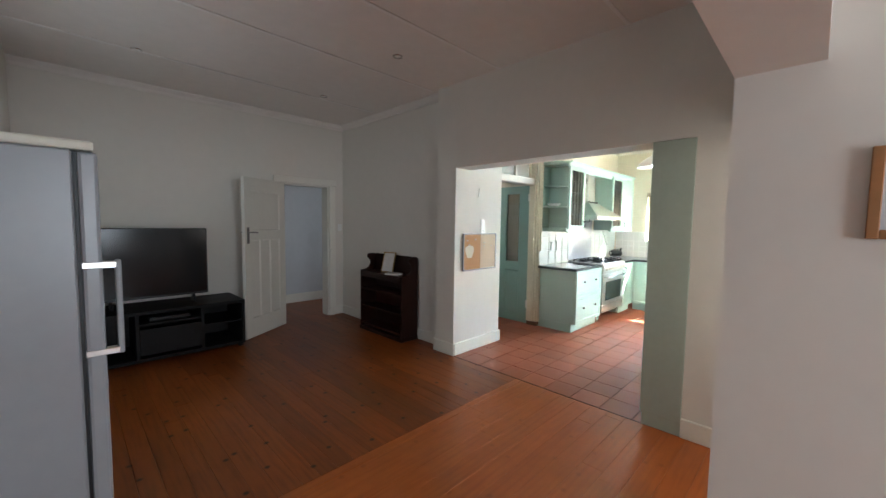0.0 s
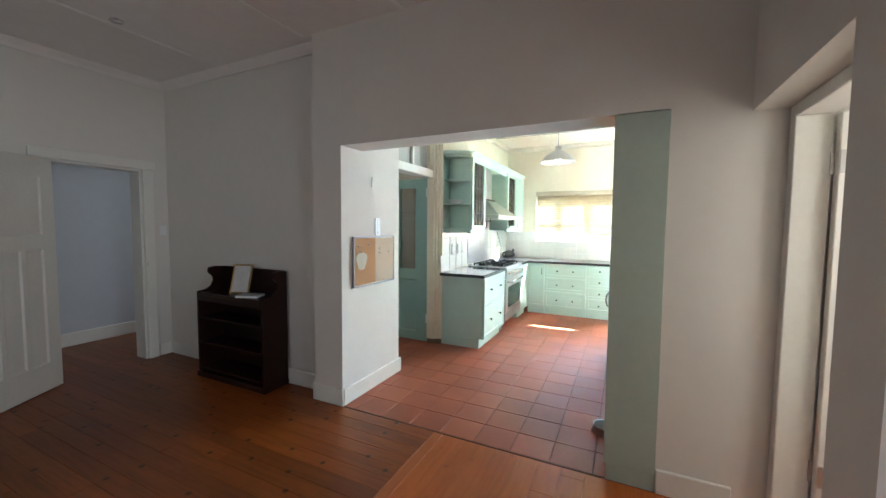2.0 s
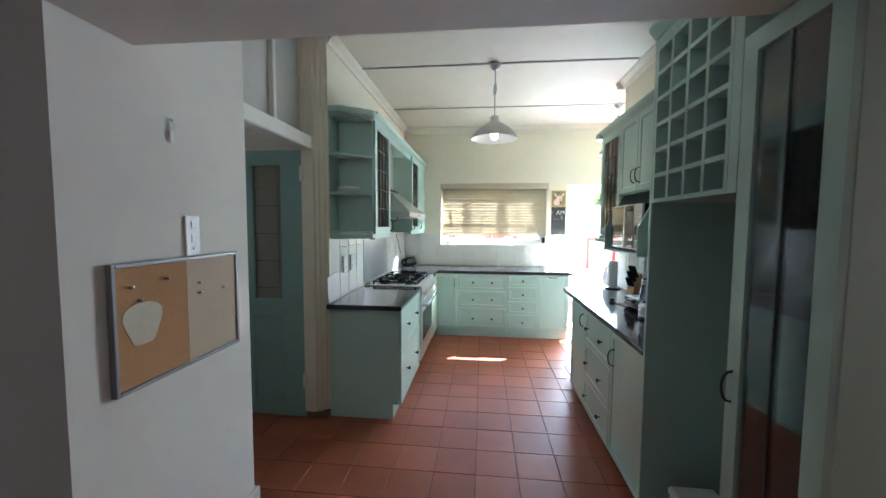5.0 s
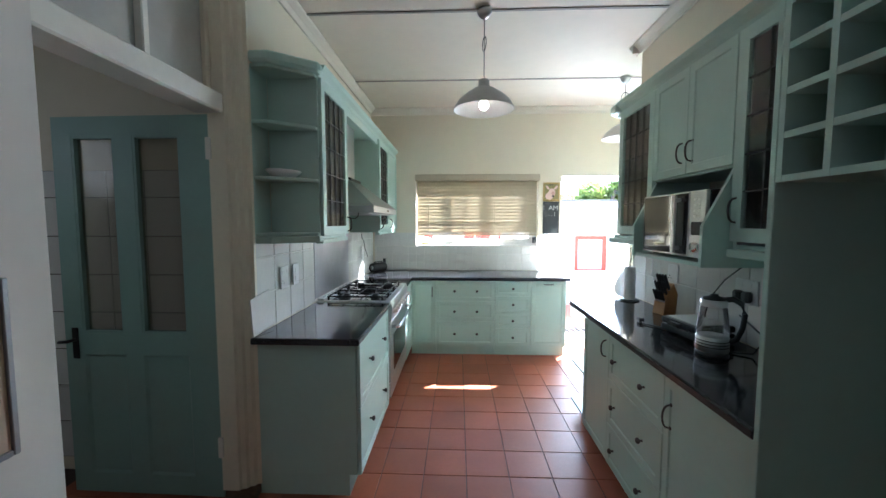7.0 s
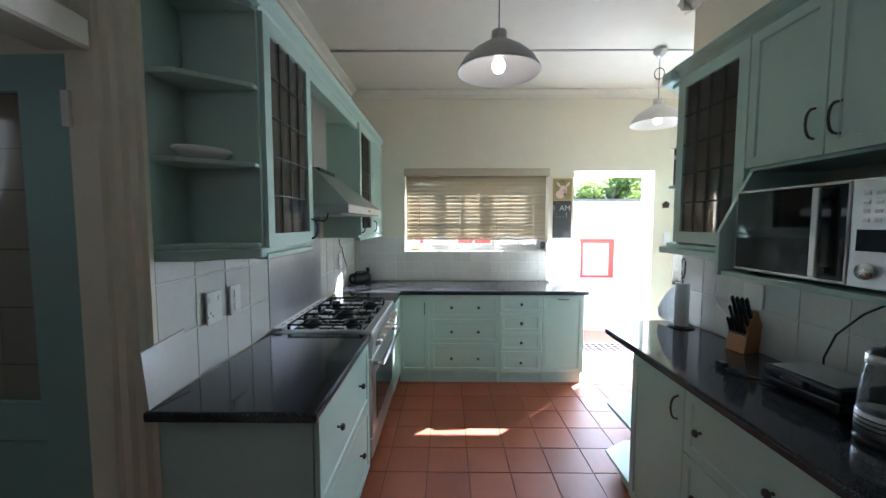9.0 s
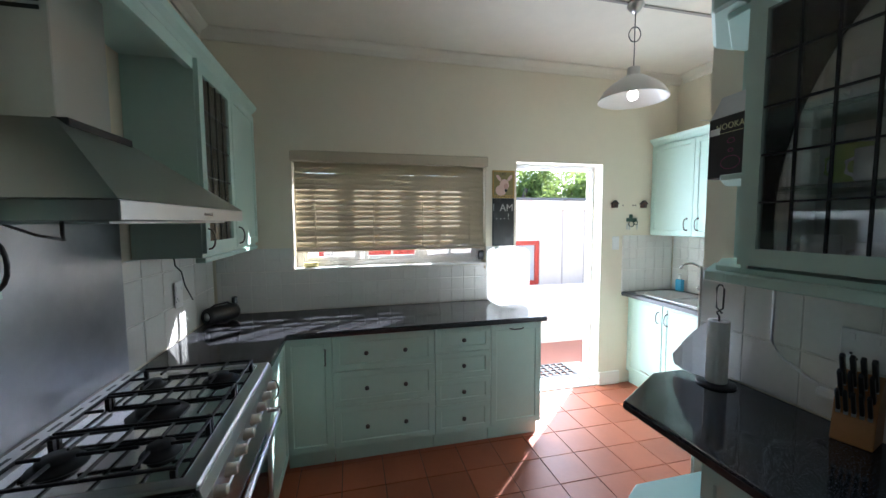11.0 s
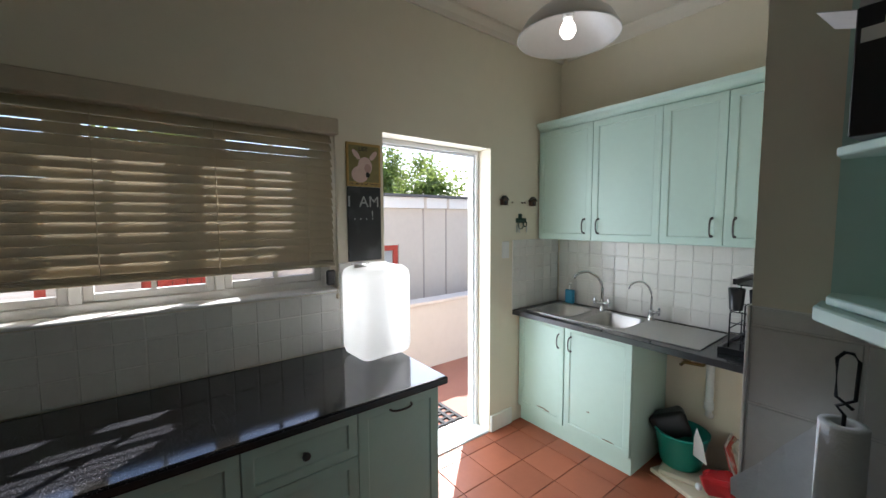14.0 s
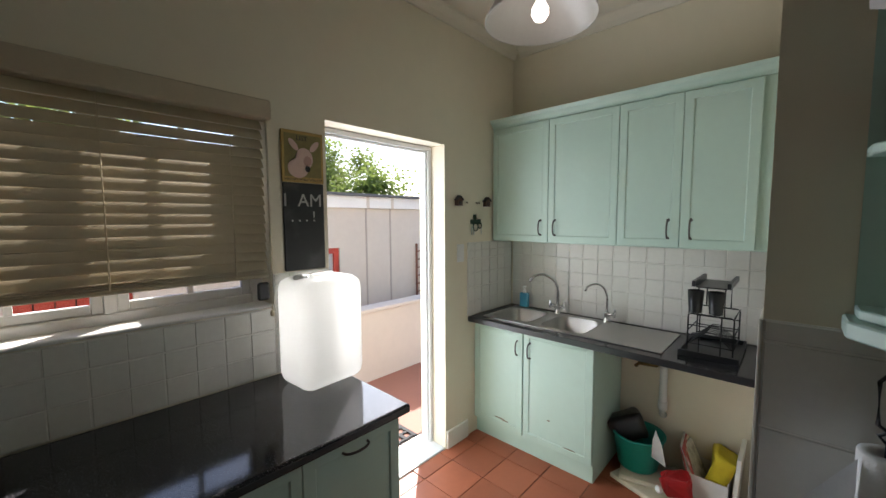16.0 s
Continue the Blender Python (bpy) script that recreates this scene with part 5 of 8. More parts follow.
def dish_rack():
    D = thing("drying_rack", (6.3, -0.8, 0.90), "black wire dish rack with cutlery cups on the worktop", "dish rack")
    part("tray", boxes([(6.19, 6.44, -1.04, -0.66, 0.9005, 0.908), (6.19, 6.20, -1.04, -0.66, 0.908, 0.93), (6.43, 6.44, -1.04, -0.66, 0.908, 0.93), (6.20, 6.43, -1.04, -1.03, 0.908, 0.93), (6.20, 6.43, -0.67, -0.66, 0.908, 0.93)]), M_BLACK, D, "black drip tray")
    r = 0.004
    for y in (-0.98, -0.72):
        part("end_frame", tube([(6.22, y, 0.92), (6.22, y, 1.10), (6.23, y, 1.11), (6.40, y, 1.11), (6.41, y, 1.10), (6.41, y, 0.92)], r, 6), M_IRON, D)
        part("high_frame", tube([(6.26, y, 1.11), (6.26, y, 1.25), (6.37, y, 1.25), (6.37, y, 1.11)], r, 6), M_IRON, D)
    for x in (6.22, 6.41):
        for z in (0.95, 1.02, 1.11):
            part("side_wire", tube([(x, -0.98, z), (x, -0.72, z)], 0.003, 6), M_IRON, D)
    for z in (0.955, 1.0, 1.05):
        for y in (-0.98, -0.72):
            part("end_wire", tube([(6.22, y, z), (6.41, y, z)], 0.003, 6), M_IRON, D)
    for x in (6.27, 6.36):
        part("end_wire", tube([(x, -0.72, 0.91), (x, -0.72, 1.11)], 0.003, 6), M_IRON, D)
    for i in range(7):
        y = -0.94 + i * 0.034
        part("plate_wire", tube([(6.22, y, 0.945), (6.30, y, 1.02), (6.33, y, 1.02), (6.41, y, 0.945)], 0.0025, 6), M_IRON, D)
    part("top_tray", boxes([(6.25, 6.38, -1.0, -0.70, 1.252, 1.257), (6.235, 6.25, -1.02, -0.68, 1.257, 1.285), (6.38, 6.395, -1.02, -0.68, 1.257, 1.285)]), M_BLACK, D)
    for cx in (6.375, 6.29):
        part("cutlery_cup", lathe([(0.028, 0), (0.036, 0.11), (0.033, 0.11), (0.026, 0.005), (0, 0.005)], (cx, -0.675, 1.13), 16), M_BLACK, D, "black cutlery cup")


dish_rack()
bpy.data.objects["drying_rack"].location.x += 0.075


# ---- pendants ----
def pendant(x, y, zb, swing):
    M_SHADE = mat("enamel_shade", (0.58, 0.56, 0.52), 0.3, var=0.04)
    L = thing("pendant_lamp", (x, y, KITCHEN_Z), "white enamel dome pendant lamp with a lit bulb", "pendant lamp", "pendant lamps")
    part("canopy", lathe([(0, 0), (0.045, -0.002), (0.05, -0.02), (0.03, -0.05), (0.012, -0.065), (0, -0.065)], (x, y, KITCHEN_Z - 0.008)), M_STEEL, L)
    top = zb + 0.17
    part("cord", tube([(x, y, KITCHEN_Z - 0.06), (x, y, top)], 0.003, 6), M_BLACK, L)
    zc = (KITCHEN_Z + top) / 2
    ring = [(x + 0.035 * math.cos(a) * math.cos(swing), y + 0.035 * math.cos(a) * math.sin(swing), zc + 0.045 * math.sin(a)) for a in [2 * math.pi * k / 20 for k in range(20)]]
    part("cord_loop", tube(ring, 0.003, 6, True), M_BLACK, L)
    out = [(0.022, 0.17), (0.036, 0.165), (0.038, 0.12), (0.07, 0.105), (0.13, 0.065), (0.175, 0.025), (0.198, -0.015), (0.205, -0.025), (0.205, -0.03)]
    prof = [(r, z) for r, z in out] + [(r - 0.004, z - 0.002) for r, z in reversed(out)]
    part("shade", lathe(prof, (x, y, zb), 48), M_SHADE, L, "white enamel dome shade", True)
    part("socket", lathe([(0, 0.16), (0.022, 0.16), (0.022, 0.05), (0.016, 0.045), (0, 0.045)], (x, y, zb), 16), M_WHITE, L)
    part("bulb", lathe([(0, -0.034), (0.02, -0.028), (0.032, -0.008), (0.031, 0.012), (0.02, 0.032), (0.014, 0.045), (0, 0.046)], (x, y, zb), 20), M_BULB, L, "glowing warm bulb")


M_BULB = glow("lit_bulb", (1.0, 0.90, 0.78), 1.5)
pendant(5.608, 1.69, 2.30, 0.3)
pendant(6.833, 0.233, 2.365, 1.2)
for i, (x, y) in enumerate(((2.26, 2.90), (2.33, 4.42), (0.58, 4.50))):
    D = thing("downlight", (x, y, LIVING_Z), "small recessed chrome ceiling downlight, switched off", "downlight", "downlights")
    part("ring", lathe([(0.028, -0.002), (0.042, -0.008), (0.046, -0.002), (0.046, 0.0), (0.028, 0.0)], (x, y, LIVING_Z), 24), M_CHROME, D)
    part("lamp", lathe([(0, -0.003), (0.027, -0.0035), (0.027, 0.0)], (x, y, LIVING_Z), 20), M_WHITE, D)


# ---- worktop things, right ----
def microwave():
    M = thing("microwave", (4.94, 0.60, 1.337), "silver and black microwave on the cabinet shelf", "microwave")
    x0, x1, y0, y1, z0, z1 = 4.672, 5.21, 0.42, 0.775, 1.348, 1.655
    part("body", box(x0, x1, y0, y1, z0, z1, 0.004), M_IRON, M, "dark painted steel case")
    xc = x0 + 0.115
    door = part("door", box(xc + 0.001, x1 - 0.001, y1, y1 + 0.02, z0 + 0.002, z1 - 0.002, 0.003), M_STEEL, M, "steel-rimmed microwave door")
    part("door_glass", box(xc + 0.008, x1 - 0.010, y1 + 0.0195, y1 + 0.0215, z0 + 0.012, z1 - 0.010), mat("door_glass_black", (0.012, 0.013, 0.014), 0.05, var=0.1), door, "black mirror glass")
    part("control_panel", box(x0 + 0.001, xc, y1, y1 + 0.018, z0 + 0.002, z1 - 0.002, 0.003), M_STEEL, M)
    part("handle", boxes([(xc + 0.055, xc + 0.078, y1 + 0.044, y1 + 0.058, z0 + 0.018, z1 - 0.018), (xc + 0.058, xc + 0.075, y1 + 0.0215, y1 + 0.045, z0 + 0.030, z0 + 0.048), (xc + 0.058, xc + 0.075, y1 + 0.0215, y1 + 0.045, z1 - 0.048, z1 - 0.030)], 0.003), M_STEEL, door, "brushed steel bar handle")
    part("display", box(x0 + 0.02, xc - 0.02, y1 + 0.018, y1 + 0.0195, z0 + 0.105, z0 + 0.165), M_SCREEN, M, "dark display window")
    for j in range(4):
        for i in range(2):
            xx = x0 + 0.035 + i * 0.03
            part("button", box(xx, xx + 0.018, y1 + 0.018, y1 + 0.0205, z0 + 0.185 + j * 0.025, z0 + 0.195 + j * 0.025, 0.001), M_WHITE, M)
    part("dial", moved(lathe([(0.024, 0), (0.022, 0.018), (0, 0.019)], (0, 0, 0), 20), Matrix.Translation((x0 + 0.058, y1 + 0.018, z0 + 0.05)) @ pose(0, 0, 0, -90)), M_CHROME, M, "chrome dial")
    for x in (x0 + 0.04, x1 - 0.04):
        part("foot", box(x - 0.012, x + 0.012, 0.45, 0.75, 1.3365, z0 - 0.0005), M_BLACK, M)


microwave()


def kettle():
    kx, ky, z = 4.745, 0.690, 0.9005
    K_ = thing("kettle", (kx, ky, 0.90), "glass electric kettle with steel base and black handle", "kettle")
    part("base_plate", lathe([(0, 0), (0.078, 0), (0.078, 0.012), (0.07, 0.022), (0, 0.022)], (kx, ky, z), 32), M_BLACK, K_)
    for h in (0.045, 0.058, 0.071):
        part("band_groove", lathe([(0.0768, h), (0.0776, h + 0.001), (0.0776, h + 0.003), (0.0768, h + 0.004)], (kx, ky, z), 36), M_BLACK, K_)
    part("steel_band", lathe([(0.074, 0.0225), (0.077, 0.03), (0.076, 0.085), (0.074, 0.09), (0, 0.09)], (kx, ky, z), 36), M_STEEL, K_, "brushed steel lower body")
    g = part("glass_body", lathe([(0.074, 0.0905), (0.073, 0.12), (0.066, 0.19), (0.058, 0.225)], (kx, ky, z), 36), glass("clear_kettle_glass", (0.86, 0.88, 0.90), haze=0.03), K_, "clear glass body")
    g.visible_shadow = False
    part("collar", lathe([(0.060, 0.222), (0.062, 0.226), (0.060, 0.25), (0.056, 0.252), (0.054, 0.224)], (kx, ky, z), 32), M_STEEL, K_)
    part("lid", lathe([(0.056, 0.25), (0.05, 0.262), (0.02, 0.268), (0.018, 0.276), (0, 0.278)], (kx, ky, z), 28), M_BLACK, K_)
    d = Vector((-0.62, -0.6, 0)).normalized()
    pts = [Vector((kx, ky, z)) + d * r + Vector((0, 0, h)) for r, h in ((0.05, 0.255), (0.085, 0.262), (0.12, 0.245), (0.132, 0.20), (0.125, 0.14), (0.105, 0.09), (0.078, 0.07))]
    part("handle", tube(pts, 0.013, 10), M_BLACK, K_, "curved black plastic handle")
    part("power_cord", tube([(kx + 0.05, ky - 0.06, z + 0.008), (kx + 0.02, ky - 0.13, z + 0.006), (kx - 0.02, ky - 0.20, z + 0.01), (4.72, 0.43, 0.98), (4.90, 0.44, 1.05)], 0.0045, 6), M_BLACK, K_)

    K_.scale = (0.86, 0.86, 1.03)


kettle()


def toaster():
    T = thing("sandwich_press", (5.02, 0.58, 0.90), "closed black and steel sandwich press on the worktop", "sandwich press")
    m = Matrix.Translation((5.03, 0.585, 0.9)) @ pose(0, 0, 0, 0, 0, 8)
    part("lower_shell", moved(box(-0.13, 0.13, -0.11, 0.11, 0.012, 0.05, 0.012, seg=2), m), M_BLACK, T)
    part("upper_shell", moved(box(-0.13, 0.13, -0.11, 0.11, 0.052, 0.088, 0.014, seg=2), m), M_BLACK, T)
    part("lid_plate", moved(box(-0.11, 0.11, -0.09, 0.09, 0.0885, 0.092, 0.003), m), M_STEEL, T, "steel lid plate")
    part("handle", moved(box(-0.04, 0.04, 0.108, 0.14, 0.056, 0.08, 0.006), m), M_BLACK, T)
    for x in (-0.1, 0.1):
        for y in (-0.08, 0.08):
            part("foot", moved(lathe([(0.012, 0.0005), (0.012, 0.012), (0, 0.012)], (x, y, 0), 10), m), M_BLACK, T)
    part("power_cord", tube([(5.13, 0.66, 0.915), (5.19, 0.70, 0.907), (5.25, 0.745, 0.906), (5.30, 0.74, 0.906)], 0.004, 6), M_BLACK, T)
    part("plug", boxes([(5.295, 5.335, 0.725, 0.755, 0.901, 0.928), (5.335, 5.352, 0.73, 0.735, 0.91, 0.915), (5.335, 5.352, 0.745, 0.75, 0.91, 0.915)], 0.003), M_BLACK, T)


toaster()


def knife_block():
    M_BLOCK = mat("beech_block", (0.42, 0.20, 0.07), 0.4, var=0.15, scale=14, var2=0.1)
    B = thing("knife_block", (5.50, 0.52, 0.90), "wooden knife block full of black-handled knives", "knife block")
    m = Matrix.Translation((5.50, 0.53, 0.9)) @ pose(0, 0, 0, 0, 0, 180)
    prof = [(-0.075, 0.0005), (0.06, 0.0005), (0.075, 0.12), (0.03, 0.185), (-0.045, 0.11)]
    part("block", moved(extrude([(p[0], p[1]) for p in prof], "x", -0.055, 0.055, 0.003), m), M_BLOCK, B)
    tilt = pose(0, 0, 0, 32)
    for r, (zz, n, l, w) in enumerate(((0.150, 4, 0.10, 0.010), (0.118, 4, 0.09, 0.009), (0.085, 5, 0.07, 0.008))):
        for i in range(n):
            x = -0.04 + 0.08 * i / (n - 1)
            y = 0.0 - (0.155 - zz) * 0.75
            bm = box(-w * 0.7, w * 0.7, -w, w, 0, l, 0.003)
            part("knife_handle", moved(bm, m @ Matrix.Translation((x, y + 0.0, zz)) @ tilt), M_BLACK, B, "black knife handle")
            part("bolster", moved(box(-w * 0.75, w * 0.75, -w * 1.05, w * 1.05, -0.008, 0.0), m @ Matrix.Translation((x, y, zz)) @ tilt), M_STEEL, B)


knife_block()
_block = bpy.data.objects["knife_block"]
_block.location = (5.54, 0.470, 0.90)
_block.rotation_euler = (0, 0, radians(16))
_block.scale = (0.85, 0.74, 1.14)


def paper_roll():
    R = thing("paper_towel_holder", (5.96, 0.52, 0.90), "white paper towel roll on a black wire holder", "paper towel")
    x, y, z = 5.96, 0.52, 0.9005
    M_PAPER = mat("paper_towel", (0.80, 0.80, 0.79), 0.85, var=0.03, bump=0.4, bscale=150)
    part("stand", lathe([(0, 0), (0.07, 0), (0.07, 0.006), (0.065, 0.009), (0, 0.009)], (x, y, z), 28), M_IRON, R)
    part("roll", lathe([(0.019, 0.012), (0.037, 0.012), (0.0385, 0.016), (0.0385, 0.264), (0.037, 0.268), (0.019, 0.268), (0.019, 0.012)], (x, y, z), 32), M_PAPER, R)
    bm = bmesh.new()
    ptsA = [(x + 0.0365, y + 0.011), (x + 0.08, y + 0.035), (x + 0.12, y + 0.045), (x + 0.17, y + 0.04)]
    hs = [(0.014, 0.255), (0.016, 0.20), (0.02, 0.14), (0.03, 0.075)]
    a = [bm.verts.new((p[0], p[1], z + h[0])) for p, h in zip(ptsA, hs)]
    b = [bm.verts.new((p[0], p[1] + 0.01, z + h[1])) for p, h in zip(ptsA, hs)]
    for i in range(3):
        bm.faces.new((a[i], a[i + 1], b[i + 1], b[i]))
    bmesh.ops.solidify(bm, geom=bm.faces[:], thickness=0.0012)
    part("loose_sheet", bm, M_PAPER, R, "torn loose paper sheet")
    part("wire", tube([(x, y, z + 0.009), (x, y, z + 0.285), (x + 0.012, y, z + 0.30), (x - 0.014, y, z + 0.32), (x - 0.016, y, z + 0.40), (x - 0.006, y, z + 0.415), (x + 0.006, y, z + 0.415), (x + 0.016, y, z + 0.40), (x + 0.014, y, z + 0.32), (x - 0.012, y, z + 0.30)], 0.0035, 8), M_IRON, R, "black wire loop")


paper_roll()


def jar():
    J = thing("storage_jar", (4.60, 0.47, 0.90), "clear plastic jar of white sugar with a dark lid", "jar")
    g = part("jar_body", lathe([(0.055, 0.001), (0.06, 0.006), (0.06, 0.09), (0.056, 0.095)], (4.60, 0.47, 0.90), 28), M_PANE, J)
    g.visible_shadow = False
    part("contents", lathe([(0, 0.003), (0.056, 0.003), (0.056, 0.04), (0, 0.045)], (4.60, 0.47, 0.90), 24), M_WHITE, J)
    part("lid", lathe([(0.063, 0.095), (0.064, 0.115), (0.06, 0.12), (0, 0.12)], (4.60, 0.47, 0.90), 28), M_BLACK, J)


jar()


# ---- wall plates ----
def plate(name, face, u, z, w, h, label, holes, at, category="socket"):
    """A switch or socket on a wall; face is the wall's axis and side."""
    rot = {"-x": -90, "+y": 180, "-y": 0}[face]
    loc = {"-x": (at, u, z), "+y": (u, at, z), "-y": (u, at, z)}[face]
    m = Matrix.Translation(loc) @ pose(0, 0, 0, 0, 0, rot)
    T = thing(name, loc, label, category)
    part("plate", moved(box(-w / 2, w / 2, -0.009, -0.0005, -h / 2, h / 2, 0.003), m), M_WHITE, T)
    for dx, dz, ww, hh, dark in holes:
        part("slot" if dark else "rocker", moved(box(dx - ww / 2, dx + ww / 2, -0.012 if not dark else -0.0096, -0.009 if not dark else -0.0085, dz - hh / 2, dz + hh / 2, 0.001), m), M_BLACK if dark else M_WHITE, T)
    return T


SOCK = [(-0.03, -0.02, 0.008, 0.008, True), (-0.045, -0.035, 0.007, 0.007, True), (-0.015, -0.035, 0.007, 0.007, True), (-0.03, 0.035, 0.018, 0.022, False), (0.03, 0.035, 0.018, 0.022, False)]
plate("wall_socket", "-y", 3.59, 1.46, 0.075, 0.16, "white vertical switch plate on the pillar", [(0, 0.045, 0.02, 0.03, False), (0, -0.01, 0.02, 0.03, False), (0, -0.05, 0.01, 0.01, True)], 2.948)
plate("wall_socket", "-y", 5.276, 1.17, 0.10, 0.14, "white double socket on the tiled wall", SOCK, 2.945)
plate("wall_socket", "-y", 5.438, 1.17, 0.085, 0.14, "white switch plate on the tiled wall", [(0, 0.03, 0.03, 0.035, False), (0, -0.03, 0.03, 0.035, False)], 2.945)
plate("wall_socket", "-y", 7.18, 1.17, 0.09, 0.15, "white socket on the tiles in the corner", SOCK, 2.945)
plate("light_switch", "-x", -0.445, 1.365, 0.075, 0.125, "white light switch beside the back door", [(0, 0.02, 0.02, 0.04, False), (0, -0.03, 0.02, 0.03, False)], XB, "switch")
plate("light_switch", "-y", 3.19, 1.40, 0.07, 0.11, "white light switch beside the living room door", [(0, 0, 0.02, 0.04, False)], 5.569, "switch")
plate("wall_socket", "+y", 4.92, 1.165, 0.15, 0.12, "white double socket with black plugs over the worktop", SOCK, YR + 0.012)
plate("wall_socket", "+y", 5.565, 1.17, 0.12, 0.12, "white socket above the knife block", SOCK, YR + 0.012)
for x in (4.885, 4.945):
    tagged(link("plug", box(x - 0.022, x + 0.022, YR + 0.022, YR + 0.06, 1.115, 1.17, 0.010), M_BLACK), "black three-pin plug in the wall socket", "plug")
tagged(link("cable", tube([(5.16, 0.46, 0.905), (5.17, 0.45, 1.0), (5.14, 0.44, 1.10), (5.06, 0.43, 1.20), (4.95, 0.43, 1.28), (4.86, 0.43, 1.317)], 0.004, 6), M_BLACK), "black cable running along the tiles", "cable")
tagged(link("cable", tube([(5.83, 0.42, 1.364), (5.83, 0.42, 1.12), (5.80, 0.42, 1.07), (5.70, 0.42, 1.02), (5.62, 0.424, 1.005)], 0.005, 6), M_WHITE), "white cable hanging down the tiled wall", "cable")
tagged(link("extension_adapter", box(5.60, 5.67, 0.414, 0.445, 0.98, 1.01, 0.006), M_WHITE), "white plug adapter on the tiled wall", "adapter")
tagged(link("cable", tube([(7.12, 2.93, 1.384), (7.13, 2.93, 1.34), (7.18, 2.92, 1.30), (7.20, 2.915, 1.22), (7.26, 2.90, 1.12)], 0.004, 6), M_BLACK), "dark cable end hanging below the wall cabinet", "cable")


# ---- left and window worktop things ----
def speaker():
    S = thing("portable_speaker", (7.62, 2.80, 0.90), "black drum-shaped portable speaker on the corner worktop", "speaker")
    c, d = Vector((7.575, 2.82, 0.978)), Vector((0.81, -0.58, 0)).normalized()
    rot = d.to_track_quat("Z", "Y").to_matrix().to_4x4()
    m = Matrix.Translation(c) @ rot
    part("body", moved(lathe([(0.04, -0.135), (0.065, -0.13), (0.071, -0.11), (0.072, 0.11), (0.065, 0.13), (0.04, 0.135)], (0, 0, 0), 28), m), M_BLACK, S)
    for s in (-1, 1):
        part("woofer", moved(lathe([(0, 0.123 * s), (0.03, 0.128 * s), (0.055, 0.134 * s), (0.058, 0.137 * s), (0.060, 0.131 * s)], (0, 0, 0), 24), m), M_IRON, S, "round passive radiator")
        part("radiator_cap", moved(lathe([(0, 0.132 * s), (0.032, 0.1325 * s), (0.032, 0.125 * s)], (0, 0, 0), 20), m), M_STEEL, S)
    part("carry_strap", moved(tube([(0.0, 0.066, -0.09), (0.0, 0.084, -0.06), (0.0, 0.086, 0.06), (0, 0.066, 0.09)], 0.009, 8), Matrix.Translation(c) @ rot), M_BLACK, S)
    part("strap_tail", moved(box(-0.02, 0.02, 0.06, 0.125, 0.11, 0.15, 0.008), Matrix.Translation(c) @ rot), M_BLACK, S, "loose strap end")
    part("foot", box(7.52, 7.63, 2.77, 2.87, 0.9005, 0.906), M_BLACK, S)


speaker()
_speaker = bpy.data.objects["portable_speaker"]
_speaker.location = (7.585, 2.825, 0.90)
_speaker.scale = (0.8, 0.8, 0.8)


def jerrycan():
    M_CAN = bpy.data.materials.new("milky_water_can")
    M_CAN.use_nodes = True
    nt = M_CAN.node_tree
    b = nt.nodes["Principled BSDF"]
    b.inputs["Base Color"].default_value = (0.86, 0.87, 0.86, 1)
    b.inputs["Roughness"].default_value = 0.3
    milky, mixed = nt.nodes.new("ShaderNodeBsdfTranslucent"), nt.nodes.new("ShaderNodeMixShader")
    milky.inputs[0].default_value = (0.97, 0.97, 0.95, 1)
    mixed.inputs[0].default_value = 0.8
    nt.links.new(b.outputs[0], mixed.inputs[1])
    nt.links.new(milky.outputs[0], mixed.inputs[2])
    nt.links.new(mixed.outputs[0], nt.nodes["Material Output"].inputs[0])
    J = thing("water_canister", (7.53, 0.73, 0.90), "translucent white plastic water canister on the worktop", "canister")
    m = Matrix.Translation((7.597, 0.735, 0.9005)) @ pose(0, 0, 0, 0, 0, 4)
    hw, hd, h = 0.15, 0.122, 0.462
    bm = box(-hd, hd, -hw, hw, 0, h)
    bmesh.ops.bevel(bm, geom=bm.edges[:], offset=0.055, segments=5, affect="EDGES", profile=0.5)
    bmesh.ops.subdivide_edges(bm, edges=[e for e in bm.edges if e.calc_length() > 0.1], cuts=8, use_grid_fill=True)
    for v in bm.verts:
        # three flutes down each side
        if 0.05 < v.co.z < h - 0.05:
            v.co.x -= math.copysign(0.006, v.co.x) * max(0, math.cos(v.co.y / hw * math.pi * 1.5)) ** 2
        if v.co.z < 0.01:
            v.co.z += 0.03 * max(0, math.cos(v.co.y / hw * math.pi * 1.5)) ** 2
    part("body", moved(bm, m), M_CAN, J, "", True)
    part("handle", moved(tube([(-0.0, -0.07, h - 0.012), (0, -0.06, h), (0, 0.03, h), (0, 0.04, h - 0.012)], 0.012, 8), m), M_CAN, J)
    part("cap", moved(lathe([(0.03, 0), (0.03, 0.02), (0.026, 0.023), (0, 0.023)], (0.0, 0.09, h - 0.012), 20), m), M_WHITE, J)


jerrycan()


def text_part(name, body, size, m, material, parent, label=""):
    cu = bpy.data.curves.new(name, "FONT")
    cu.body, cu.size, cu.align_x, cu.align_y, cu.extrude = body, size, "CENTER", "CENTER", 0.0006
    ob = new(name, cu)
    dg = bpy.context.evaluated_depsgraph_get()
    me = bpy.data.meshes.new_from_object(ob.evaluated_get(dg))
    bpy.data.objects.remove(ob)
    me.transform(m)
    me.materials.clear()
    me.materials.append(material)
    o = new(name, me)
    o.parent = parent
    o.matrix_parent_inverse = parent.matrix_basis.inverted()
    if label:
        o["label"] = label
    return o


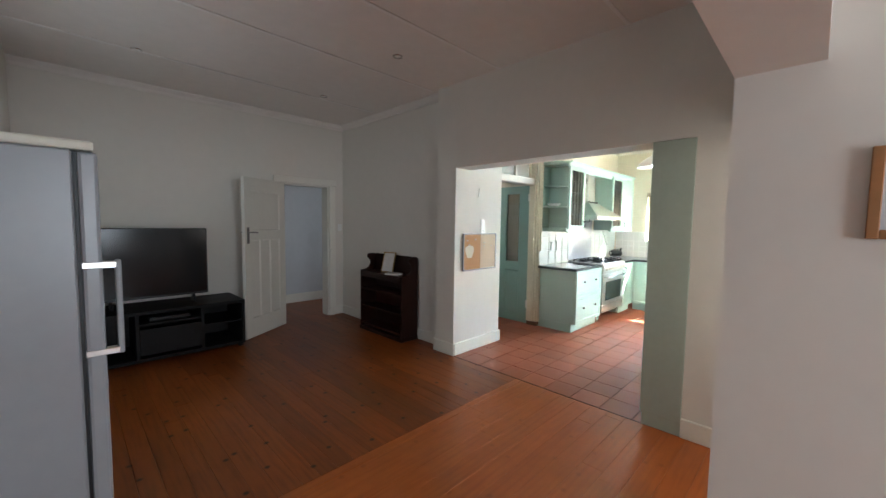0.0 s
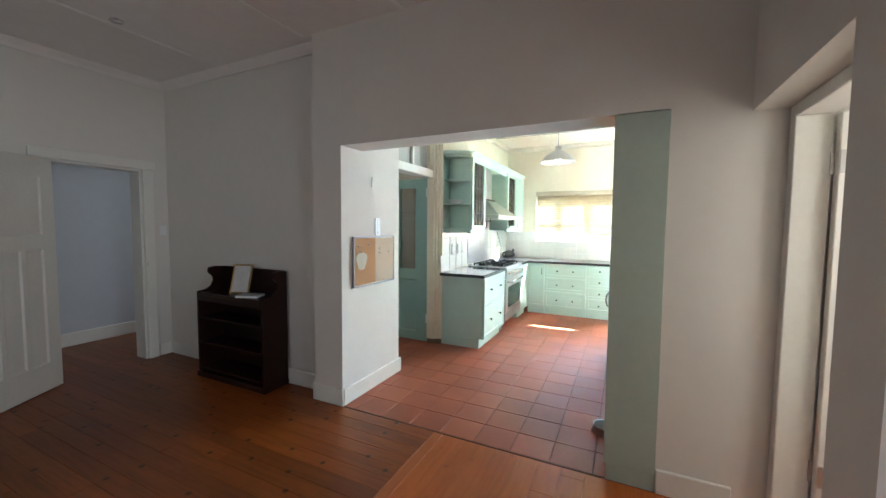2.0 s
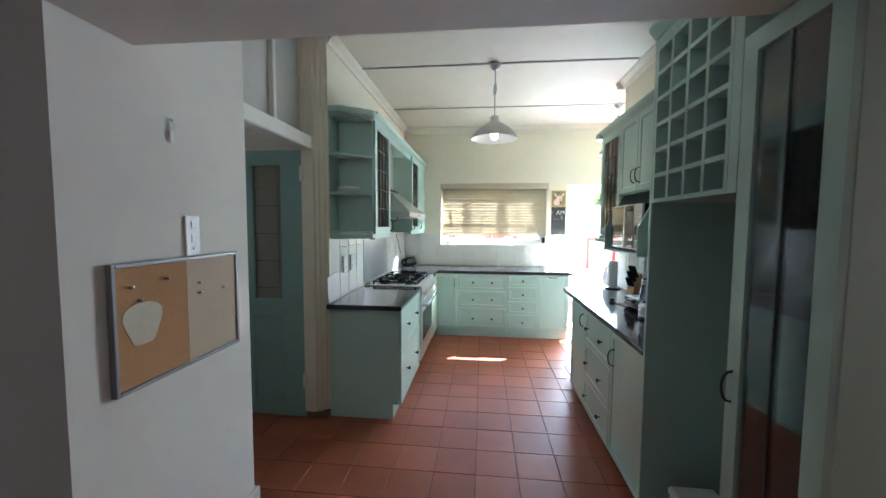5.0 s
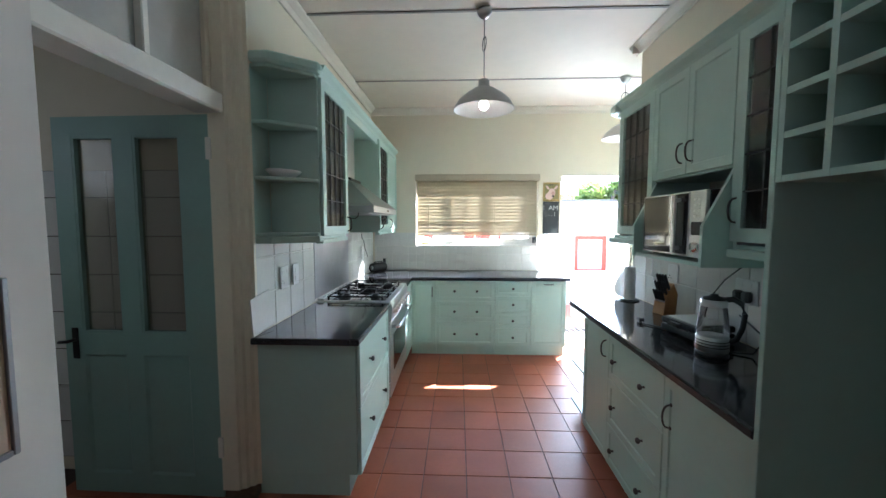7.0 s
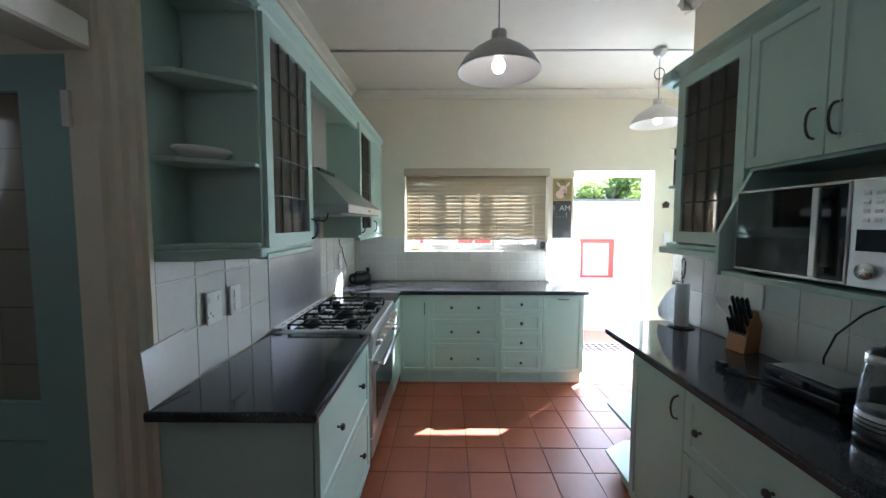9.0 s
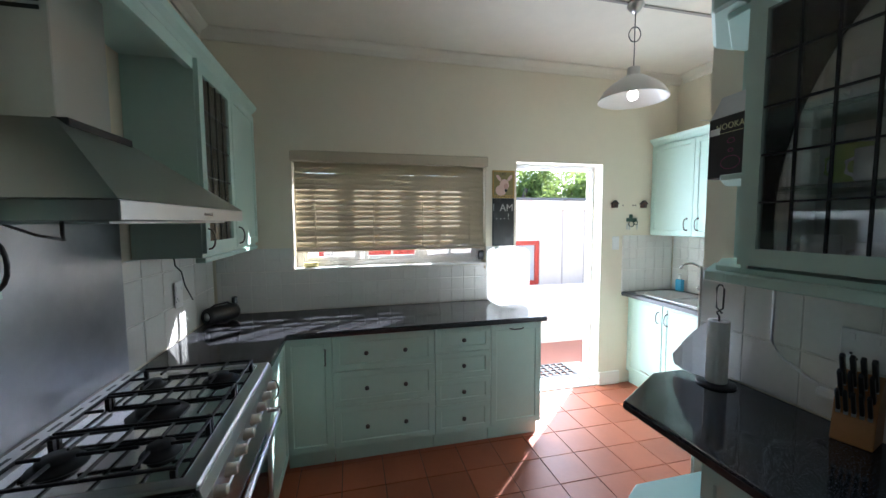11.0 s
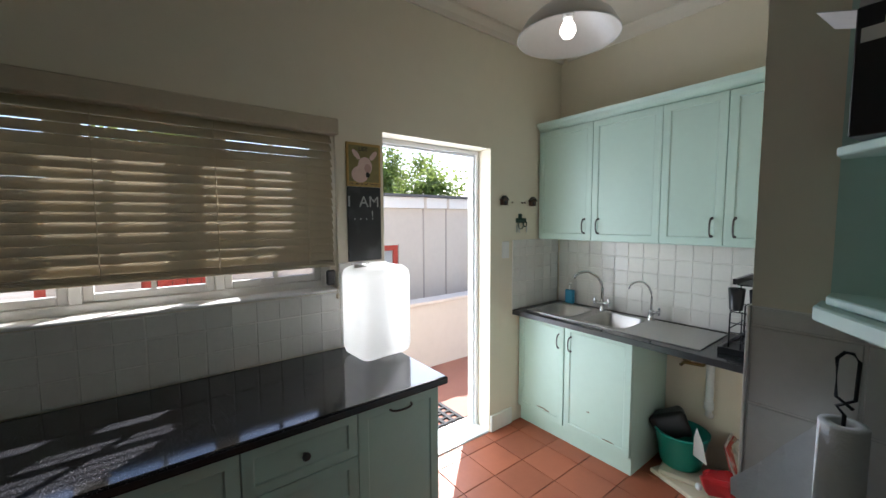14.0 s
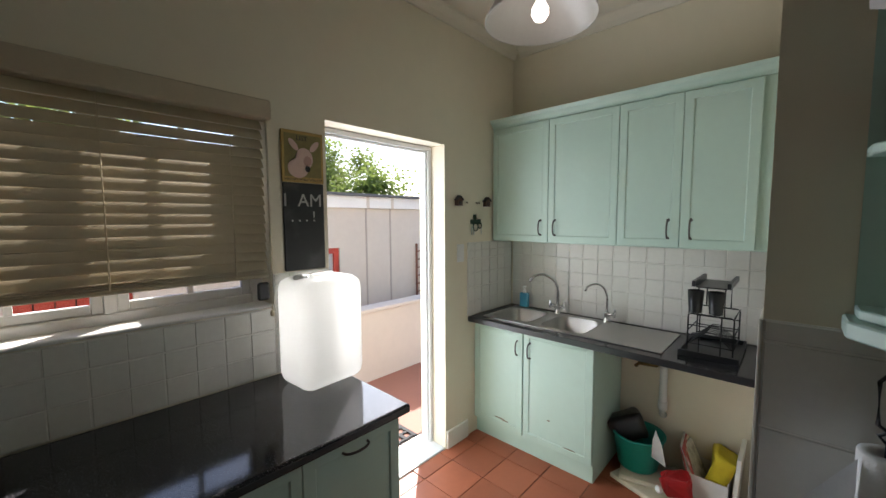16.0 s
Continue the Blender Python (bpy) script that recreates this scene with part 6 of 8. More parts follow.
def on_window_wall(y, z, x=XB):
    """Letters flat on the window wall, read from inside."""
    return Matrix.Translation((x, y, z)) @ pose(0, 0, 0, 90, 0, -90)


def sign():
    S = thing("chalkboard_sign", (XB, 0.69, 1.37), "hanging chalkboard under a pig picture with yellow border", "sign")
    M_YEL = mat("sign_ochre", (0.50, 0.33, 0.10), 0.6, var=0.2, scale=20)
    M_OLIVE = mat("sign_olive", (0.26, 0.22, 0.08), 0.6, var=0.35, scale=30)
    M_PINK = mat("pig_pink", (0.72, 0.52, 0.46), 0.6, var=0.12, scale=30)
    M_CHALK = mat("chalkboard", (0.03, 0.032, 0.033), 0.7, var=0.4, scale=12, stain=(0.11, 0.11, 0.11), stain_amt=0.6)
    M_CHK = mat("chalk_white", (0.5, 0.5, 0.48), 0.9)
    y0, y1 = 0.592, 0.795
    x = XB - 0.001
    part("frame", box(x - 0.012, x, y0, y1, 1.775, 2.01, 0.002), M_YEL, S)
    part("picture", box(x - 0.014, x - 0.0121, y0 + 0.012, y1 - 0.012, 1.80, 1.995), M_OLIVE, S)

    def blob(name, cy, cz, ry, rz, mm, off, rot=0):
        bm = extrude([(ry * math.cos(a), rz * math.sin(a)) for a in [2 * math.pi * k / 20 for k in range(20)]], "x", -0.0008, 0.0)
        part(name, moved(bm, Matrix.Translation((x - 0.0142 - off, cy, cz)) @ pose(0, 0, 0, rot)), mm, S)
    blob("pig_neck", 0.72, 1.84, 0.05, 0.045, M_PINK, 0.0005)
    blob("pig_head", 0.69, 1.885, 0.042, 0.05, M_PINK, 0.0018)
    blob("pig_ear", 0.742, 1.945, 0.014, 0.032, M_PINK, 0.0031, -40)
    blob("pig_ear", 0.64, 1.945, 0.014, 0.032, M_PINK, 0.0031, 40)
    M_SN = mat("pig_snout", (0.55, 0.33, 0.29), 0.5)
    blob("pig_snout", 0.675, 1.875, 0.02, 0.024, M_SN, 0.0031)
    blob("pig_mouth", 0.675, 1.84, 0.012, 0.016, M_BLACK, 0.0031)
    text_part("lettering", "LIST", 0.03, on_window_wall(0.70, 1.976, x - 0.0155), M_BLACK, S)
    text_part("lettering", "YOU ARE WHAT YOU EAT", 0.0155, on_window_wall(0.693, 1.788, x - 0.0128), M_BLACK, S)
    part("chalkboard", box(x - 0.010, x, y0 + 0.002, y1 - 0.002, 1.365, 1.773, 0.002), M_CHALK, S, "dusty black chalkboard")
    text_part("chalk_writing", "I  AM", 0.085, on_window_wall(0.70, 1.69, x - 0.0112), M_CHK, S, "white chalk letters")
    text_part("chalk_writing", ". . . !", 0.07, on_window_wall(0.70, 1.615, x - 0.0112), M_CHK, S)


sign()


def wall_hooks():
    M_RUST = mat("rusty_tin", (0.10, 0.055, 0.04), 0.6, 0.3, var=0.3, scale=40)
    for y in (-0.415, -0.735):
        T = thing("birdhouse_ornament", (XB, y, 1.722), "tiny dark tin birdhouse ornament on the wall", "ornament", "ornaments by the door")
        part("house", extrude([(y - 0.026, 1.695), (y + 0.026, 1.695), (y + 0.026, 1.735), (y, 1.755), (y - 0.026, 1.735)], "x", XB - 0.03, XB - 0.001), M_RUST, T)
        part("roof", extrude([(y - 0.034, 1.73), (y, 1.757), (y + 0.034, 1.73), (y + 0.034, 1.736), (y, 1.765), (y - 0.034, 1.736)], "x", XB - 0.036, XB - 0.001), M_IRON, T)
        part("hole", moved(lathe([(0, 0.0005), (0.012, 0.0005), (0.012, 0)], (0, 0, 0), 14), Matrix.Translation((XB - 0.03, y, 1.715)) @ pose(0, 0, 0, 0, -90)), M_BLACK, T)
    for y in (-0.51, -0.62, -0.65):
        tagged(link("wall_hook", tube([(XB - 0.001, y, 1.72), (XB - 0.012, y, 1.72), (XB - 0.014, y, 1.712)], 0.004, 6), M_RUST), "small rusty screw hook in the wall", "hook")
    K_ = thing("key_hanger", (XB, -0.615, 1.57), "dark green iron tractor key hanger with rings", "key hanger")
    M_GRN = mat("green_iron", (0.03, 0.07, 0.05), 0.5, 0.3, var=0.3, scale=30)
    part("plate", boxes([(XB - 0.008, XB - 0.001, -0.675, -0.555, 1.565, 1.60), (XB - 0.008, XB - 0.001, -0.625, -0.585, 1.60, 1.635)], 0.004), M_GRN, K_)
    for y, z, r in ((-0.605, 1.545, 0.028), (-0.655, 1.555, 0.02)):
        ring = [(XB - 0.012, y + r * math.cos(a), z + r * math.sin(a)) for a in [2 * math.pi * k / 16 for k in range(16)]]
        part("wheel", tube(ring, 0.004, 6, True), M_GRN, K_)
    for y in (-0.56, -0.585, -0.67):
        part("key", box(XB - 0.014, XB - 0.011, y - 0.006, y + 0.006, 1.49, 1.55, 0.002), M_STEEL, K_)


wall_hooks()


# ---- under the sink ----
def under_sink():
    M_TEAL = mat("teal_plastic", (0.01, 0.26, 0.20), 0.35, var=0.06)
    M_BAG = mat("black_bag", (0.012, 0.012, 0.013), 0.3, var=0.2, bump=0.5, bscale=25)
    B = thing("bucket", (6.72, -0.80, 0.07), "teal plastic bucket with a black bag on a folded board", "bucket")
    c = (6.72, -0.80, 0.0625)
    part("body", lathe([(0, 0), (0.105, 0), (0.112, 0.01), (0.145, 0.20), (0.152, 0.205), (0.152, 0.215), (0.141, 0.215), (0.106, 0.012), (0, 0.012)], c, 36), M_TEAL, B)
    part("handle_lug", box(6.855, 6.885, -0.82, -0.78, 0.24, 0.27, 0.004), M_TEAL, B)
    bag = box(-0.10, 0.10, -0.07, 0.07, 0, 0.17, 0.04, seg=3)
    for v in bag.verts:
        v.co += Vector((noise.noise(v.co * 14), noise.noise(v.co * 14 + Vector((5, 0, 0))), noise.noise(v.co * 14 + Vector((0, 7, 0))))) * 0.025
    tagged(link("black_bag", moved(bag, Matrix.Translation((6.75, -0.82, 0.20)) @ pose(0, 0, 0, 10, 25, 30)), M_BAG, None, "", True), "crumpled black plastic bag stuffed in the bucket", "bag")
    scoop = bmesh.new()
    vs = [scoop.verts.new(p) for p in ((0, 0, 0), (0.10, 0, 0), (0.085, 0, 0.12), (0.05, 0, 0.2), (0.02, 0, 0.12))]
    scoop.faces.new(vs)
    bmesh.ops.solidify(scoop, geom=scoop.faces[:], thickness=0.01)
    tagged(link("paper_bag", moved(scoop, Matrix.Translation((6.62, -0.70, 0.20)) @ pose(0, 0, 0, 8, 0, 150)), M_WHITE), "folded white paper packet standing in the bucket", "packet")
    M_CARD = mat("cutting_board_cream", (0.62, 0.56, 0.42), 0.6, var=0.12, scale=8, stain=(0.25, 0.42, 0.5), stain_amt=0.4)
    tagged(link("cutting_board", moved(box(-0.20, 0.20, -0.16, 0.16, 0.0005, 0.03, 0.006), Matrix.Translation((6.64, -0.74, 0)) @ pose(0, 0, 0, 0, 0, -18)), M_CARD), "stained cream board lying on the floor tiles", "board")
    tagged(link("tin_tray", moved(box(-0.17, 0.17, -0.13, 0.13, 0.031, 0.06, 0.01), Matrix.Translation((6.68, -0.78, 0)) @ pose(0, 0, 0, 0, 0, 12)), M_CARD), "shallow cream tray under the bucket", "tray")
    M_RED = mat("red_plastic", (0.42, 0.015, 0.02), 0.35, var=0.2, scale=20)
    R = thing("red_bag", (6.53, -0.66, 0.06), "crumpled red plastic packet with a bottle nozzle", "packet")
    bm = box(-0.07, 0.07, -0.055, 0.055, 0, 0.11, 0.025, seg=3)
    for v in bm.verts:
        v.co += Vector((noise.noise(v.co * 20), noise.noise(v.co * 20 + Vector((5, 0, 0))), noise.noise(v.co * 20 + Vector((0, 7, 0))))) * 0.03
    part("body", moved(bm, Matrix.Translation((6.52, -0.66, 0.04)) @ pose(0, 0, 0, 0, 10, 20)), M_RED, R)
    part("nozzle", moved(lathe([(0.018, 0), (0.018, 0.03), (0.009, 0.04), (0.009, 0.06), (0, 0.061)], (0, 0, 0), 14), Matrix.Translation((6.60, -0.58, 0.075)) @ pose(0, 0, 0, -70, 0, 20)), M_WHITE, R)
    C = thing("storage_box", (6.34, -0.74, 0), "white plastic box holding magazines and a yellow cloth", "box")
    x0, x1, y0, y1 = 6.25, 6.44, -0.86, -0.64
    part("body", boxes([(x0, x1, y0, y1, 0.0005, 0.012), (x0, x0 + 0.006, y0, y1, 0.012, 0.16), (x1 - 0.006, x1, y0, y1, 0.012, 0.16), (x0 + 0.006, x1 - 0.006, y0, y0 + 0.006, 0.012, 0.16), (x0 + 0.006, x1 - 0.006, y1 - 0.006, y1, 0.012, 0.16)]), M_WHITE, C)
    M_MAGS = [mat("printed_paper_" + n, c, 0.5, var=0.5, scale=30, var2=0.5, stain=st, stain_amt=0.9) for n, c, st in (("red", (0.5, 0.08, 0.07), (0.75, 0.72, 0.68)), ("grey", (0.6, 0.58, 0.55), (0.12, 0.10, 0.10)), ("cream", (0.66, 0.55, 0.40), (0.45, 0.06, 0.06)))]
    for i in range(5):
        mm = Matrix.Translation((6.42 - i * 0.018, -0.75, 0.03)) @ pose(0, 0, 0, 0, 14 + i * 3, random.uniform(-6, 6))
        tagged(link("magazine", moved(box(-0.004, 0.004, -0.09, 0.09, 0, 0.27 + 0.012 * (i % 2), 0.001), mm), M_MAGS[i % 3]), "colourful printed magazine standing in the box", "magazine", "magazines in the box")
    M_YEL = mat("yellow_cloth", (0.58, 0.46, 0.02), 0.85, var=0.2, scale=20, bump=0.4, bscale=90)
    bm = box(-0.055, 0.055, -0.09, 0.09, 0, 0.20, 0.03, seg=3)
    for v in bm.verts:
        v.co += Vector((noise.noise(v.co * 16), noise.noise(v.co * 16 + Vector((5, 0, 0))), noise.noise(v.co * 16 + Vector((0, 7, 0))))) * 0.035
    tagged(link("yellow_cloth", moved(bm, Matrix.Translation((6.305, -0.76, 0.09)) @ pose(0, 0, 0, 0, -8, 0)), M_YEL, None, "", True), "crumpled yellow cleaning cloth in the box", "cloth")
    tagged(link("folded_board", moved(box(-0.01, 0.01, -0.13, 0.13, 0.001, 0.36, 0.002), Matrix.Translation((6.225, -0.72, 0)) @ pose(0, 0, 0, 0, -3, 0)), M_WHITE), "white board leaning beside the box", "board")
    W = thing("waste_pipe", (6.56, -1.05, 0.4), "white plastic waste pipe below the sink", "pipe")
    part("pipe", tube([(6.66, -1.07, 0.862), (6.66, -1.07, 0.40), (6.66, -1.08, 0.36), (6.66, -1.099, 0.35)], 0.022, 14), M_WHITE, W)
    part("collar", lathe([(0.027, 0), (0.027, 0.05), (0, 0.05)], (6.66, -1.07, 0.40), 16), M_WHITE, W)
    V = thing("stop_valve", (6.82, -1.08, 0.78), "brass stop tap on the wall below the sink", "valve")
    M_BRASS = mat("old_brass", (0.25, 0.17, 0.07), 0.4, 0.9, var=0.25, scale=40)
    part("body", tube([(6.70, -1.099, 0.67), (6.70, -1.06, 0.67), (6.74, -1.05, 0.67), (6.80, -1.05, 0.665), (6.82, -1.05, 0.64)], 0.011, 10), M_BRASS, V)
    part("lever", box(6.76, 6.81, -1.056, -1.044, 0.678, 0.687, 0.003), M_BRASS, V)


under_sink()
for ob in [o for o in bpy.data.objects if o.parent is None and o.name.split(".")[0] in ("storage_box", "magazine", "yellow_cloth", "folded_board")]:
    ob.location.y -= 0.235
    ob.location.x += 0.045
for ob in [o for o in bpy.data.objects if o.parent is None and o.name == "red_bag"]:
    ob.location.y -= 0.17
    ob.location.x -= 0.005
for ob in [o for o in bpy.data.objects if o.parent is None and o.name in ("bucket", "black_bag", "paper_bag")]:
    ob.location.y -= 0.125
    ob.location.x += 0.035
for ob in [o for o in bpy.data.objects if o.parent is None and o.name in ("cutting_board", "tin_tray")]:
    ob.location.y -= 0.125
    ob.location.x -= 0.01


# ---- cupboard contents and small kitchen things ----
def mug(x, y, z, r=0.04, h=0.09, material=None):
    tone = {"lime_china": "lime green", "printed_china": "printed cream"}.get(material.name, "plain white")
    C = thing("mug", (x, y, z), tone + " china mug behind the leaded glass", "mug", "crockery in the cabinet")
    part("cup", lathe([(0, 0.001), (r * 0.85, 0.001), (r, 0.01), (r, h), (r * 0.93, h), (r * 0.9, 0.012), (0, 0.01)], (x, y, z), 20), material or M_WHITE, C)
    part("handle", tube([(x + r * 0.95, y, z + h * 0.8), (x + r * 1.5, y, z + h * 0.7), (x + r * 1.5, y, z + h * 0.35), (x + r * 0.95, y, z + h * 0.2)], 0.005, 8), material or M_WHITE, C)


M_LIMEMUG, M_PRINTMUG = mat("lime_china", (0.35, 0.48, 0.06), 0.3), mat("printed_china", (0.62, 0.60, 0.55), 0.3, var=0.5, scale=40)
for x, y, z, mm in ((5.36, 0.55, 1.9005, M_WHITE), (5.50, 0.60, 1.9005, M_WHITE), (5.36, 0.60, 1.6805, M_PRINTMUG), (5.47, 0.61, 1.6805, M_WHITE), (5.55, 0.56, 1.6805, M_LIMEMUG), (5.64, 0.62, 1.6805, M_WHITE), (5.35, 0.58, 1.4185, M_LIMEMUG), (5.46, 0.60, 1.4185, M_PRINTMUG), (5.60, 0.58, 1.4185, M_WHITE)):
    mug(x, y, z, random.uniform(0.038, 0.046), random.uniform(0.09, 0.12), mm)
for x, z in ((5.29, 1.7555), (5.45, 1.7555), (5.55, 1.4285), (6.92, 1.7555), (7.08, 1.4285)):
    B = thing("bowl", (x, 2.82, z), "stacked white china bowl behind the leaded glass", "bowl", "bowls in the cabinet")
    part("shell", lathe([(0, 0.001), (0.04, 0.001), (0.045, 0.01), (0.07, 0.06), (0.066, 0.06), (0.042, 0.014), (0, 0.012)], (x, 2.82, z), 24), M_WHITE, B)

D = thing("serving_dish", (5.13, 2.83, 1.7585), "white oval serving dish on the open shelf", "dish")
bm = lathe([(0, 0.001), (0.05, 0.001), (0.07, 0.02), (0.085, 0.035), (0.08, 0.04), (0.06, 0.03), (0, 0.022)], (0, 0, 0), 32)
part("dish", moved(bm, Matrix.Translation((5.095, 2.84, 1.7585)) @ pose(0, 0, 0, 0, 0, -35) @ Matrix.Diagonal((1.2, 0.85, 1.1, 1))), M_WHITE, D, "", True)

def crumpled(name, place, size, material, label, category, seed):
    bm = box(-size[0], size[0], -size[1], size[1], 0, size[2], min(size) * 0.35, seg=3)
    for v in bm.verts:
        k = v.co * 22 + Vector((seed, 0, 0))
        v.co += Vector((noise.noise(k), noise.noise(k + Vector((5, 0, 0))), 0.5 * noise.noise(k + Vector((0, 7, 0))))) * min(size) * 0.4
    low = min(v.co.z for v in bm.verts)
    tagged(link(name, moved(bm, Matrix.Translation((place[0], place[1], place[2] - low))), material, None, "", True), label, category)


crumpled("blue_cloth", (5.795, 0.47, 1.4205), (0.022, 0.03, 0.022), mat("blue_cloth_weave", (0.07, 0.16, 0.42), 0.9, var=0.2, scale=30, bump=0.4, bscale=200), "small folded blue cloth on the corner shelf", "cloth", 1.0)
crumpled("sponge", (7.868, 2.285, 1.2225), (0.022, 0.05, 0.035), mat("pale_yellow_sponge", (0.66, 0.58, 0.26), 0.8, var=0.15, scale=40, bump=0.5, bscale=150), "pale yellow sponge on the tiled window sill", "sponge", 4.0)

# printed box on the open end shelf
H = thing("cardboard_box", (5.92, 0.55, 1.72), "black printed cardboard box with an open flap on the shelf", "box")
M_CARDBLK = mat("black_card", (0.018, 0.016, 0.018), 0.4, var=0.3, scale=12)
M_LIME = mat("pale_lettering", (0.62, 0.62, 0.36), 0.6)
M_MAGENTA = mat("magenta_print", (0.22, 0.02, 0.10), 0.6, var=0.3)
hm = Matrix.Translation((5.872, 0.54, 1.7385)) @ pose(0, 0, 0, 0, 0, 174)
part("carton", moved(box(-0.10, 0.095, -0.065, 0.065, 0, 0.229, 0.002), hm), M_CARDBLK, H)
part("flap", moved(box(-0.098, 0.093, 0, 0.002, 0, 0.10), hm @ Matrix.Translation((0, -0.062, 0.231)) @ pose(0, 0, 0, -28)), mat("grey_card", (0.52, 0.51, 0.50), 0.7, var=0.08), H, "raised flap showing its pale inside")
part("side_flap", moved(box(-0.06, 0.0, -0.06, 0.06, 0, 0.002), hm @ Matrix.Translation((-0.10, 0, 0.227)) @ pose(0, 0, 0, 0, 20)), M_WHITE, H, "pale inside of a side flap")
text_part("lettering", "HOOKAH", 0.032, hm @ Matrix.Translation((0.004, -0.0655, 0.19)) @ pose(0, 0, 0, 90), M_LIME, H, "pale yellow printed word")
part("rule", moved(box(-0.06, 0.085, -0.0662, -0.0652, 0.166, 0.168), hm), M_LIME, H)
part("sticker", moved(box(-0.092, -0.05, -0.0666, -0.0654, 0.165, 0.19), hm), M_WHITE, H, "white price sticker")
for k, (z, r) in enumerate(((0.135, 0.015), (0.10, 0.01), (0.055, 0.04))):
    ring = [(r * math.cos(a), -0.0658, z + 0.6 * r * math.sin(a)) for a in [2 * math.pi * q / 20 for q in range(20)]]
    part("print_line", moved(tube(ring, 0.0012, 5, True), hm), M_MAGENTA, H)

# cork board, key and niche things
C = thing("pin_board", (3.54, 2.94, 0.95), "cork pin board with a paper map in a silver frame", "pin board")
M_CORK = mat("cork", (0.46, 0.25, 0.11), 0.85, var=0.15, scale=60, var2=0.2, bump=0.3, bscale=200)
M_CORK2 = mat("pale_cork", (0.58, 0.46, 0.33), 0.8, var=0.08, scale=60, var2=0.1)
part("cork_half", box(3.25, 3.54, 2.932, 2.945, 0.965, 1.365), M_CORK, C)
part("felt_half", box(3.541, 3.825, 2.932, 2.945, 0.965, 1.365), M_CORK2, C, "pale board half")
part("frame", boxes([(3.235, 3.249, 2.925, 2.947, 0.95, 1.38), (3.826, 3.84, 2.925, 2.947, 0.95, 1.38), (3.25, 3.825, 2.925, 2.947, 0.95, 0.964), (3.25, 3.825, 2.925, 2.947, 1.366, 1.38)], 0.002), mat("dull_aluminium", (0.30, 0.30, 0.31), 0.5, 0.4), C)
bm = extrude([(3.345 + 0.07 * math.cos(a) * (1 + 0.18 * math.sin(3 * a)), 1.17 + 0.085 * math.sin(a) * (1 + 0.15 * math.cos(2 * a))) for a in [2 * math.pi * k / 26 for k in range(26)]], "y", 2.9295, 2.931)
part("paper_map", bm, mat("faded_paper", (0.62, 0.57, 0.46), 0.8, var=0.12, scale=30), C, "torn cream paper map")
for x, z in ((3.30, 1.30), (3.33, 1.25), (3.44, 1.31), (3.60, 1.27), (3.60, 1.23), (3.74, 1.23)):
    part("push_pin", moved(lathe([(0.006, 0), (0.004, 0.008), (0.007, 0.014), (0, 0.015)], (0, 0, 0), 10), Matrix.Translation((x, 2.932, z)) @ pose(0, 0, 0, 90)), M_STEEL, C)
Kk = thing("hanging_key", (3.506, 2.947, 1.85), "white key tag hanging on a small wall hook", "key")
part("hook", tube([(3.506, 2.947, 1.895), (3.506, 2.937, 1.895), (3.506, 2.935, 1.885)], 0.003, 6), M_STEEL, Kk)
part("ring", tube([(3.506 + 0.01 * math.cos(a), 2.937, 1.872 + 0.014 * math.sin(a)) for a in [2 * math.pi * k / 12 for k in range(12)]], 0.0015, 5, True), M_STEEL, Kk)
part("tag", box(3.496, 3.516, 2.938, 2.943, 1.81, 1.858, 0.003), M_WHITE, Kk)
N = thing("waste_bin", (3.80, 0.62, 0), "white swing bin with a dark print in the niche", "bin")
part("body", extrude([(3.70, 0.0005), (3.90, 0.0005), (3.92, 0.30), (3.68, 0.30)], "y", 0.74, 0.93, 0.008), M_WHITE, N)
part("lid", box(3.675, 3.925, 0.735, 0.935, 0.301, 0.34, 0.012), M_WHITE, N)
part("print", box(3.73, 3.87, 0.931, 0.9325, 0.08, 0.22), M_IRON, N, "dark printed pattern")
W = thing("pet_bowl", (3.62, 0.93, 0), "steel pet bowl on the floor by the niche", "bowl")
part("bowl", lathe([(0, 0.001), (0.085, 0.001), (0.09, 0.006), (0.075, 0.055), (0.08, 0.058), (0.07, 0.056), (0.055, 0.02), (0, 0.018)], (3.64, 1.00, 0.0), 28), M_STEEL, W, "", True)


# ---- living room things ----
def television():
    T = thing("television", (0.79, 5.25, 0.555), "large black flat television on the low stand", "television")
    part("panel", box(0.20, 1.25, 5.23, 5.275, 0.63, 1.395, 0.006), M_BLACK, T)
    part("screen", box(0.212, 1.238, 5.2275, 5.2298, 0.655, 1.383), M_SCREEN, T, "dark glossy screen")
    for x in (0.36, 1.09):
        part("foot", extrude([(5.15, 0.556), (5.17, 0.57), (5.24, 0.632), (5.26, 0.632), (5.33, 0.57), (5.35, 0.556)], "x", x, x + 0.025), M_BLACK, T)


television()


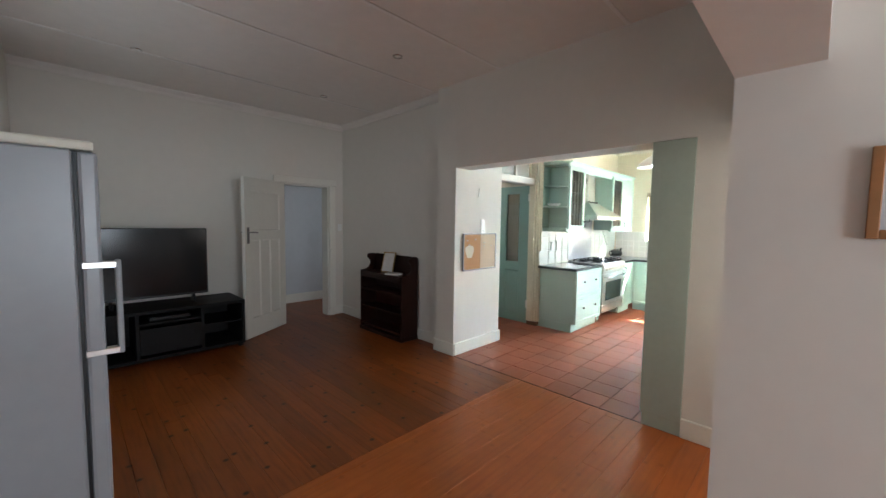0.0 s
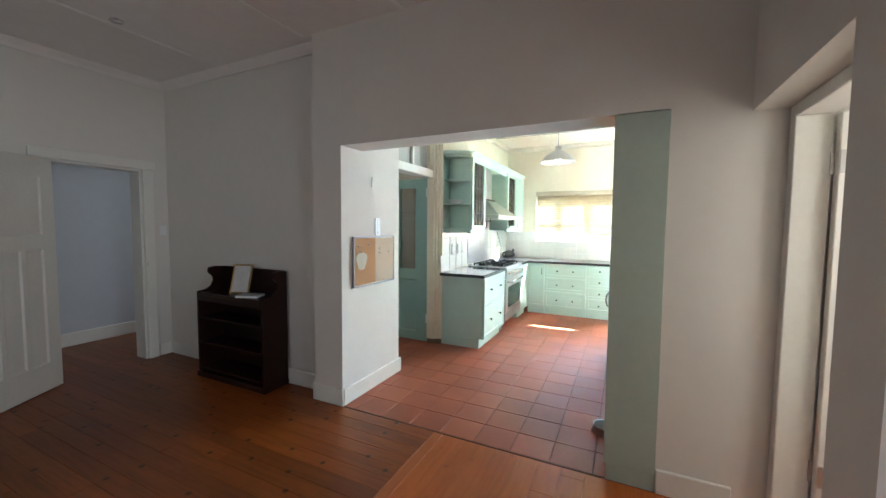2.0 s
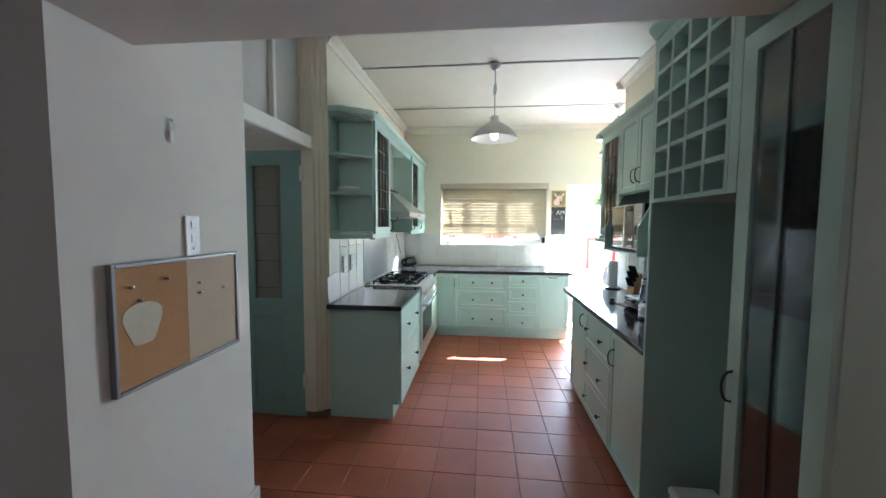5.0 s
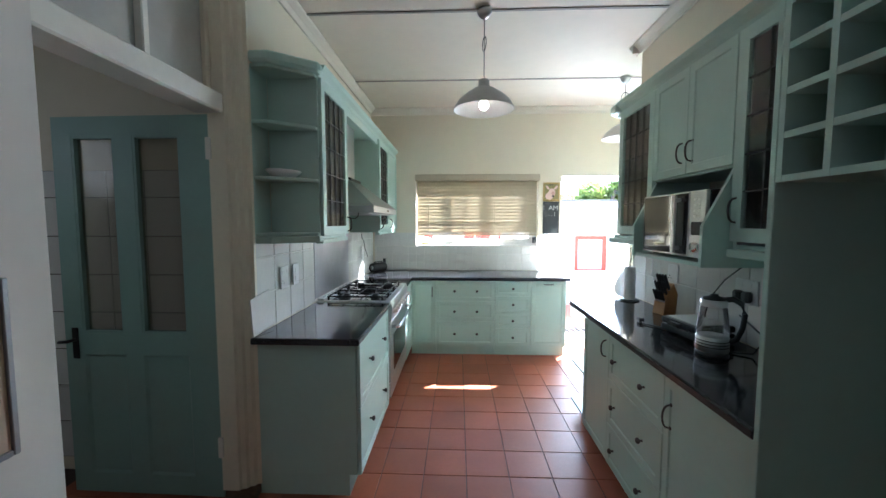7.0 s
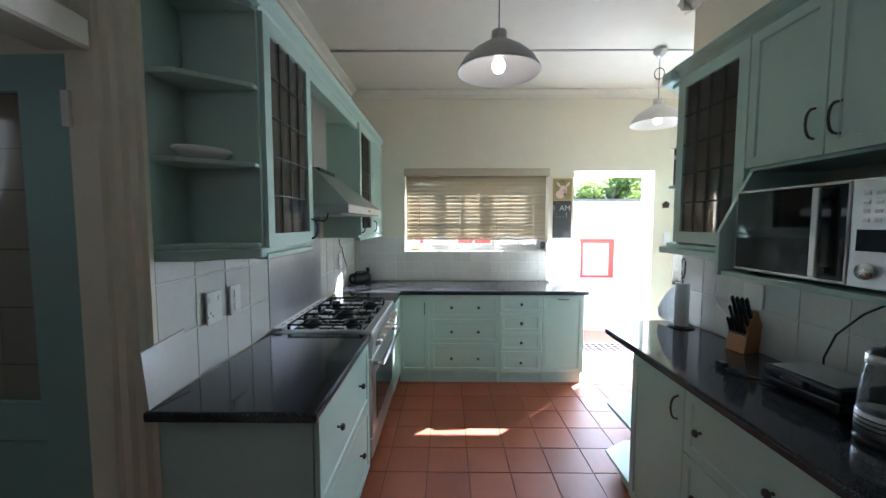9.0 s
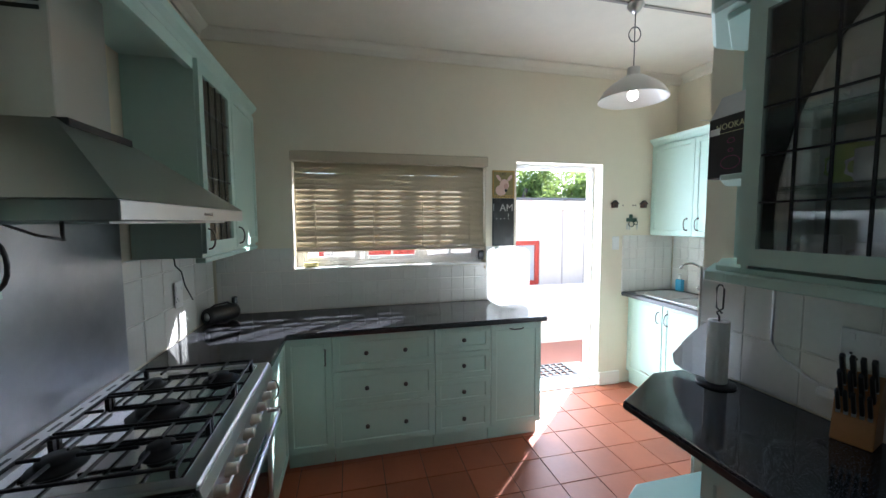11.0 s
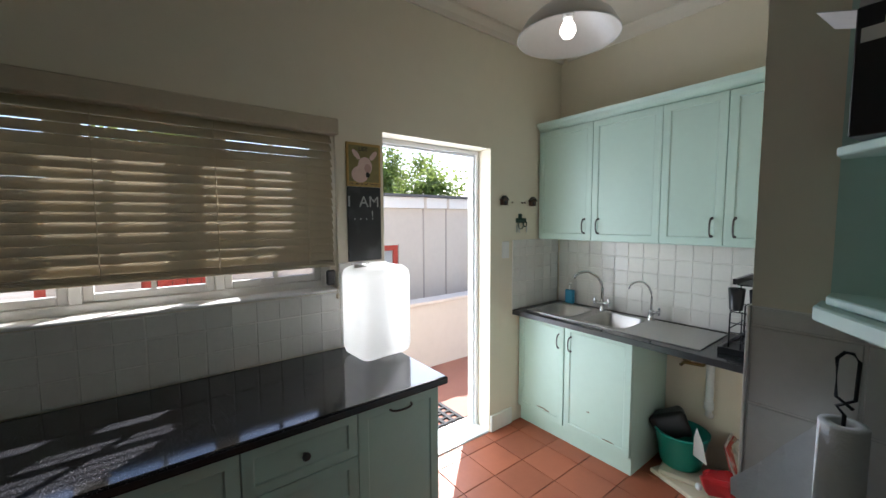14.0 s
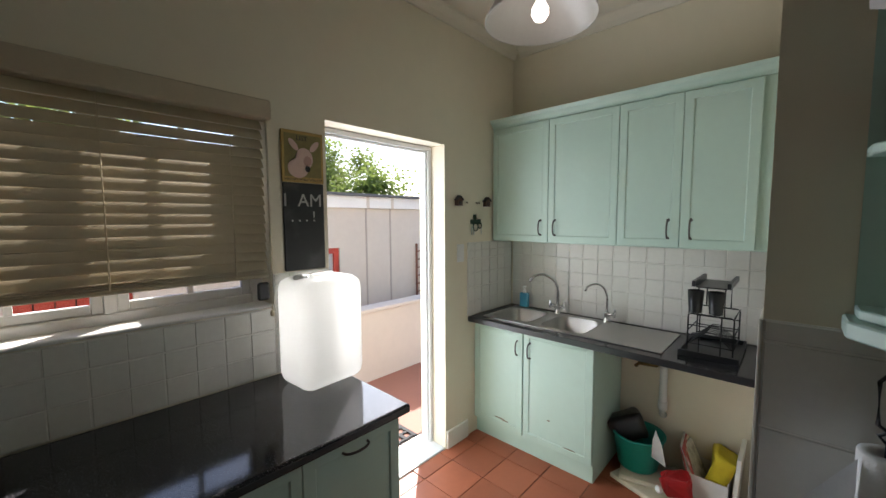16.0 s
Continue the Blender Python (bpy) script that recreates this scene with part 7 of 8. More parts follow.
def tv_stand():
    S = thing("tv_stand", (0.75, 5.2, 0), "long black wooden television stand with open compartments", "tv stand")
    x0, x1, y0, y1, h = -0.1, 1.55, 4.90, 5.50, 0.555
    part("top", box(x0, x1, y0, y1, h - 0.035, h, 0.003), M_BLACKWOOD, S)
    part("base", box(x0, x1, y0 + 0.01, y1, 0.03, 0.065), M_BLACKWOOD, S)
    for x in (x0, 0.53, 1.10, x1 - 0.03):
        part("upright", box(x, x + 0.03, y0 + 0.01, y1, 0.066, h - 0.036), M_BLACKWOOD, S)
    part("back", box(x0, x1, y1 - 0.012, y1 - 0.001, 0.066, h - 0.036), M_BLACKWOOD, S)
    part("shelf", box(1.131, x1 - 0.031, y0 + 0.03, y1 - 0.013, 0.30, 0.32), M_BLACKWOOD, S)
    part("shelf", box(0.561, 1.099, y0 + 0.03, y1 - 0.013, 0.40, 0.42), M_BLACKWOOD, S)
    part("drawer_front", box(0.562, 1.098, y0 - 0.005, y0 + 0.012, 0.10, 0.37, 0.003), M_BLACKWOOD, S)
    for x in (x0 + 0.02, x1 - 0.07):
        for y in (y0 + 0.02, y1 - 0.06):
            part("foot", box(x, x + 0.05, y, y + 0.04, 0, 0.03), M_BLACKWOOD, S)
    P = tagged(link("media_player", box(0.66, 1.02, 5.02, 5.22, 0.4205, 0.455, 0.004), M_BLACK), "slim black media player on the stand shelf", "media player")


tv_stand()


def bookcase():
    B = thing("bookcase", (3.12, 4.2, 0), "small dark mahogany bookcase with scrolled upper sides", "bookcase")
    y0, y1 = 3.69, 4.61
    xf, xb = 2.965, 3.225
    # scrolled side outline: deep below, sweeping back above
    side = [(xf, 0.0), (xb, 0.0), (xb, 1.05), (3.14, 1.06)]
    side += [(3.10 + 0.03 * math.cos(a), 1.02 + 0.035 * math.sin(a)) for a in (1.2, 1.9, 2.6, 3.3, 4.0)]
    side += [(3.115, 0.96), (3.125, 0.92), (3.10, 0.87), (3.05, 0.84), (xf, 0.83)]
    for y in (y0, y1 - 0.025):
        part("side_panel", extrude(side, "y", y, y + 0.025, 0.002), M_DARKWOOD, B, "scrolled side")
    part("back_panel", box(xb - 0.012, xb - 0.001, y0 + 0.026, y1 - 0.026, 0.02, 1.055), M_DARKWOOD, B)
    part("top_shelf", box(xf - 0.01, xb - 0.013, y0 + 0.026, y1 - 0.026, 0.80, 0.825, 0.003), M_DARKWOOD, B)
    for z in (0.08, 0.33, 0.57):
        part("shelf", box(xf + 0.005, xb - 0.013, y0 + 0.026, y1 - 0.026, z, z + 0.02, 0.002), M_DARKWOOD, B)
    part("plinth", box(xf - 0.012, xb, y0 - 0.012, y1 + 0.012, 0.0, 0.05, 0.006), M_DARKWOOD, B)
    part("shelf_lip", box(xf - 0.005, xf + 0.004, y0 + 0.026, y1 - 0.026, 0.745, 0.799, 0.002), M_DARKWOOD, B)
    F = thing("photo_frame", (3.08, 4.2, 0.826), "gilt photo frame with pale picture leaning on the bookcase", "photo frame")
    M_GILT = mat("gilt", (0.34, 0.22, 0.08), 0.35, 0.6, var=0.2, scale=40)
    m = Matrix.Translation((3.07, 4.15, 0.828)) @ pose(0, 0, 0, -16, 0, -75)
    part("frame", moved(boxes([(-0.10, -0.085, 0, 0.018, 0, 0.28), (0.085, 0.10, 0, 0.018, 0, 0.28), (-0.085, 0.085, 0, 0.018, 0, 0.015), (-0.085, 0.085, 0, 0.018, 0.265, 0.28)], 0.003), m), M_GILT, F)
    part("picture", moved(box(-0.085, 0.085, 0.006, 0.01, 0.015, 0.265), m), mat("faded_photo", (0.62, 0.60, 0.58), 0.4, var=0.2, scale=15), F, "pale faded picture")
    bk = thing("book", (3.02, 3.98, 0.826), "thin pale book lying on the bookcase", "book")
    bm_ = Matrix.Translation((3.03, 3.93, 0.8255)) @ pose(0, 0, 0, 0, 0, 24)
    part("cover", moved(boxes([(-0.07, 0.07, -0.10, 0.10, 0, 0.003), (-0.07, 0.07, -0.10, 0.10, 0.018, 0.021)]), bm_), mat("book_cover_grey", (0.5, 0.5, 0.47), 0.5), bk)
    part("pages", moved(box(-0.067, 0.068, -0.098, 0.098, 0.0031, 0.0179), bm_), M_WHITE, bk)


bookcase()


def fridge():
    F = thing("fridge", (0.0, 2.4, 0), "upright fridge freezer in even grey enamel with tall bar handles", "fridge")
    # stands with its back to the west wall, doors facing the room
    x0, x1, y0, y1, h = -0.25, 0.10, 2.035, 2.65, 1.745
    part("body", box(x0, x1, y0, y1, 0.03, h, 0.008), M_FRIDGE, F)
    part("top_cap", box(x0, x1 + 0.06, y0 - 0.004, y1 + 0.004, h + 0.001, h + 0.035, 0.01, seg=2), mat("cream_cap", (0.72, 0.70, 0.60), 0.4, var=0.05), F, "cream plastic top")
    part("seal", box(x1 + 0.001, x1 + 0.012, y0 + 0.01, y1 - 0.01, 0.06, h - 0.005), M_IRON, F, "grey door seal")
    for z0, z1 in ((0.05, h - 0.004),):
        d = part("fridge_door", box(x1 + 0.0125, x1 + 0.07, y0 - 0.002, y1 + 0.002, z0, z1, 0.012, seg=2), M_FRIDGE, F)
    x = x1 + 0.07
    for z0, z1 in ((0.965, 1.337),):
        hnd = part("handle", box(x + 0.035, x + 0.055, y0 + 0.005, y0 + 0.045, z0, z1, 0.008, seg=2), M_FRIDGE, F, "grey enamel bar handle")
        for z in (z0 + 0.005, z1 - 0.03):
            part("handle_mount", box(x - 0.06, x + 0.04, y0 - 0.004, y0 + 0.03, z, z + 0.025, 0.003), M_STEEL, hnd)
    for x_ in (x0 + 0.05, x1 - 0.05):
        for y in (y0 + 0.05, y1 - 0.05):
            part("foot", lathe([(0.018, 0), (0.018, 0.03), (0, 0.03)], (x_, y, 0), 10), M_BLACK, F)


fridge()

Pf = thing("picture_frame", (1.955, -0.12, 1.47), "wooden framed picture hanging on the plaster wall", "picture")
M_OAK = mat("oak_frame", (0.34, 0.16, 0.06), 0.4, var=0.2, scale=25)
part("frame", boxes([(1.93, 1.954, -0.03, 0.0, 1.465, 1.765), (1.93, 1.954, -0.24, -0.21, 1.465, 1.765), (1.93, 1.954, -0.21, -0.03, 1.465, 1.495), (1.93, 1.954, -0.21, -0.03, 1.735, 1.765)], 0.003), M_OAK, Pf)
part("mount", box(1.938, 1.95, -0.21, -0.03, 1.495, 1.735), mat("pale_print", (0.62, 0.64, 0.70), 0.3, var=0.1), Pf, "pale blue-white print")


# ---- yard ----
def yard():
    M_PAVE = mat("yard_paving", (0.34, 0.15, 0.10), 0.75, var=0.15, scale=3, bump=0.2, bscale=30)
    M_GROUND = mat("yard_ground", (0.24, 0.20, 0.16), 0.9, var=0.2, scale=1.0, bump=0.3, bscale=12)
    structure("ground", box(8.051, 400, -300, 300, -0.30, -0.12), M_GROUND, "dry bare ground beyond the yard", "ground")
    structure("pavement", box(8.051, 10.2, -4.0, 3.6, -0.1195, -0.06), M_PAVE, "red-brown yard paving outside the back door", "pavement")
    structure("step_back_door", box(8.051, 8.42, -0.5, 0.8, -0.059, -0.01, 0.006), M_PAVE, "red-brown step outside the back door", "step")
    L = thing("garden_wall", (9.3, -1.2, -0.06), "low cream painted yard wall with a flat coping", "wall", kind="structure")
    part("wall", box(9.22, 9.36, -4.0, -0.05, -0.0595, 0.66), M_STUCCO, L)
    part("coping", box(9.19, 9.39, -4.0, -0.03, 0.661, 0.70, 0.008), M_STUCCO, L)
    B = thing("outbuilding", (11.5, -1.0, -0.12), "cream painted outbuilding with red window and dark roof edge", "outbuilding")
    x = 10.2
    M_RED = mat("red_oxide_paint", (0.42, 0.045, 0.025), 0.45, var=0.12, scale=6)
    wy0, wy1, wz0, wz1 = -0.95, -0.35, 0.55, 1.26
    d0, d1 = 1.05, 1.75
    part("wall", boxes([(x, x + 0.2, -7.0, wy0, -0.119, 1.75), (x, x + 0.2, wy1, d0, -0.119, 1.75), (x, x + 0.2, d1, 2.35, -0.119, 1.75), (x, x + 0.2, 2.95, 4.5, -0.119, 1.75), (x, x + 0.2, wy0, wy1, -0.119, wz0), (x, x + 0.2, wy0, wy1, wz1, 1.75), (x, x + 0.2, d0, d1, 1.6, 1.75), (x, x + 0.2, 2.35, 2.95, -0.119, 0.5), (x, x + 0.2, 2.35, 2.95, 1.3, 1.75)]), M_STUCCO, B)
    part("fascia", box(x - 0.05, x + 0.2, -7.0, 4.5, 1.751, 1.90, 0.004), mat("fascia_white", (0.8, 0.79, 0.77), 0.6, var=0.04), B, "white fascia board")
    part("roof", extrude([(x - 0.10, 1.901), (x + 3.0, 2.05), (x + 3.0, 2.10), (x - 0.10, 1.935)], "y", -7.1, 4.6), mat("grey_roof", (0.12, 0.12, 0.12), 0.7, var=0.2), B, "dark corrugated roof edge")
    for i, y in enumerate((-1.35, -1.75, -3.0)):
        part("wall_joint", box(x - 0.006, x - 0.001, y - 0.012, y + 0.012, -0.1, 1.75), mat("joint_grey_%d" % i, (0.42, 0.37, 0.32), 0.8), B)
        part("downpipe_clip", box(x - 0.058, x - 0.051, y - 0.02, y + 0.02, 1.751, 1.90), M_STUCCO, B)
    win = part("window", boxes([(x + 0.02, x + 0.10, wy0, wy0 + 0.07, wz0, wz1), (x + 0.02, x + 0.10, wy1 - 0.07, wy1, wz0, wz1), (x + 0.02, x + 0.10, wy0 + 0.07, wy1 - 0.07, wz0, wz0 + 0.07), (x + 0.02, x + 0.10, wy0 + 0.07, wy1 - 0.07, wz1 - 0.07, wz1)], 0.004), M_RED, B, "red painted window frame")
    part("pane", box(x + 0.05, x + 0.06, wy0 + 0.07, wy1 - 0.07, wz0 + 0.07, wz1 - 0.07), mat("pale_window_glass", (0.42, 0.44, 0.46), 0.1, var=0.1), win)
    dr = part("door", box(x + 0.05, x + 0.10, d0, d1, -0.11, 1.6, 0.004), M_RED, B, "red painted plank door")
    for k in range(1, 6):
        yy = d0 + (d1 - d0) * k / 6
        part("plank_joint", box(x + 0.046, x + 0.0495, yy - 0.004, yy + 0.004, -0.10, 1.58), M_BLACKWOOD, dr)
    win2 = part("window", boxes([(x + 0.02, x + 0.10, 2.35, 2.42, 0.5, 1.3), (x + 0.02, x + 0.10, 2.88, 2.95, 0.5, 1.3), (x + 0.02, x + 0.10, 2.42, 2.88, 0.5, 0.57), (x + 0.02, x + 0.10, 2.42, 2.88, 1.23, 1.3)]), M_RED, B, "red painted window frame")
    part("pane", box(x + 0.05, x + 0.06, 2.42, 2.88, 0.57, 1.23), M_PANE, win2)
    g = thing("rusty_trellis", (10.15, -2.28, -0.06), "narrow rusty metal trellis against the outbuilding wall", "trellis")
    M_RUST2 = mat("rust_brown", (0.16, 0.06, 0.03), 0.7, var=0.3, scale=20)
    for y in (-2.22, -2.35):
        part("upright", box(10.15, 10.175, y, y + 0.02, -0.0595, 1.25), M_RUST2, g)
    for k in range(10):
        part("rung", box(10.155, 10.17, -2.33, -2.22, 0.05 + 0.12 * k, 0.065 + 0.12 * k), M_RUST2, g)
    mt = thing("door_mat", (8.24, 0.05, -0.01), "black rubber lattice door mat on the back step", "door mat")
    M_MAT = mat("rubber_mat", (0.03, 0.03, 0.03), 0.8, var=0.2)
    for k in range(9):
        yy = -0.28 + k * 0.08
        part("bar", box(8.09, 8.40, yy, yy + 0.035, -0.0095, 0.004, 0.003), M_MAT, mt)
    for k in range(5):
        xx = 8.10 + k * 0.07
        part("cross_bar", box(xx, xx + 0.02, -0.278, 0.394, -0.0093, 0.002), M_MAT, mt)


yard()


def tree(x, y, base, height, spread, seed, n_leaves, label):
    rnd = random.Random(seed)
    T = thing("tree", (x, y, base), label, "tree")
    M_BARK = mat("bark", (0.10, 0.075, 0.055), 0.9, var=0.3, scale=8, bump=0.5, bscale=20)
    M_LEAF = mat("leaf_green", (0.10, 0.145, 0.035), 0.5, var=0.5, scale=2.5, var2=0.3)
    b = M_LEAF.node_tree.nodes["Principled BSDF"]
    nt = M_LEAF.node_tree
    thin, mixed = nt.nodes.new("ShaderNodeBsdfTranslucent"), nt.nodes.new("ShaderNodeMixShader")
    thin.inputs[0].default_value = (0.26, 0.33, 0.08, 1)
    mixed.inputs[0].default_value = 0.5
    nt.links.new(b.outputs[0], mixed.inputs[1])
    nt.links.new(thin.outputs[0], mixed.inputs[2])
    nt.links.new(mixed.outputs[0], nt.nodes["Material Output"].inputs[0])
    trunk = bmesh.new()
    tips = []

    def limb(p, d, length, r, depth):
        pts, rs = [p.copy()], [r]
        k = 5
        for i in range(k):
            d = (d + Vector((rnd.uniform(-1, 1), rnd.uniform(-1, 1), rnd.uniform(-0.4, 0.7))) * 0.16).normalized()
            p = p + d * length / k
            pts.append(p.copy())
            rs.append(r * (1 - 0.55 * (i + 1) / k))
            if depth >= 1:
                tips.append((p.copy(), depth))
        rings = []
        for q, rr in zip(pts, rs):
            u = d.cross(Vector((0.3, 0.2, 1))).normalized()
            w = d.cross(u).normalized()
            rings.append([trunk.verts.new(q + rr * (math.cos(2 * math.pi * j / 7) * u + math.sin(2 * math.pi * j / 7) * w)) for j in range(7)])
        for a, c in zip(rings, rings[1:]):
            for j in range(7):
                trunk.faces.new((a[j], a[(j + 1) % 7], c[(j + 1) % 7], c[j]))
        if depth < 3:
            for i in range(5 if depth == 0 else 4):
                q = pts[rnd.randint(2, k)]
                out = Vector((rnd.uniform(-1, 1), rnd.uniform(-1, 1), rnd.uniform(-0.05, 0.75))).normalized()
                limb(q, (d * 0.35 + out).normalized(), length * rnd.uniform(0.45, 0.7) * (spread if depth == 0 else 1), rs[-1] * 0.75, depth + 1)
    limb(Vector((x, y, base)), Vector((0, 0, 1)), height * 0.5, height * 0.022, 0)
    part("trunk", trunk, M_BARK, T, "", True)
    verts, faces = [], []
    outer = [q for q, dp in tips if dp >= 2]
    for i in range(n_leaves):
        q = outer[rnd.randrange(len(outer))]
        c = q + Vector((rnd.gauss(0, 1), rnd.gauss(0, 1), rnd.gauss(0, 1))) * 0.17
        a = Vector((rnd.uniform(-1, 1), rnd.uniform(-1, 1), rnd.uniform(-0.7, 0.4))).normalized()
        s = a.cross(Vector((rnd.uniform(-1, 1), rnd.uniform(-1, 1), rnd.uniform(-1, 1)))).normalized()
        l, wd = rnd.uniform(0.07, 0.12), rnd.uniform(0.03, 0.045)
        k = len(verts)
        fold = a.cross(s) * 0.012
        verts += [tuple(c), tuple(c + a * l * 0.5 + s * wd + fold), tuple(c + a * l), tuple(c + a * l * 0.5 - s * wd + fold)]
        faces += [(k, k + 1, k + 2), (k, k + 2, k + 3)]
    me = bpy.data.meshes.new("crown")
    me.from_pydata(verts, [], faces)
    me.materials.append(M_LEAF)
    o = new("crown", me)
    o.parent = T
    o.matrix_parent_inverse = T.matrix_basis.inverted()
    tagged(o, "many small green leaves in clumps", kind="stuff")


tree(15.0, -2.4, -0.12, 5.4, 1.0, 4, 15000, "leafy green tree behind the outbuilding")
tree(16.5, 1.6, -0.12, 5.0, 1.0, 9, 15000, "broad green tree beyond the yard wall")


# ---- tiles and boards ----
def piece_mesh(cache, key, make):
    if key not in cache:
        cache[key] = make()
    return cache[key]


def put_piece(name, me, m, parent):
    o = new(name, me)
    o.parent = parent
    o.matrix_parent_inverse = parent.matrix_basis.inverted()
    o.matrix_basis = m
    return o


def plain_mesh(name, bm, material):
    me = bpy.data.meshes.new(name)
    bmesh.ops.recalc_face_normals(bm, faces=bm.faces[:])
    bm.to_mesh(me)
    bm.free()
    me.materials.append(material)
    return me


def wall_tiles(name, face, at, u0, u1, z0, z1, label, skip=(), pitch=0.206, quartered=True, grout=None):
    """Tiles of one field: face -y/+y runs along x, -x runs along y. Each has four pillowed quarters."""
    rot = {"-y": 0, "+y": 180, "-x": -90}[face]
    sgn = {"-y": -1, "+y": 1, "-x": -1}[face]
    g = 0.006
    if face == "-x":
        bm = box(at - g, at - 0.0005, u0, u1, z0, z1)
    else:
        bm = box(u0, u1, at + sgn * 0.0005, at + sgn * g, z0, z1)
    F = structure(name, bm, grout or M_TGROUT, label, "wall tiles")
    cache = {}
    z = z0
    while z < z1 - 0.03:
        h = min(pitch, z1 - z)
        u = u0
        while u < u1 - 0.03:
            w = min(pitch, u1 - u)
            if not any(a < u + w / 2 < b and c < z + h / 2 < d for a, b, c, d in skip):
                def make(w=w, h=h):
                    e = 0.0025
                    bm = bmesh.new()
                    halves_u = [(e, w / 2 - 0.0007), (w / 2 + 0.0007, w - e)] if quartered and w > 0.12 else [(e, w - e)]
                    halves_z = [(e, h / 2 - 0.0007), (h / 2 + 0.0007, h - e)] if quartered and h > 0.12 else [(e, h - e)]
                    for a, b in halves_u:
                        for c, d in halves_z:
                            lo = [bm.verts.new((q, 0, r)) for q, r in ((a, c), (b, c), (b, d), (a, d))]
                            hi = [bm.verts.new((q, -0.0035, r)) for q, r in ((a + 0.002, c + 0.002), (b - 0.002, c + 0.002), (b - 0.002, d - 0.002), (a + 0.002, d - 0.002))]
                            for k in range(4):
                                bm.faces.new((lo[k], lo[(k + 1) % 4], hi[(k + 1) % 4], hi[k]))
                            bm.faces.new(hi)
                    return plain_mesh("tile", bm, M_TILE)
                me = piece_mesh(cache, (round(w, 3), round(h, 3)), make)
                uu = u if face == "-y" else u + w
                loc = (at - g, uu, z) if face == "-x" else (uu, at + sgn * g, z)
                put_piece("tile", me, Matrix.Translation(loc) @ pose(0, 0, 0, random.uniform(-0.15, 0.15), 0, rot + random.uniform(-0.15, 0.15)), F)
            u += pitch
        z += pitch


wall_tiles("wall_tiles_left", "-y", YL, 4.98, 7.79, 0.902, 1.408, "white glazed wall tiles behind the worktop", skip=((5.83, 6.66, 0.8, 1.7),), quartered=False)
wall_tiles("wall_tiles_window", "-x", XB, 0.852, 2.94, 0.902, 1.205, "white glazed wall tiles under the window")
wall_tiles("wall_tiles_corner", "-x", XB, 2.405, 2.94, 1.207, 1.38, "white glazed wall tiles beside the window")
wall_tiles("wall_tiles_pier", "-x", XB, 0.575, 0.85, 0.902, 1.36, "white glazed wall tiles below the chalkboard")
wall_tiles("wall_tiles_sink", "+y", -1.1, 6.17, 7.79, 0.902, 1.43, "white glazed wall tiles behind the sink")
wall_tiles("wall_tiles_sink_side", "-x", XB, -1.09, -0.522, 0.902, 1.435, "white glazed wall tiles beside the sink")
wall_tiles("wall_tiles_right", "+y", YR, 4.09, 6.145, 0.902, 1.364, "white glazed wall tiles over the long worktop", quartered=False)
wall_tiles("wall_tiles_pantry", "-x", 5.12, 3.22, 4.95, 0.079, 1.81, "old white tiles with dark joints on the pantry wall", pitch=0.225, quartered=False, grout=mat("old_dark_grout", (0.10, 0.08, 0.06), 0.9))
structure("trim_tile_edge", boxes([(6.1465, 6.154, -0.5, YR + 0.012, 0.0, 1.364)], 0.001), M_TRIM, "white tile edge strip on the wall end", "trim")
# loose tile leaning beside the worktop end
tagged(link("loose_tile", moved(box(0, 0.206, -0.007, 0, 0, 0.206, 0.001), Matrix.Translation((4.905, 2.945, 0.902)) @ pose(0, 0, 0, 0, -6, 0)), M_TILE), "white tile leaning at the worktop end", "tile")


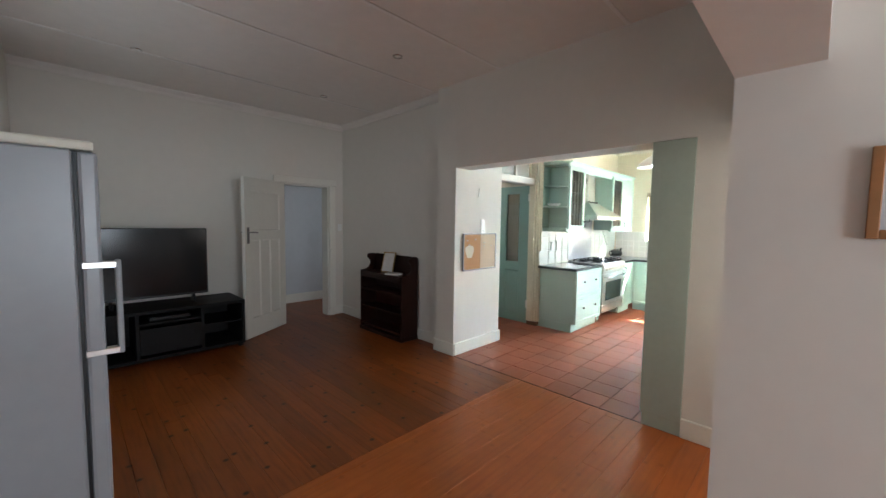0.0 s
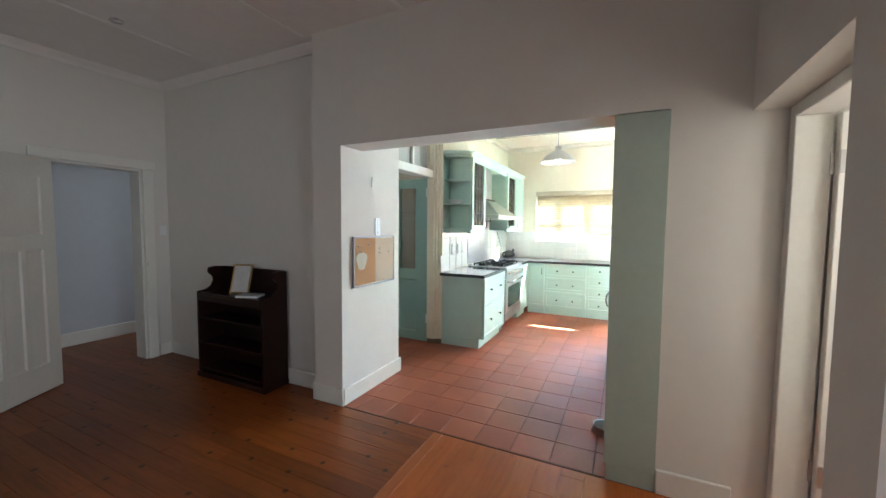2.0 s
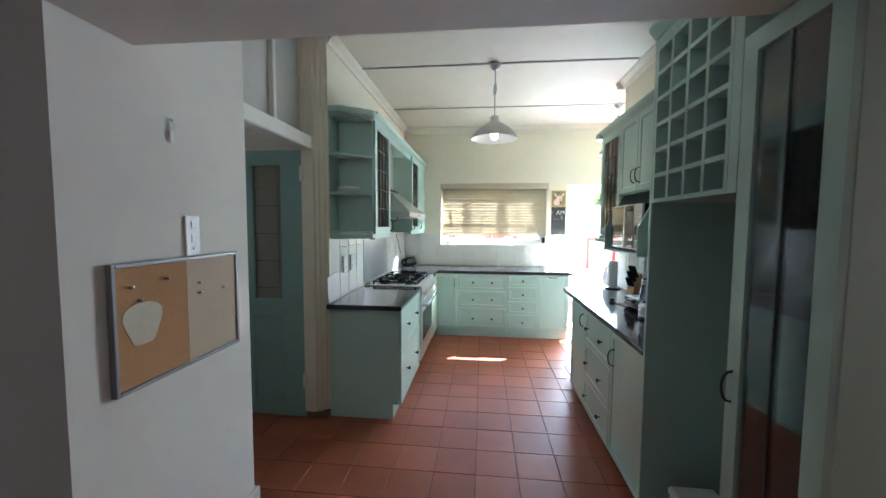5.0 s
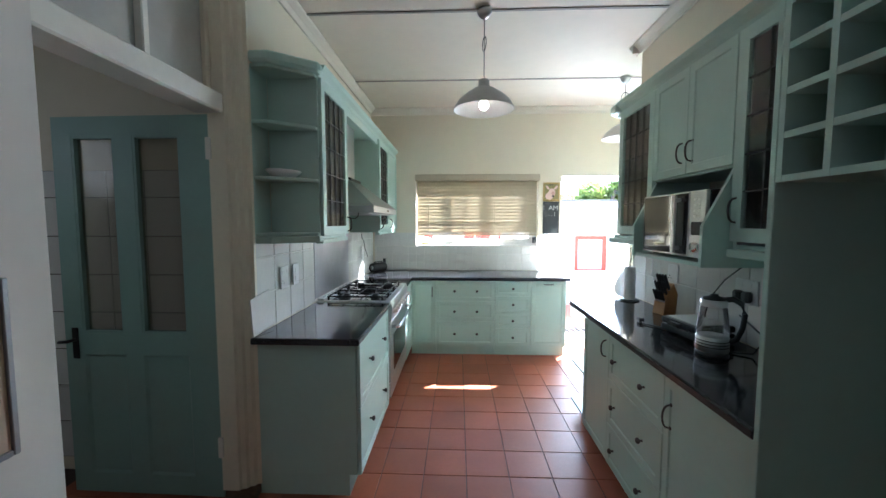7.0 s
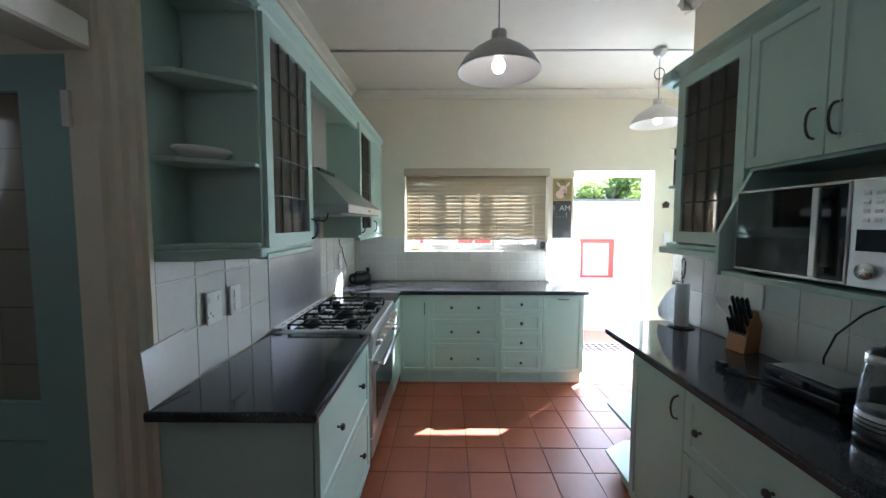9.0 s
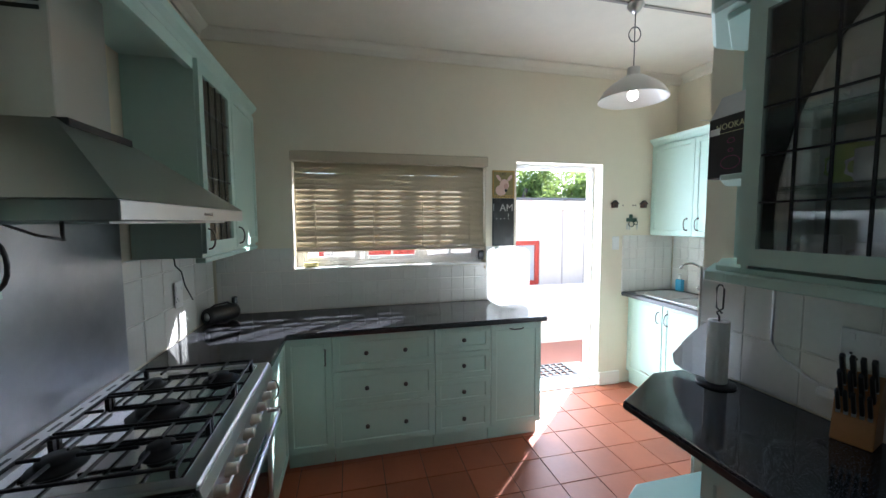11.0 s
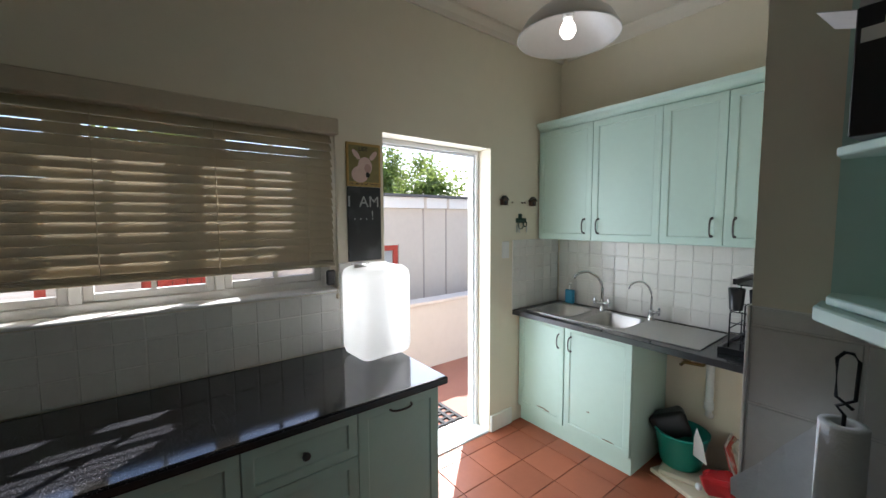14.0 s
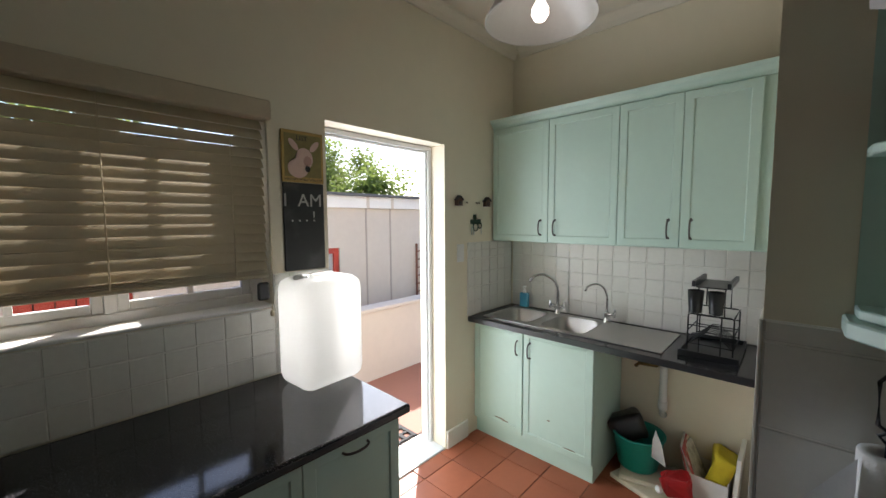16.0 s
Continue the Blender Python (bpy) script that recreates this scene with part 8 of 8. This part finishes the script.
def floor_tiles():
    F = thing("tiled_floor", (5.5, 1.6, 0), "square terracotta floor tiles with dark grout, slightly worn", "floor", kind="structure")
    p, e, cache = 0.255, 0.005, {}

    def make(w, d):
        return plain_mesh("tile", box(0.0, w, 0.0, d, -0.012, 0.0, 0.0012), M_TERRA)
    y_start, x_start = 1.81 - 12 * p, 3.11
    ny, nx = 22, 20
    for i in range(nx):
        x = x_start + i * p
        for j in range(ny):
            y = y_start + j * p
            if x > 7.95 or y > 3.9:
                continue
            if y + p < 0.4 and x < 6.1:
                continue
            if y > 2.95 and (x > 5.05 or x < 3.9):
                continue
            w = min(p, 8.04 - x)
            me = piece_mesh(cache, (round(w, 3), i == 0), lambda: make(w - e - (0.008 if i == 0 else 0), p - e))
            put_piece("tile", me, Matrix.Translation((x + 0.008 if i == 0 else x, y, random.uniform(-0.0012, 0.0))) @ pose(0, 0, 0, random.uniform(-0.15, 0.15), random.uniform(-0.15, 0.15), random.uniform(-0.15, 0.15)), F)


floor_tiles()


def boards():
    F = thing("board_floor", (1.5, 3.8, 0), "varnished orange-brown pine floor boards with knots", "floor", kind="structure")
    rnd = random.Random(3)
    cache = {}
    w = 0.112
    # boards across the living room, running away from the division
    x = -0.26
    while x < 3.1:
        ww = min(w, 3.10 - x)
        y = 2.10
        first = rnd.uniform(0.8, 2.8)
        while y < 6.86:
            l = min(first, 6.86 - y)
            first = rnd.choice((1.8, 2.4, 3.0))
            if l > 0.05:
                me = plain_mesh("board", box(0, ww - 0.0008, 0, l - 0.0008, -0.018, 0.0, 0.0012), M_BOARD)
                put_piece("board", me, Matrix.Translation((x, y, -rnd.uniform(0, 0.0010))), F)
            y += l
        x += w
    put_piece("board", plain_mesh("board", box(0, 3.35, 0, 0.068, -0.018, 0.0, 0.0015), M_BOARD2), Matrix.Translation((-0.25, 2.03, 0.0)), F)
    G = thing("board_floor_entry", (1.5, 1.0, 0), "lighter wide pine boards by the kitchen opening", "floor", kind="structure")
    y = 2.028 - 0.135
    while y > -3.6:
        x = -3.0
        l = rnd.uniform(1.5, 3.5)
        while x < 3.10:
            ll = min(l, 3.10 - x)
            if ll > 0.03:
                me = plain_mesh("board", box(0, ll - 0.0008, 0, 0.1342, -0.018, 0.0, 0.001), M_BOARD2)
                put_piece("board", me, Matrix.Translation((x, y, -rnd.uniform(0, 0.0008))), G)
            x += ll
            l = rnd.choice((2.2, 2.8, 3.4))
        y -= 0.135
    structure("floor_hall_base", box(3.1, 5.1, 5.75, 6.86, -0.05, -0.001), M_BOARD, "hall floor boards", "floor")
    structure("trim_threshold", box(3.101, 3.116, 0.99, 2.945, -0.015, 0.001), M_FLOORGAP, "dark joint between boards and tiles", "trim")


boards()
